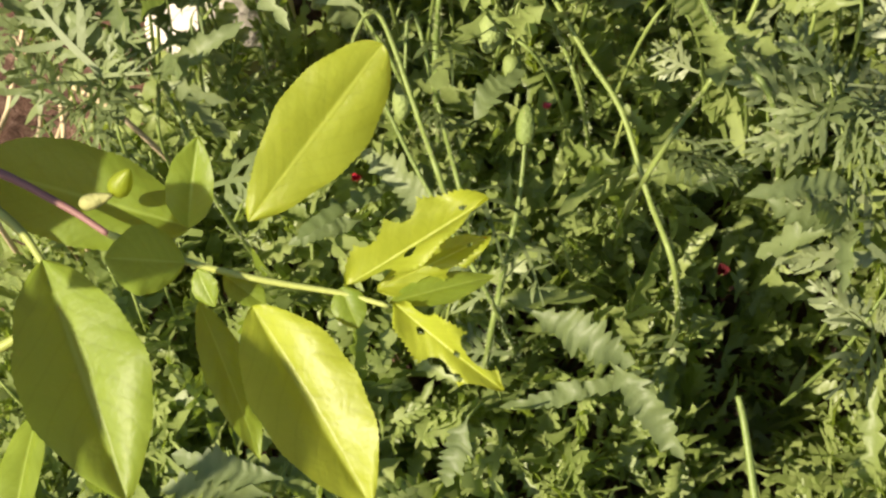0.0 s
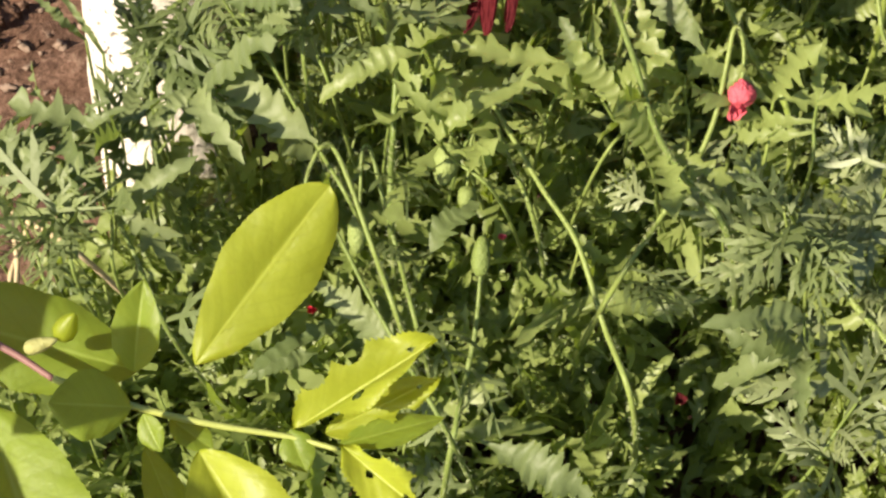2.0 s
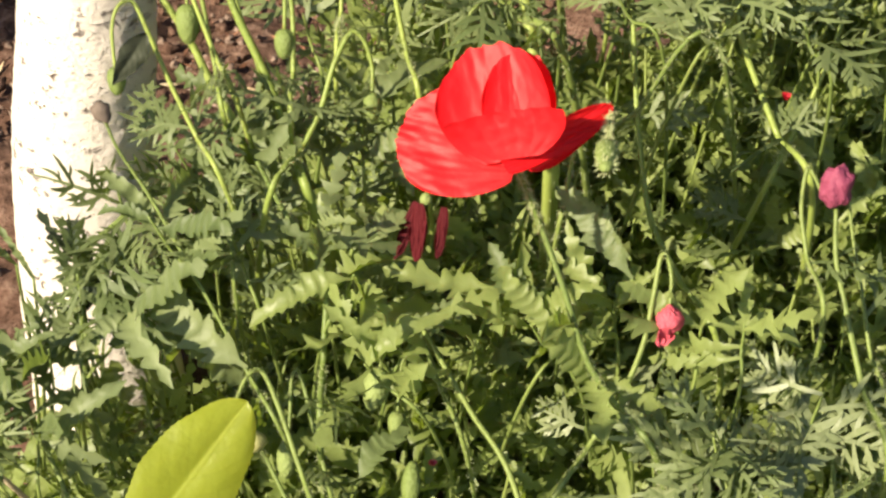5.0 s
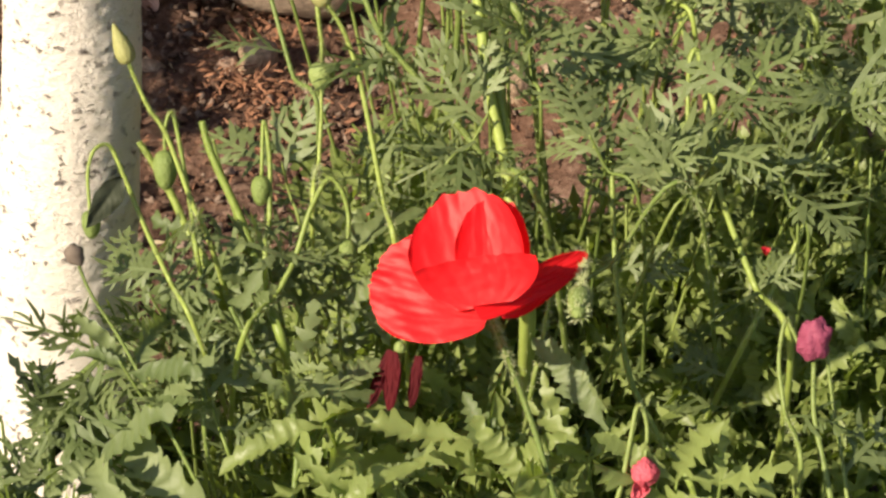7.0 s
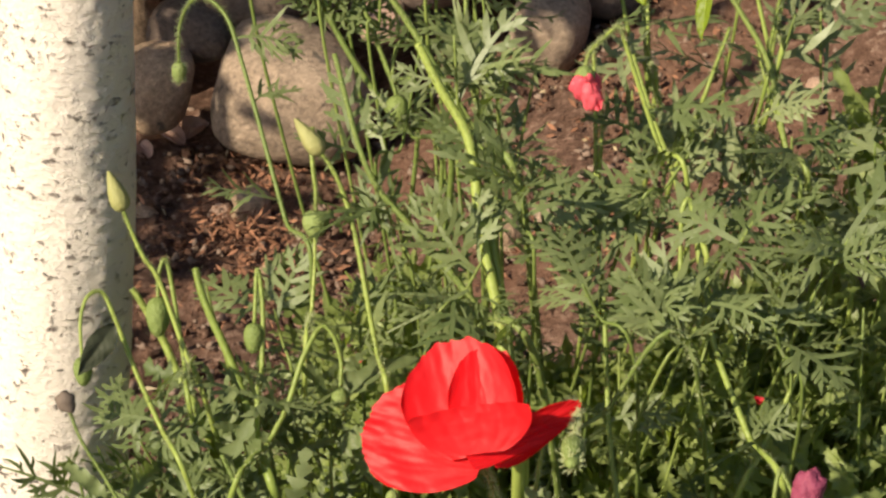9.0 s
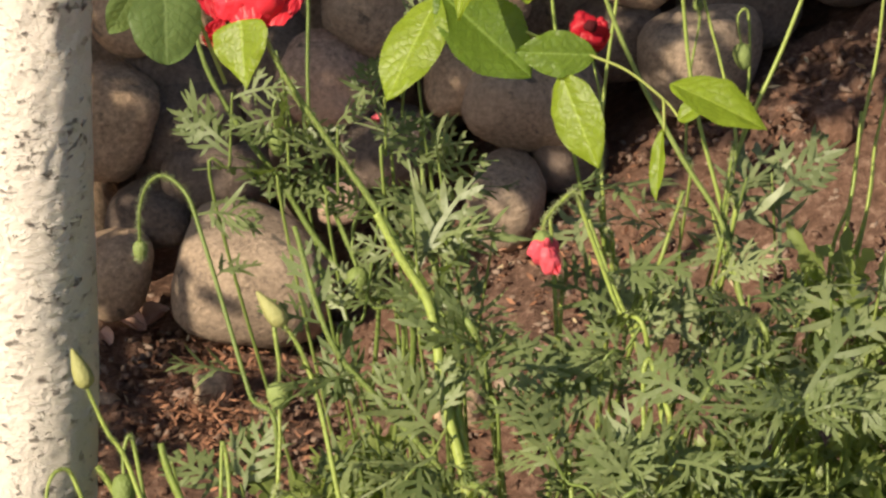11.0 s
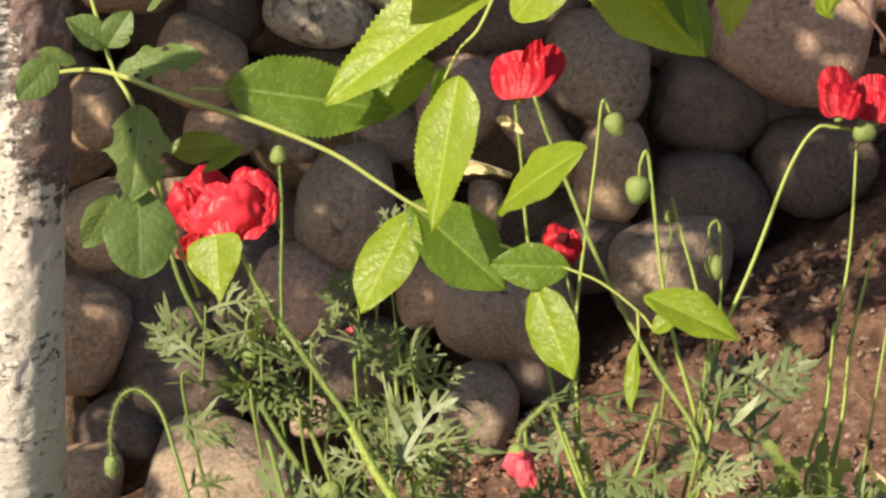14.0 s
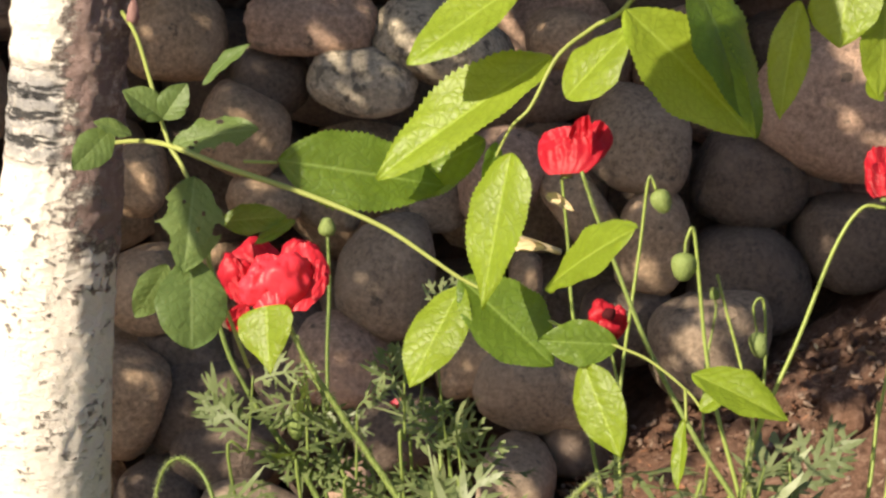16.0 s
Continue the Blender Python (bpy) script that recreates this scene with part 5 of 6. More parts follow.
# feathery leaf clumps
def clump(at, count, seed, length=(0.036, 0.066), tall=0.05, material=None, models=None, root=None):
    r = np.random.default_rng(seed + 900)
    at = np.asarray(at, dtype=float)
    line = spline(rooted([at + (r.uniform(-0.01, 0.01), 0, tall), at], root), 8)
    plant = thing("poppy_plant", tuple(line[-1]), "young poppy plant with finely cut grey-green leaves", "poppy", "poppies in the bed")
    part("stem", tube(line, [0.0006, 0.0009, 0.0012], 7), M_STEM, plant)
    top = max(2, len(line) // 2)
    for _ in range(count):
        i = r.integers(0, top)
        a, e = r.uniform(0, 2 * np.pi), math.radians(r.uniform(-15, 60))
        along = np.array((math.cos(a) * math.cos(e), math.sin(a) * math.cos(e), math.sin(e)))
        part("leaf", set_leaf((models or FEATHERY)[r.integers(14)], line[i], along, np.array((-0.25, -0.5, 0.8)) + r.normal(0, 0.3, 3), r.uniform(*length)), material or M_LEAF, plant)


for k, (at, count) in enumerate([
        ((-0.023, 1.067, 0.552), 5), ((0.034, 1.083, 0.565), 5), ((0.047, 1.068, 0.554), 3),
        ((0.057, 0.993, 0.528), 7), ((0.041, 0.962, 0.504), 7), ((0.012, 0.980, 0.496), 5), ((0.071, 0.992, 0.476), 5)]):
    clump(at, max(2, count - 3), k, (0.034, 0.060), 0.06, M_GLAUCOUS, None, (0.06 + 0.01 * k, 1.14))
for k, (at, count) in enumerate([
        ((0.142, 1.059, 0.444), 5), ((0.195, 1.099, 0.449), 4), ((0.222, 1.104, 0.472), 3), ((0.254, 1.118, 0.469), 3),
        ((0.198, 1.027, 0.440), 5), ((0.265, 0.993, 0.445), 5), ((0.297, 0.988, 0.453), 5)]):
    clump(at, count, k + 10, (0.046, 0.078), 0.05, M_GLAUCOUS)
for k, (at, count) in enumerate([((-0.059, 1.051, 0.554), 6), ((-0.027, 1.040, 0.550), 6), ((0.025, 1.054, 0.559), 6), ((-0.001, 1.037, 0.540), 6), ((0.051, 1.054, 0.533), 5)]):
    clump(at, count - 3, k + 80, (0.030, 0.052), 0.04, M_LEAF, None, (0.05 + 0.01 * k, 1.12))
for k, (at, count) in enumerate([
        ((0.073, 0.922, 0.480), 9), ((0.009, 0.938, 0.464), 9), ((0.109, 0.934, 0.465), 8), ((0.146, 0.952, 0.488), 8),
        ((0.175, 0.906, 0.474), 9), ((0.150, 0.863, 0.451), 10), ((0.207, 0.948, 0.500), 8), ((0.219, 0.887, 0.475), 9)]):
    clump(at, count - 3, k + 20, (0.034, 0.058), 0.018)
for k, (at, count) in enumerate([
        ((-0.049, 0.937, 0.404), 6), ((-0.009, 0.970, 0.378), 7), ((0.043, 0.898, 0.454), 9), ((0.108, 0.881, 0.452), 9),
        ((-0.082, 0.923, 0.425), 3), ((0.192, 0.855, 0.450), 9), ((0.051, 0.974, 0.517), 8)]):
    clump(at, count - 3, k + 30, (0.034, 0.058), 0.018)

for k, (at, count) in enumerate([
        ((-0.158, 0.806, 0.335), 8), ((-0.170, 0.774, 0.315), 6), ((-0.138, 0.842, 0.360), 7), ((-0.142, 0.788, 0.325), 7),
        ((-0.194, 0.731, 0.304), 7), ((-0.173, 0.737, 0.305), 6), ((0.144, 0.716, 0.308), 7), ((0.150, 0.683, 0.275), 7), ((-0.242, 0.789, 0.292), 7), ((-0.230, 0.786, 0.297), 6), ((-0.213, 0.740, 0.286), 7), ((-0.202, 0.770, 0.300), 6)]):
    clump(at, count, k + 40, (0.034, 0.06), 0.02, None, TOOTHED if k % 2 else None)

for k, (at, count) in enumerate([
        ((-0.105, 0.862, 0.370), 7), ((-0.071, 0.850, 0.365), 7), ((-0.038, 0.857, 0.371), 7), ((-0.078, 0.806, 0.356), 7), ((-0.041, 0.812, 0.359), 7),
        ((-0.113, 0.809, 0.367), 7), ((-0.056, 0.895, 0.376), 6), ((-0.022, 0.885, 0.376), 6), ((-0.088, 0.896, 0.382), 5)]):
    clump(at, count, k + 60, (0.032, 0.056), 0.02, None, TOOTHED if k % 3 else None)

for k, (at, count) in enumerate([
        ((-0.032, 0.794, 0.333), 8), ((0.003, 0.782, 0.333), 8), ((0.041, 0.800, 0.339), 8), ((0.065, 0.780, 0.331), 8), ((0.100, 0.792, 0.335), 8),
        ((-0.012, 0.761, 0.323), 8), ((0.085, 0.759, 0.324), 8), ((0.139, 0.775, 0.336), 7), ((-0.029, 0.795, 0.350), 8), ((0.073, 0.769, 0.338), 8), ((0.157, 0.761, 0.344), 7)]):
    clump(at, count - 3, k + 90, (0.030, 0.058), 0.012, M_CARPET, TOOTHED)

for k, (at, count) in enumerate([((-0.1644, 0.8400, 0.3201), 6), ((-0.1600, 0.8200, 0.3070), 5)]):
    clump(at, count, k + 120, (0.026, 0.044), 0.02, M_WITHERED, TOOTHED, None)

for k, (at, count) in enumerate([((0.176, 0.712, 0.285), 7), ((0.190, 0.742, 0.312), 7), ((0.168, 0.664, 0.240), 6)]):
    clump(at, count, k + 130, (0.040, 0.066), 0.02, M_GLAUCOUS)

# dry stalks at the edge of the bed
for line in ([(-0.243, 0.791, 0.311), (-0.248, 0.774, 0.293), (-0.253, 0.757, 0.275)], [(-0.242, 0.794, 0.298), (-0.241, 0.780, 0.281), (-0.240, 0.765, 0.264)], [(-0.232, 0.794, 0.311), (-0.230, 0.776, 0.288), (-0.227, 0.754, 0.264)], [(-0.219, 0.810, 0.293), (-0.223, 0.796, 0.278), (-0.227, 0.780, 0.261)], [(-0.249, 0.774, 0.308), (-0.238, 0.767, 0.296), (-0.226, 0.763, 0.288)]):
    pts = rooted(line)
    stalk = thing("dry_stalk", tuple(pts[-1]), "dry pale stalk at the edge of the bed", "stalk", "dry stalks beside the bed")
    part("stem", tube(spline(pts, 6), [0.0009, 0.0014, 0.0016], 7), M_STRAW, stalk)

# ---- flowers ----
TO_VIEW = np.array((0.0, -0.86, 0.5))      # towards the open side of the bed
HALF = np.array((-0.37, -0.66, 0.66))       # between the view and the sun
poppy_head = thing("poppy_flower", (0.045, 0.760, 0.449), "wide-open scarlet poppy flower with silky pleated petals", "flower", "poppies in the bed")
part("petal", petal((0.045, 0.769, 0.445), (0.0369, 0.8080, 0.4801), 0.0520, HALF + (0.05, 0, 0), 0.22, 0.06, 0.016, 0.60, 8, 0.002, 0.40, 7), M_PETAL, poppy_head, "broad upright back petal")
part("petal", petal((0.050, 0.767, 0.447), (0.0518, 0.8010, 0.4809), 0.0330, HALF + (0.25, 0, 0), 0.20, 0.05, 0.014, 0.55, 12, 0.003, 0.5, 9), M_PETAL, poppy_head, "fold of the back petal lying over it")
part("petal", petal((0.0497, 0.7720, 0.4416), (-0.0029, 0.7900, 0.4506), 0.0500, HALF + (-0.05, 0.05, 0.1), 0.10, -0.10, 0.020, 0.42, 2, 0.0015, 0.36, 11), M_PETAL, poppy_head, "broad side petal bent down at its rim")
part("petal", petal((0.052, 0.767, 0.447), (0.0920, 0.7860, 0.4626), 0.0185, (0.62, -0.60, 0.45), 0.25, 0.02, 0.02, 0.95, 3, 0.002, 0.7, 8), M_PETAL, poppy_head, "petal folded up on its shaded side")
part("petal", petal((0.0431, 0.7540, 0.4517), (0.0859, 0.7770, 0.4582), 0.0120, HALF, 0.3, -0.05, 0.03, 0.9, 5, 0.002, 0.7, 12), M_PETAL, poppy_head)
part("petal", petal((0.0478, 0.7540, 0.4564), (0.0437, 0.7625, 0.4756), 0.0540, HALF + (0.05, 0, 0), 0.20, 0.05, 0.022, 0.10, 4, 0.020, 0.40, 21), M_PETAL, poppy_head, "front petal with upright pleats")
part("receptacle", ovoid((0.047, 0.769, 0.444), (0, 0, 1), 0.006, 0.006), M_BUD, poppy_head)


def rumpled_flower(at, size, petals, material, label, seed, spread=1.0, tilt=(0, -0.2, 1)):
    """A poppy whose petals are crumpled together."""
    r = np.random.default_rng(seed)
    at = np.asarray(at, dtype=float)
    head = thing("poppy_flower", tuple(at), label, "flower", "poppies in the bed")
    axis = np.asarray(tilt, dtype=float)
    axis /= np.linalg.norm(axis)
    for k in range(petals):
        a = 2 * np.pi * k / petals + r.uniform(-0.3, 0.3)
        out = np.array((math.cos(a), math.sin(a) * 0.8, 0))
        tip = at + axis * size * r.uniform(0.55, 0.85) + out * size * 0.42 * spread
        part("petal", petal(at + out * size * 0.05, tip, size * r.uniform(0.7, 0.9), -out + axis * 0.5, 0.7, -0.25, 0.07, 0.5, seed + k, 0.008, 0.3, 23), material, head)
    part("receptacle", ovoid(at, axis, size * 0.16, size * 0.14), M_BUD, head)
    return head


flower_b = thing("poppy_flower", (-0.039, 1.018, 0.642), "crumpled bright-red poppy with folded petals", "flower", "poppies in the bed")
part("petal", ruffled_lobe((-0.0533, 1.0300, 0.6662), 0.0132, 0.0092, 0.0115, 1, 15), M_PETAL_OLD, flower_b)
part("petal", ruffled_lobe((-0.0300, 1.0220, 0.6657), 0.0120, 0.0096, 0.0143, 3, 20), M_PETAL_OLD, flower_b)
part("petal", ruffled_lobe((-0.0635, 1.0100, 0.6617), 0.0091, 0.0072, 0.0119, 2, -15), M_PETAL_OLD, flower_b)
part("petal", ruffled_lobe((-0.0377, 1.0000, 0.6613), 0.0174, 0.0126, 0.0157, 4, 8), M_CRUMPLED, flower_b)
part("petal", ruffled_lobe((-0.0525, 0.9950, 0.6602), 0.0084, 0.0067, 0.0112, 6, 20), M_CRUMPLED, flower_b)
part("petal", petal((-0.0340, 0.9900, 0.6484), (-0.0311, 1.0120, 0.6824), 0.0330, HALF, -0.45, -0.15, 0.05, 0.45, 33, 0.012, 0.6, 11), M_CRUMPLED, flower_b)
part("petal", petal((-0.0448, 0.9850, 0.6500), (-0.0508, 0.9960, 0.6787), 0.0260, HALF, -0.5, -0.20, 0.06, 0.40, 36, 0.016, 0.55, 9), M_CRUMPLED, flower_b)
part("petal", petal((-0.0565, 0.9950, 0.6501), (-0.0672, 1.0050, 0.6736), 0.0170, HALF, -0.4, -0.1, 0.10, 0.5, 34, 0.014, 0.4, 13), M_PETAL_OLD, flower_b)
part("petal", petal((-0.0248, 0.9920, 0.6520), (-0.0196, 1.0040, 0.6739), 0.0170, HALF, -0.4, -0.1, 0.08, 0.5, 35, 0.014, 0.5, 13), M_PETAL_OLD, flower_b)
part("petal", petal((-0.0575, 0.9900, 0.6522), (-0.0652, 0.9840, 0.6384), 0.0125, TO_VIEW, 0.3, 0.1, 0.15, 0.5, 31), M_PETAL_OLD, flower_b, "torn petal hanging down")
flower_b.scale = (0.90, 0.90, 0.93)


def lobed_flower(at, label, lobes, material=None, cap=0.006):
    """A fading poppy head; lobes: centre, half width, half height and lean of each crumpled petal."""
    head = thing("poppy_flower", at, label, "flower", "poppies in the bed")
    for k, (mid, wide, tall, roll) in enumerate(lobes):
        part("petal", ruffled_lobe(mid, wide, min(wide, tall) * 0.7, tall, at[0] * 40 + 3 * k, roll), material or M_PETAL_OLD, head)
        tip = np.asarray(mid) + (np.asarray(mid) - np.asarray(at)) * 0.5 + (math.sin(k * 2.3) * wide * 0.5, -0.002, 0)
        part("petal", petal(at, tip, wide * 1.7, HALF, -0.35, -0.1, 0.09, 0.5, k + 3, 0.014, 0.4, 15), material or M_PETAL_OLD, head)
    part("receptacle", ovoid(at, (0, 0, 1), cap * 0.8, cap), M_BUD, head)
    return head


fan = thing("poppy_flower", (0.1227, 1.1970, 0.6740), "faded crimson poppy with pleated petals folded together", "flower", "poppies in the bed")
part("petal", petal((0.1230, 1.2000, 0.6716), (0.1185, 1.2060, 0.6977), 0.0374, HALF + (-0.1, 0, 0), -0.25, -0.1, 0.05, 0.35, 3, 0.02, 0.55, 15), M_PETAL_OLD, fan)
part("petal", petal((0.1223, 1.1920, 0.6724), (0.1213, 1.1980, 0.6933), 0.0406, HALF, -0.35, -0.15, 0.05, 0.25, 5, 0.028, 0.55, 19), M_PETAL_OLD, fan, "pleated front petal with a pale torn rim")
part("petal", petal((0.1290, 1.2030, 0.6726), (0.1423, 1.2090, 0.7017), 0.0201, HALF + (0.2, 0, 0), -0.6, -0.2, 0.08, 0.4, 7, 0.02, 0.5, 11), M_PETAL_OLD, fan, "rolled petal standing up")
part("petal", petal((0.1317, 1.1970, 0.6775), (0.1355, 1.2030, 0.7049), 0.0147, HALF, 0.6, 0.1, 0.08, 0.5, 9, 0.02, 0.5, 9), M_PETAL_OLD, fan)
part("receptacle", ovoid((0.1230, 1.1990, 0.6708), (0, 0, 1), 0.006, 0.007), M_BUD, fan)
bent = thing("poppy_flower", (0.3047, 1.1660, 0.6660), "crumpled crimson poppy over a bent stalk", "flower", "poppies in the bed")
part("petal", petal((0.3069, 1.1720, 0.6642), (0.3027, 1.1780, 0.6926), 0.0203, HALF, -0.5, -0.2, 0.09, 0.4, 13, 0.02, 0.5, 11), M_PETAL_OLD, bent)
part("petal", petal((0.3036, 1.1640, 0.6661), (0.2987, 1.1700, 0.6843), 0.0189, HALF + (-0.2, 0, 0), -0.5, -0.25, 0.09, 0.4, 15, 0.025, 0.5, 11), M_PETAL_OLD, bent)
part("petal", petal((0.3077, 1.1620, 0.6659), (0.3149, 1.1680, 0.6819), 0.0170, HALF + (0.2, 0, 0), -0.5, -0.25, 0.1, 0.4, 17, 0.025, 0.5, 9), M_PETAL_OLD, bent)
part("receptacle", ovoid((0.3066, 1.1680, 0.6645), (0, 0, 1), 0.006, 0.006), M_BUD, bent)
hidden = thing("poppy_flower", (0.3315, 1.1810, 0.6597), "crimson poppy half hidden by its neighbour", "flower", "poppies in the bed")
part("petal", petal((0.3322, 1.1860, 0.6579), (0.3301, 1.1920, 0.6846), 0.0266, HALF, -0.45, -0.2, 0.07, 0.35, 23, 0.02, 0.5, 13), M_PETAL_OLD, hidden)
part("petal", petal((0.3315, 1.1780, 0.6591), (0.3353, 1.1840, 0.6767), 0.0252, HALF + (0.2, 0, 0), -0.4, -0.2, 0.08, 0.35, 25, 0.025, 0.5, 13), M_PETAL_OLD, hidden)
part("receptacle", ovoid((0.3319, 1.1820, 0.6581), (0, 0, 1), 0.006, 0.006), M_BUD, hidden)
rolled = lobed_flower((0.145, 1.135, 0.588), "rolled-up crimson poppy with a dark throat", [
    ((0.139, 1.135, 0.603), 0.0072, 0.0088, -10), ((0.147, 1.133, 0.599), 0.0055, 0.0098, 10), ((0.142, 1.129, 0.596), 0.0078, 0.0062, 0)])
# a dark lump in front paints the shade inside the rolled petals
part("throat", ovoid((0.142, 1.123, 0.607), (0.1, -0.9, 0.3), 0.004, 0.0077, 0.1, lumps=0.4, seed=5), M_DARKRED, rolled, "dark red lump standing in for the shaded hollow between petals")
lobed_flower((0.100, 0.937, 0.555), "half-opened pinkish-red poppy hanging down", [
    ((0.099, 0.934, 0.550), 0.0058, 0.0070, 10), ((0.103, 0.930, 0.546), 0.0046, 0.0068, -15), ((0.104, 0.939, 0.550), 0.0042, 0.0056, -30)], M_ROSE, 0.010)
# these petals are darkened in colour for the shade among the leaves
faded = thing("poppy_flower", (0.0074, 0.8250, 0.3730), "fading poppy deep in the leaves, its shade coloured in as dark red", "flower", "poppies in the bed")
for base, tip, width in (((0.0052, 0.8230, 0.3842), (-0.0046, 0.8100, 0.3597), 0.0075), ((0.0058, 0.8200, 0.3856), (0.0055, 0.8060, 0.3608), 0.0085), ((0.0181, 0.8200, 0.3831), (0.0156, 0.8070, 0.3621), 0.0060)):
    part("petal", petal(base, tip, width, HALF, -0.5, 0.1, 0.05, 0.7, width * 1000, 0.001, 0.5, 5), M_DARKRED, faded)
part("receptacle", ovoid((0.0095, 0.8230, 0.3862), (0, 0, 1), 0.006, 0.006), M_BUD, faded)
rumpled_flower((0.020, 1.088, 0.563), 0.0069, 3, M_PINK, "fallen scrap of red petal", 13, 1.0)
rumpled_flower((0.196, 0.912, 0.384), 0.0053, 3, M_PETAL_OLD, "fallen scrap of red petal", 14, 1.0)
rumpled_flower((-0.012, 0.950, 0.380), 0.0066, 3, M_PETAL_OLD, "fallen scrap of red petal", 15, 1.0)
rumpled_flower((-0.083, 0.745, 0.236), 0.0051, 3, M_PETAL_OLD, "fallen scrap of red petal", 16, 1.0)
rumpled_flower((0.012, 0.772, 0.260), 0.0045, 3, M_PINK, "fallen scrap of red petal", 17, 1.0)
rumpled_flower((0.103, 0.737, 0.176), 0.0080, 3, M_DARKRED, "fallen scrap of red petal", 18, 0.6)

# ---- leafy branch at the near edge ----
sapling = thing("fruit_tree_branch", (-0.46, 0.36, 0.0), "low branch of a young fruit tree with yellowish oval leaves", "branch")
part("twig", tube(spline([(-0.46, 0.36, -0.05), (-0.45, 0.36, 0.35), (-0.275, 0.385, 0.655), (-0.188, 0.362, 0.650), (-0.130, 0.347, 0.637), (-0.109, 0.340, 0.630), (-0.097, 0.333, 0.627)], 10), [0.008, 0.0045, 0.0017, 0.0010, 0.0008], 8), M_TWIG_RED, sapling, "reddish-brown twig")
part("twig", tube(spline([(-0.097, 0.333, 0.627), (-0.079, 0.329, 0.622), (-0.061, 0.326, 0.619), (-0.044, 0.324, 0.617), (-0.033, 0.321, 0.616)], 8), [0.0009, 0.0008, 0.0006], 8), M_TWIG, sapling, "thin pale-green twig tip")
part("twig", tube(spline([(-0.128, 0.342, 0.631), (-0.118, 0.336, 0.625), (-0.112, 0.329, 0.621)], 8), [0.0013, 0.0009], 7), M_TWIG, sapling)
part("twig", tube(spline([(-0.131, 0.320, 0.598), (-0.121, 0.322, 0.603), (-0.117, 0.322, 0.609)], 6), [0.0014, 0.0011], 7), M_TWIG, sapling)
part("bud", ovoid((-0.093, 0.339, 0.638), (0.45, 0, 0.8), 0.0085, 0.0050, 0.55), M_YELLOW, sapling, "pointed yellowish bud")
part("bud", ovoid((-0.099, 0.336, 0.635), (0.85, 0, 0.35), 0.0085, 0.0034, 0.5), M_CREAM, sapling, "slim pale bud")


def near_leaf(base, tip, width, face=(-0.35, -0.65, 0.65), fold=0.25, arch=0.12, seed=0, blunt=0.2):
    part("leaf", oval_leaf(base, tip, width, face, fold, arch, 0.004, blunt, seed, wave=0.45, quilt=0.0008, bend=0.30), M_YELLOW if seed in (1, 7) else M_APPLE_NEAR, sapling)


near_leaf((-0.065, 0.335, 0.629), (-0.034, 0.359, 0.661), 0.0225, (0.35, -0.6, 0.7), 0.30, 0.05, 1, 0.9)
near_leaf((-0.079, 0.335, 0.627), (-0.076, 0.345, 0.646), 0.0118, (-0.1, -0.8, 0.6), 0.7, 0.1, 2)
near_leaf((-0.080, 0.343, 0.619), (-0.134, 0.350, 0.634), 0.0252, (0.1, -0.6, 0.75), 0.35, 0.1, 3, 0.3)
near_leaf((-0.079, 0.327, 0.624), (-0.095, 0.321, 0.632), 0.0163, (0.3, -0.6, 0.7), 0.3, 0.15, 4, 0.5)
near_leaf((-0.111, 0.325, 0.627), (-0.089, 0.277, 0.602), 0.0295, (0.24, -0.70, 0.60), 0.78, 0.1, 5, 0.4)
near_leaf((-0.112, 0.301, 0.603), (-0.116, 0.269, 0.593), 0.0124, (-0.4, -0.6, 0.6), 0.6, 0.1, 6)
near_leaf((-0.064, 0.320, 0.617), (-0.036, 0.280, 0.596), 0.0252, (0.24, -0.68, 0.60), 0.78, 0.1, 7, 0.3)
near_leaf((-0.077, 0.325, 0.613), (-0.062, 0.297, 0.591), 0.0108, (0.4, -0.6, 0.6), 0.3, 0.1, 8)
part("leaf", oval_leaf((-0.043, 0.325, 0.618), (-0.010, 0.335, 0.636), 0.0160, (-0.62, -0.42, 0.62), 1.35, -0.06, 0.02, 0.35, 9, 4, wave=1.5, quilt=0.004, bend=0.5), M_YELLOW, sapling, "folded yellow leaf with a gnawed brown-spotted edge")
part("leaf", oval_leaf((-0.036, 0.327, 0.615), (-0.010, 0.333, 0.627), 0.0100, (0.3, -0.75, 0.5), 0.5, -0.05, 0.02, 0.3, 19, 3, wave=1.6, quilt=0.004), M_YELLOW, sapling)
near_leaf((-0.044, 0.325, 0.618), (-0.040, 0.317, 0.613), 0.0085, (0.1, -0.8, 0.5), 0.3, 0.2, 10)
part("leaf", oval_leaf((-0.032, 0.322, 0.616), (-0.008, 0.302, 0.609), 0.0125, (-0.4, -0.6, 0.7), 0.9, 0.15, 0.02, 0.4, 11, 6, wave=2.0, quilt=0.006, bend=0.4), M_YELLOW, sapling, "crumpled yellow leaf gnawed and browned at its edge")
near_leaf((-0.033, 0.323, 0.615), (-0.009, 0.331, 0.616), 0.0080, (0.1, -0.3, 0.9), 0.4, 0.1, 12)
near_leaf((-0.076, 0.324, 0.625), (-0.072, 0.317, 0.620), 0.0066, (-0.2, -0.8, 0.5), 0.4, 0.1, 13)
near_leaf((-0.071, 0.328, 0.619), (-0.061, 0.322, 0.615), 0.0078, (0.5, -0.5, 0.5), 0.4, 0.1, 14)

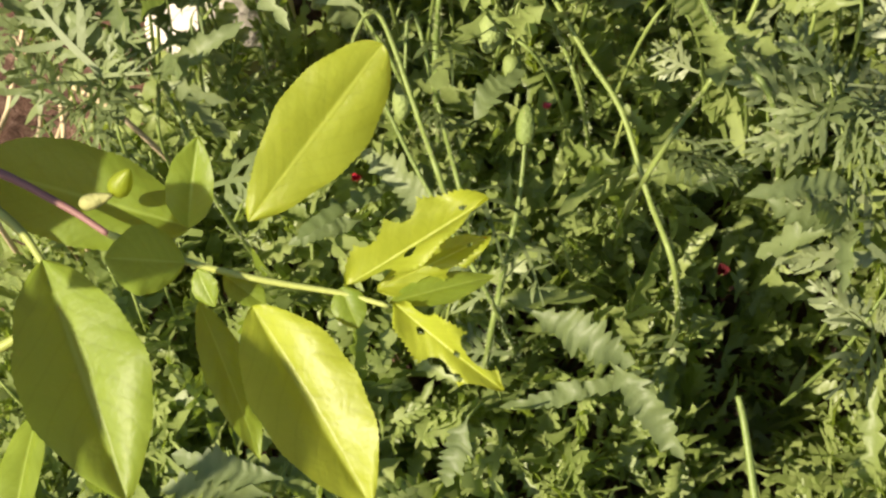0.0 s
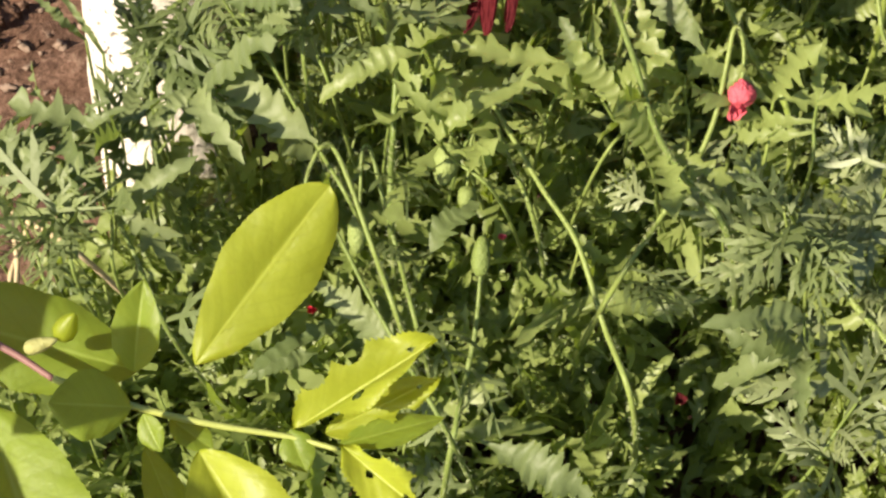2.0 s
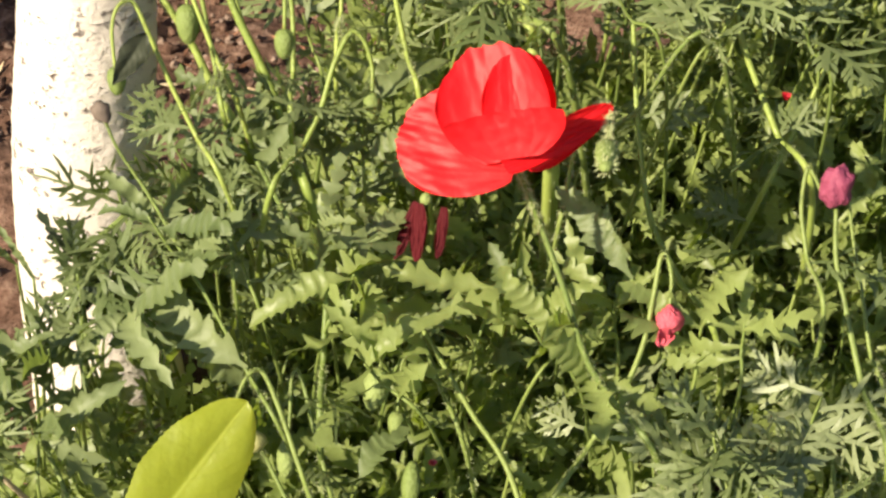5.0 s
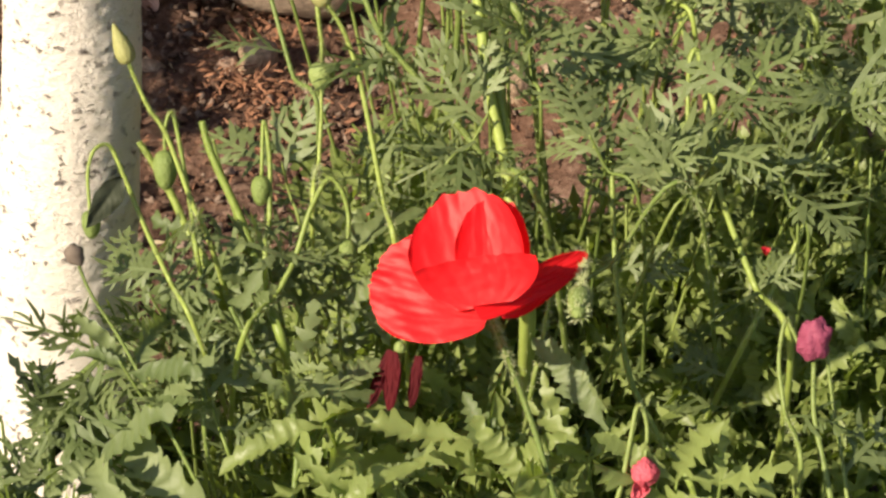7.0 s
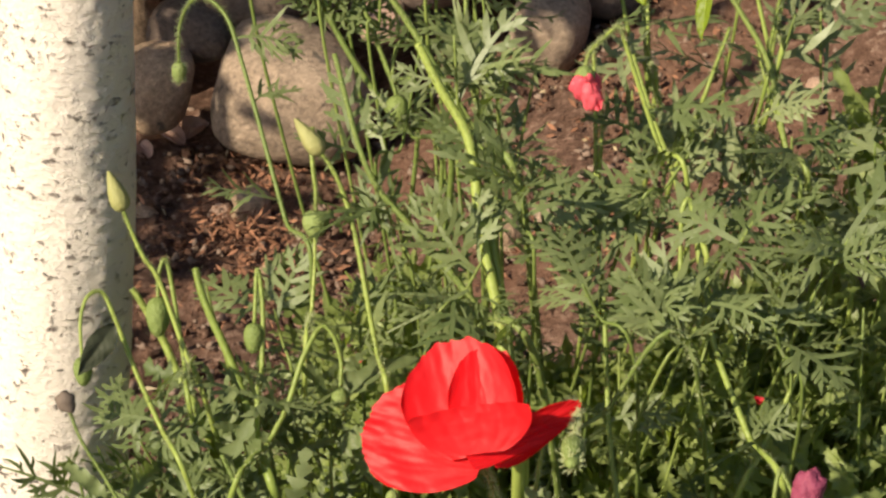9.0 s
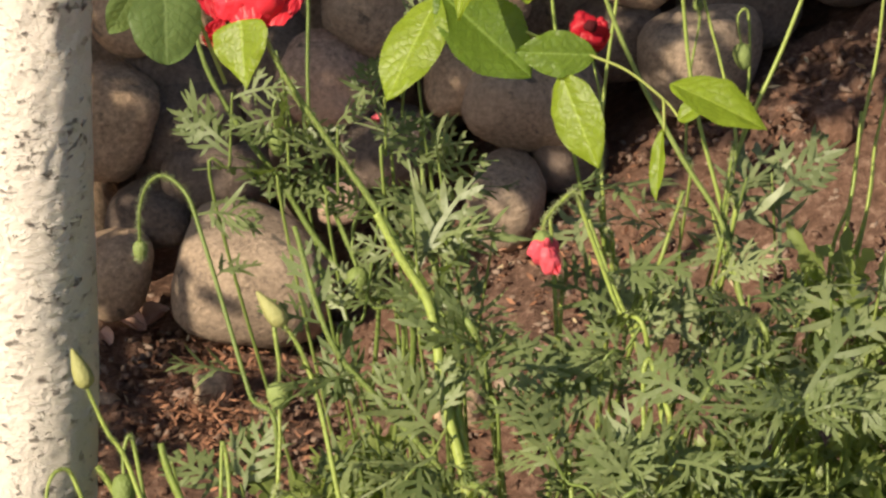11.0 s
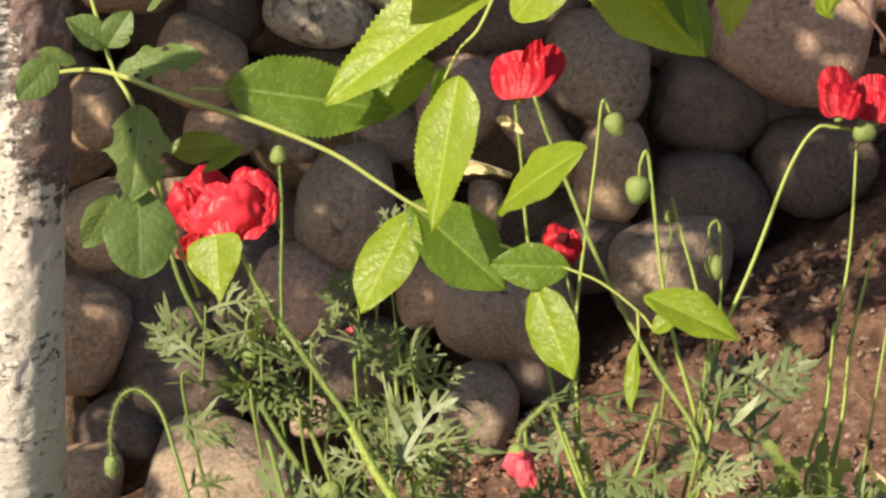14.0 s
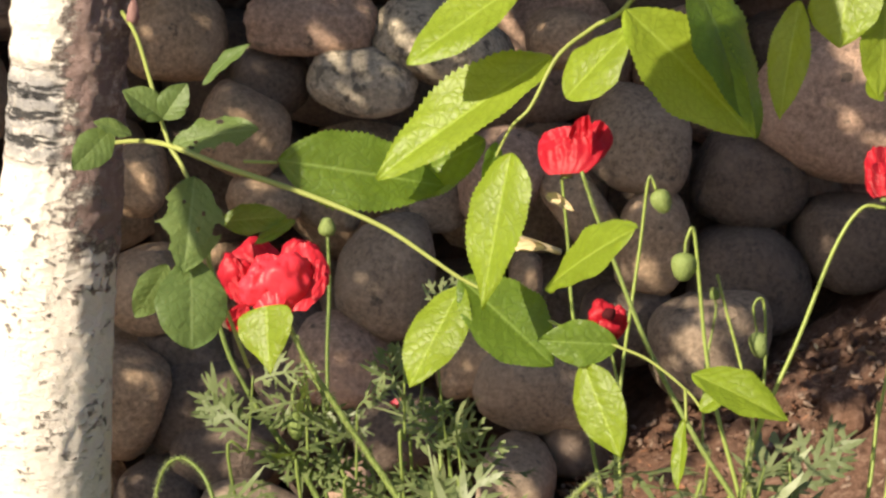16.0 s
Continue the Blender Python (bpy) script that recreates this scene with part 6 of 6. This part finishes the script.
# twigs and leaves added beyond view, sunward, to shade the seen leaves
part("twig", tube(spline([(-0.44, 0.36, 0.40), (-0.39, 0.34, 0.60), (-0.30, 0.30, 0.74), (-0.188, 0.278, 0.718)], 6), [0.004, 0.0022, 0.001], 7), M_TWIG_RED, sapling)
part("twig", tube(spline([(-0.30, 0.30, 0.74), (-0.25, 0.26, 0.75), (-0.203, 0.232, 0.759)], 6), [0.0014, 0.0008], 7), M_TWIG_RED, sapling)
near_leaf((-0.194, 0.280, 0.711), (-0.210, 0.272, 0.677), 0.026, (-0.68, -0.5, 0.5), 0.2, 0.1, 32)
near_leaf((-0.178, 0.248, 0.720), (-0.194, 0.240, 0.697), 0.020, (-0.68, -0.5, 0.5), 0.2, 0.1, 33)

# two more unseen leaves, each to shade half of a big leaf
near_leaf((-0.204, 0.247, 0.695), (-0.184, 0.205, 0.672), 0.014, (-0.65, -0.57, 0.5), 0.1, 0.02, 35)
near_leaf((-0.183, 0.218, 0.706), (-0.160, 0.185, 0.688), 0.011, (-0.65, -0.57, 0.5), 0.1, 0.02, 36)

# ---- shoots of the fruit tree before the wall ----
shoot = thing("leafy_shoot", (-0.119, 1.004, 0.732), "leafy green shoot with chewed and toothed oval leaves beside the birch", "shoot")
part("twig", tube(spline([(-0.131, 1.021, 0.726), (-0.108, 0.985, 0.736), (-0.088, 0.952, 0.741), (-0.061, 0.938, 0.734), (-0.022, 0.932, 0.722), (0.012, 0.924, 0.709), (0.034, 0.917, 0.696), (0.051, 0.912, 0.686), (0.085, 0.905, 0.671), (0.119, 0.897, 0.660), (0.134, 0.893, 0.654), (0.150, 0.887, 0.642), (0.156, 0.883, 0.635)], 7), [0.0010, 0.0015, 0.0010, 0.0007, 0.0006], 8), M_TWIG, shoot)
part("twig", tube(spline([(-0.118, 1.035, 0.791), (-0.108, 1.005, 0.784), (-0.099, 0.973, 0.770), (-0.092, 0.959, 0.751), (-0.088, 0.952, 0.741)], 7), [0.0011, 0.0010], 7), M_TWIG, shoot)
part("twig", tube(spline([(-0.088, 0.952, 0.741), (-0.079, 0.945, 0.726), (-0.072, 0.942, 0.694), (-0.052, 0.942, 0.635)], 7), [0.0012, 0.0010], 7), M_TWIG, shoot)
part("twig", tube(spline([(-0.053, 0.941, 0.736), (-0.037, 0.939, 0.736)], 4), 0.0009, 6), M_TWIG, shoot)
part("twig", tube(spline([(0.149, 0.887, 0.643), (0.149, 0.880, 0.629)], 4), 0.0007, 6), M_TWIG, shoot)


part("bud", ovoid((-0.111, 1.021, 0.793), (0.1, 0, 1), 0.012, 0.006, 0.3, lumps=0.4, seed=3), M_TWIG_RED, shoot, "scaly red-brown bud")
part("twig", tube(spline([(0.0659, 0.9300, 0.7052), (0.0809, 0.9320, 0.6997), (0.0951, 0.9350, 0.6944)], 5), [0.0013, 0.0020, 0.0015], 8), M_STRAW, shoot, "thick dry pale twig")
part("husk", petal((0.072, 0.929, 0.698), (0.088, 0.922, 0.699), 0.0058, (-0.4, -0.6, 0.6), 0.7, 0.1, 0.08, 0.8, 77), M_STRAW, shoot, "curled dry husk")
part("husk", petal((0.089, 0.948, 0.719), (0.101, 0.940, 0.713), 0.0053, (-0.4, -0.6, 0.6), 0.7, 0.1, 0.08, 0.8, 78), M_STRAW, shoot)


def leaf_on(owner, base, tip, width, face=(-0.45, -0.6, 0.65), fold=0.22, arch=0.1, seed=0, blunt=0.1, holes=0, material=None, teeth=0.015):
    # the listed leaves get the darker tissue in place of shade
    tissue = material or (M_APPLE_SHADED if seed in (21, 25, 26, 40, 41, 55, 59, 60, 84) else M_APPLE)
    part("leaf", oval_leaf(base, tip, width, face, fold, arch, teeth, blunt, seed, holes, wave=0.6), tissue, owner)


leaf_on(shoot, (-0.037, 0.940, 0.737), (0.041, 0.942, 0.725), 0.0394, (0.45, -0.85, 0.3), 0.2, 0.1, 21)
leaf_on(shoot, (0.068, 0.895, 0.751), (0.054, 0.874, 0.685), 0.0339, (-0.6, -0.6, 0.5), 0.2, 0.05, 22, -0.2)
leaf_on(shoot, (0.084, 0.894, 0.688), (0.114, 0.845, 0.731), 0.0266, (-0.4, -0.6, 0.7), 0.25, 0.12, 23, 0.9)
leaf_on(shoot, (0.048, 0.912, 0.685), (0.023, 0.888, 0.644), 0.0304, (-0.5, -0.7, 0.4), 0.15, 0.05, 24, 0.2)
leaf_on(shoot, (0.047, 0.913, 0.688), (0.090, 0.893, 0.653), 0.0381, (-0.1, -0.7, 0.7), 0.3, 0.1, 25, 0.3)
leaf_on(shoot, (0.119, 0.897, 0.661), (0.082, 0.897, 0.663), 0.0216, (0.1, -0.9, 0.35), 0.2, 0.12, 26)
leaf_on(shoot, (0.103, 0.896, 0.653), (0.118, 0.871, 0.616), 0.0258, (-0.6, -0.65, 0.45), 0.15, 0.05, 27, 0.1)
leaf_on(shoot, (0.152, 0.889, 0.650), (0.193, 0.866, 0.637), 0.0237, (-0.1, -0.5, 0.85), 0.4, 0.12, 28)
leaf_on(shoot, (0.155, 0.881, 0.635), (0.166, 0.879, 0.645), 0.0108, (-0.4, -0.6, 0.6), 0.3, 0.1, 29)
leaf_on(shoot, (0.148, 0.880, 0.631), (0.144, 0.867, 0.601), 0.0093, (-0.7, -0.5, 0.3), 0.5, 0.05, 30)
leaf_on(shoot, (-0.076, 0.945, 0.728), (-0.080, 0.926, 0.687), 0.0322, (0.2, -0.85, 0.4), 0.2, 0.1, 31, 0.3, 7, M_CHEWED)
leaf_on(shoot, (-0.078, 0.936, 0.693), (-0.076, 0.916, 0.653), 0.0349, (0.25, -0.85, 0.35), 0.15, 0.1, 32, 0.8, 0, M_CHEWED, 0.004)
leaf_on(shoot, (-0.089, 0.939, 0.687), (-0.103, 0.928, 0.664), 0.0175, (0.4, -0.8, 0.3), 0.2, 0.1, 33, 0.4, 0, M_CHEWED)
leaf_on(shoot, (-0.091, 0.955, 0.753), (-0.108, 0.951, 0.768), 0.0165, (0.0, -0.7, 0.7), 0.5, 0.2, 34, 0.2, 0, M_CHEWED)
leaf_on(shoot, (-0.091, 0.955, 0.753), (-0.080, 0.954, 0.770), 0.0154, (0.2, -0.7, 0.6), 0.4, 0.2, 35, 0.2, 1, M_CHEWED)
leaf_on(shoot, (-0.087, 0.950, 0.742), (-0.047, 0.948, 0.752), 0.0223, (-0.2, -0.7, 0.7), 0.2, 0.15, 36, 0.4, 6, M_CHEWED)
leaf_on(shoot, (-0.073, 0.964, 0.768), (-0.052, 0.964, 0.789), 0.0123, (-0.5, -0.4, 0.7), 0.3, 0.15, 37, 0.2, 1, M_CHEWED)
leaf_on(shoot, (-0.116, 0.966, 0.746), (-0.133, 0.950, 0.730), 0.0179, (0.4, -0.7, 0.5), 0.2, 0.1, 38, 0.3, 0, M_CHEWED)
leaf_on(shoot, (-0.107, 0.966, 0.743), (-0.124, 0.961, 0.751), 0.0098, (0.2, -0.6, 0.7), 0.3, 0.1, 39, 0.3, 0, M_CHEWED)
leaf_on(shoot, (-0.065, 0.961, 0.702), (-0.034, 0.958, 0.706), 0.0163, (-0.2, -0.8, 0.5), 0.2, 0.1, 40)
leaf_on(shoot, (-0.030, 0.958, 0.704), (-0.049, 0.949, 0.695), 0.0123, (-0.6, -0.5, 0.6), 0.2, 0.1, 41)
leaf_on(shoot, (-0.042, 0.915, 0.674), (-0.040, 0.899, 0.646), 0.0312, (-0.5, -0.7, 0.45), 0.25, 0.06, 42, -0.7)

bough = thing("leafy_bough", (-0.12, 1.10, 1.12), "drooping bough of broad bright-green leaves before the wall", "branch")
part("twig", tube(spline([(-0.13, 1.10, 1.10), (0.02, 1.04, 1.06), (0.139, 0.935, 0.852), (0.123, 0.927, 0.814), (0.106, 0.925, 0.802), (0.090, 0.919, 0.790), (0.078, 0.914, 0.768), (0.069, 0.914, 0.758), (0.060, 0.914, 0.739)], 8), [0.0024, 0.0012, 0.0009, 0.0006], 8), M_TWIG, bough)
part("twig", tube(spline([(0.139, 0.935, 0.852), (0.167, 0.919, 0.844), (0.216, 0.907, 0.828), (0.240, 0.901, 0.791)], 8), [0.002, 0.0014, 0.001], 8), M_TWIG_RED, bough, "reddish twig")
# leaves added above the view, towards the sun, to shade the broad ones
for k, (x, y, z) in enumerate([(0.13, 0.88, 0.89), (0.22, 0.92, 0.93)]):
    leaf_on(bough, (x, y, z), (x + 0.03 * math.cos(k * 2.1), y - 0.02, z - 0.05), 0.034, (-0.5, -0.5, 0.6 + 0.1 * k), 0.2, 0.1, 70 + k)
leaf_on(bough, (0.096, 0.917, 0.880), (0.077, 0.888, 0.830), 0.0321, (-0.6, -0.45, 0.65), 0.2, 0.1, 81)
for k, at in enumerate([(-0.027, 0.731, 0.929), (-0.031, 0.714, 0.968), (-0.283, 0.742, 0.904)]):
    at = np.array(at)
    leaf_on(bough, at + (0.014, 0.004, 0.034), at - (0.016, 0.008, 0.032), 0.046 + 0.004 * (k % 2), (-0.5, -0.45, 0.75), 0.15, 0.05, 82 + k)
# twigs that carry these unseen shading leaves
part("twig", tube(spline([(0.02, 1.04, 1.06), (-0.02, 0.93, 1.0), (-0.05, 0.86, 0.93), (-0.11, 0.85, 0.90)], 8), [0.0016, 0.001], 7), M_TWIG, bough)
part("twig", tube(spline([(-0.02, 0.93, 1.0), (0.03, 0.85, 0.97), (0.09, 0.79, 0.95)], 8), [0.0014, 0.001], 7), M_TWIG, bough)
leaf_on(bough, (0.088, 0.927, 0.789), (0.007, 0.924, 0.734), 0.0400, (-0.30, -0.60, 0.75), 0.45, 0.08, 51, 0.15)
leaf_on(bough, (0.093, 0.908, 0.773), (0.122, 0.906, 0.807), 0.0309, (-0.6, -0.55, 0.5), 0.15, 0.06, 52, -0.2)
leaf_on(bough, (0.071, 0.918, 0.822), (0.021, 0.905, 0.790), 0.0313, (-0.5, -0.6, 0.5), 0.2, 0.08, 53, 0.2)
leaf_on(bough, (0.119, 0.912, 0.813), (0.176, 0.884, 0.762), 0.0484, (0.35, -0.80, 0.45), 0.2, 0.10, 54, 0.2)
leaf_on(bough, (0.148, 0.921, 0.831), (0.180, 0.893, 0.760), 0.0433, (0.70, -0.66, 0.15), 0.2, 0.1, 55, 0.2)
leaf_on(bough, (0.196, 0.910, 0.817), (0.187, 0.898, 0.766), 0.0209, (-0.5, -0.7, 0.3), 0.3, 0.08, 56)
leaf_on(bough, (0.218, 0.908, 0.835), (0.211, 0.894, 0.799), 0.0357, (-0.5, -0.7, 0.4), 0.15, 0.06, 57, 0.3)
leaf_on(bough, (0.233, 0.902, 0.821), (0.230, 0.890, 0.777), 0.0245, (0.2, -0.8, 0.4), 0.2, 0.06, 58)
leaf_on(bough, (0.063, 0.916, 0.751), (0.057, 0.907, 0.731), 0.0107, (0.5, -0.6, 0.4), 0.4, 0.06, 59)
leaf_on(bough, (0.060, 0.955, 0.744), (0.008, 0.950, 0.716), 0.0270, (0.2, -0.8, 0.5), 0.2, 0.1, 60)
part("twig", tube(spline([(0.20, 0.93, 0.86), (0.225, 0.905, 0.804), (0.2433, 0.90, 0.782), (0.2586, 0.90, 0.7636), (0.275, 0.90, 0.735)], 6), [0.0012, 0.0009, 0.0005], 7), M_TWIG_RED, bough)
leaf_on(bough, (0.227, 0.903, 0.783), (0.234, 0.899, 0.774), 0.0093, (0.2, -0.8, 0.5), 0.2, 0.1, 61)

# boxes for an unseen tree's limb ends, set sunward to shade the wall
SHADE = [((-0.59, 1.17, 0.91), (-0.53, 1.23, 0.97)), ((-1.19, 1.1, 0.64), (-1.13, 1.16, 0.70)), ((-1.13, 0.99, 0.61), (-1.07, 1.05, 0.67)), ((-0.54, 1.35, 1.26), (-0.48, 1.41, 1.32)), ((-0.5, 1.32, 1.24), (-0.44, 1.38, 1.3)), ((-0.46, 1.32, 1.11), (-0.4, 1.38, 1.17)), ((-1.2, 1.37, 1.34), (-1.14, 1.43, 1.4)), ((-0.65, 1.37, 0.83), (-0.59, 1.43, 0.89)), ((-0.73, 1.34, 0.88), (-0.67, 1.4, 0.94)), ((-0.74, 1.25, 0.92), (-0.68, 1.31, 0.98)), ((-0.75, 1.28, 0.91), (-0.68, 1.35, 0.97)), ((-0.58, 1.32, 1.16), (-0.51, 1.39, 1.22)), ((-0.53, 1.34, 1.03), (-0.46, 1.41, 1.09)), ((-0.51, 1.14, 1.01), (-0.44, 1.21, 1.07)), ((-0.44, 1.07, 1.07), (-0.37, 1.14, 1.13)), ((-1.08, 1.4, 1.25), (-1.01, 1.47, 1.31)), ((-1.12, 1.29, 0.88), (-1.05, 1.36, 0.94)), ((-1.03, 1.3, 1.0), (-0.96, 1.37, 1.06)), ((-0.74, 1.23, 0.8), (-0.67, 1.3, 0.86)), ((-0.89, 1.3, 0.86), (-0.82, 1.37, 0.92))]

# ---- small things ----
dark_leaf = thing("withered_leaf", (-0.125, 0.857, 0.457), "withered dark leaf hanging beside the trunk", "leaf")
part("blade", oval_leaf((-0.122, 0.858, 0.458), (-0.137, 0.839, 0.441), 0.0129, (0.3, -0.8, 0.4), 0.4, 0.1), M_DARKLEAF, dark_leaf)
crown(birch, lambda r: (-0.12, 1.11, r.uniform(1.4, 2.9)), [((-0.7, 0.7, 1.7), (0.5, 1.7, 3.0))], 24, 45, 0.09, (0.035, 0.055), M_CARPET, "airy crown of small leaves", 12)
# this tree is added out of view only to shade wall and soil
shade_tree = thing("shade_tree", (-1.15, 1.95, 0.0), "unseen fruit tree added beside the bed to shade the wall", "tree")
part("trunk", tube(spline([(-1.15, 1.95, -0.05), (-1.14, 1.95, 0.5), (-1.17, 1.97, 1.1), (-1.13, 1.95, 1.7), (-1.12, 1.93, 2.3)], 8), [0.04, 0.03, 0.015], 12), M_DARKBARK, shade_tree)
crown(shade_tree, lambda r: (-1.15, 1.95, r.uniform(1.3, 2.1)), SHADE, 100, 16, 0.045, (0.045, 0.075), M_CHEWED, "unseen crown of oval leaves placed to shade the wall", 13)
crown(shade_tree, lambda r: (-1.15, 1.95, r.uniform(1.3, 2.0)), [((-0.47, 1.30, 1.19), (-0.41, 1.36, 1.23)), ((-0.45, 1.30, 1.25), (-0.39, 1.36, 1.30))], 8, 14, 0.03, (0.045, 0.075), M_CHEWED, "unseen leafy limb tips placed to shade the boulders", 14)


def scattered(count, area, seed, size, make):
    r = np.random.default_rng(seed)
    out = []
    for _ in range(count):
        x, y = r.uniform(*area[0]), r.uniform(*area[1])
        out.append(make(r, np.array((x, y, ground_z(x, y) + 0.006)), r.uniform(*size)))
    return joined(out)


def pebble(r, at, s):
    v, f = ovoid(at + (0, 0, s * 0.05), (r.normal(), r.normal(), 0.3), s * r.uniform(1, 1.8), s, 0.1, 8, 6, 1.3, r.uniform(0, 90))
    return v, f


def needle(r, at, s):
    a, e = r.uniform(0, 2 * np.pi), r.uniform(-0.3, 0.5)
    d = np.array((math.cos(a) * math.cos(e), math.sin(a) * math.cos(e), math.sin(e)))
    n = np.cross(d, r.normal(0, 1, 3))
    n = n / np.linalg.norm(n) * s * r.uniform(0.05, 0.2)
    up = np.array((0, 0, s * 0.25))
    return np.array([at, at + d * s * 0.5 + n + up * 0.5, at + d * s + up, at + d * s * 0.5 - n + up * 0.5]), [(0, 1, 2, 3)]


whole("pebbles", scattered(2600, ((-0.7, 0.8), (1.1, 2.12)), 61, (0.002, 0.0075), pebble), M_PEBBLE, (0, 1.6, 0), "small stones and clods on the soil", "pebbles", kind="stuff")
whole("clods", scattered(2400, ((-0.5, 0.75), (1.25, 2.1)), 64, (0.003, 0.011), pebble), M_SOIL, (0, 1.6, 0), "crumbly clods of dry soil", "soil", kind="stuff")
whole("leaf_litter", scattered(1500, ((-0.32, 0.35), (1.55, 2.1)), 62, (0.004, 0.012), needle), M_LITTER, (0, 1.7, 0), "rusty dry leaf litter on the soil", "litter", kind="stuff")


def litter_patch(x, y, spread, count, seed):
    r = np.random.default_rng(seed)
    out = []
    for _ in range(count):
        px, py = r.normal(x, spread), r.normal(y, spread * 1.3)
        out.append(needle(r, np.array((px, py, ground_z(px, py) + r.uniform(0.004, 0.02))), r.uniform(0.005, 0.015)))
    return joined(out)


for k, (x, y, spread, count) in enumerate([(-0.13, 1.93, 0.030, 420), (-0.15, 1.82, 0.032, 500), (-0.10, 1.72, 0.03, 300), (0.16, 1.70, 0.03, 260), (0.24, 1.86, 0.04, 220), (0.42, 1.98, 0.05, 50)]):
    whole("leaf_litter", litter_patch(x, y, spread, count, 80 + k), M_LITTER, (x, y, ground_z(x, y)), "heap of rusty dry leaf litter on the soil", "litter", kind="stuff")


for (x, y), turn in (((-0.212, 2.033), 0.4), ((-0.260, 1.990), 1.9), ((-0.238, 2.025), 3.0)):
    z = ground_z(x, y) + 0.012
    scrap = thing("dry_leaf", (x, y, z - 0.012), "curled dry pinkish leaf lying on the soil", "leaf", "dry leaves on the soil")
    d = np.array((math.cos(turn), 0.4, 0.25)) * 0.016
    part("blade", petal(np.array((x, y, z)) - d, np.array((x, y, z)) + d, 0.018, (-0.3, -0.5, 0.8), 1.1, 0.3, 0.1, 0.9, turn), M_DRY, scrap)


def loose_stone(x, y, size, tone, seed, flat=0.7):
    """A stone lying on the soil by itself."""
    z = ground_z(x, y)
    v, f = ovoid((x, y, z + size * flat * 0.3), (0.3, 0.2, 1), size * flat, size, 0.1, 18, 14, 0.4, seed)
    whole("stone", (v, f), M_STONES[tone] if tone else M_SOIL, (x, y, z), "small rough stone lying on the soil" if tone else "clod of dry soil on the slope", "stone", "stones on the soil")


loose_stone(-0.140, 1.86, 0.042, "tan", 1, 1.0)
loose_stone(-0.170, 1.86, 0.024, "pink", 2, 0.9)
loose_stone(-0.115, 1.74, 0.022, "tan", 3)
loose_stone(-0.245, 1.86, 0.028, "tan", 4, 0.5)
loose_stone(-0.27, 1.78, 0.022, "grey", 5, 0.6)
loose_stone(0.10, 1.72, 0.050, "tan", 6, 0.8)
loose_stone(0.145, 1.74, 0.028, "grey", 7, 0.8)
loose_stone(0.48, 1.93, 0.055, "", 8, 0.8)
loose_stone(0.25, 1.95, 0.050, "grey", 9, 0.3)
loose_stone(0.40, 1.80, 0.024, "pink", 10, 0.7)
loose_stone(0.36, 1.86, 0.018, "", 11, 0.7)
loose_stone(0.53, 1.86, 0.030, "", 12, 0.7)
whole("straw", scattered(170, ((-0.6, 0.7), (1.1, 2.1)), 63, (0.008, 0.026), needle), M_STRAW, (0, 1.6, 0), "dry pale straw on the soil", "litter", kind="stuff")
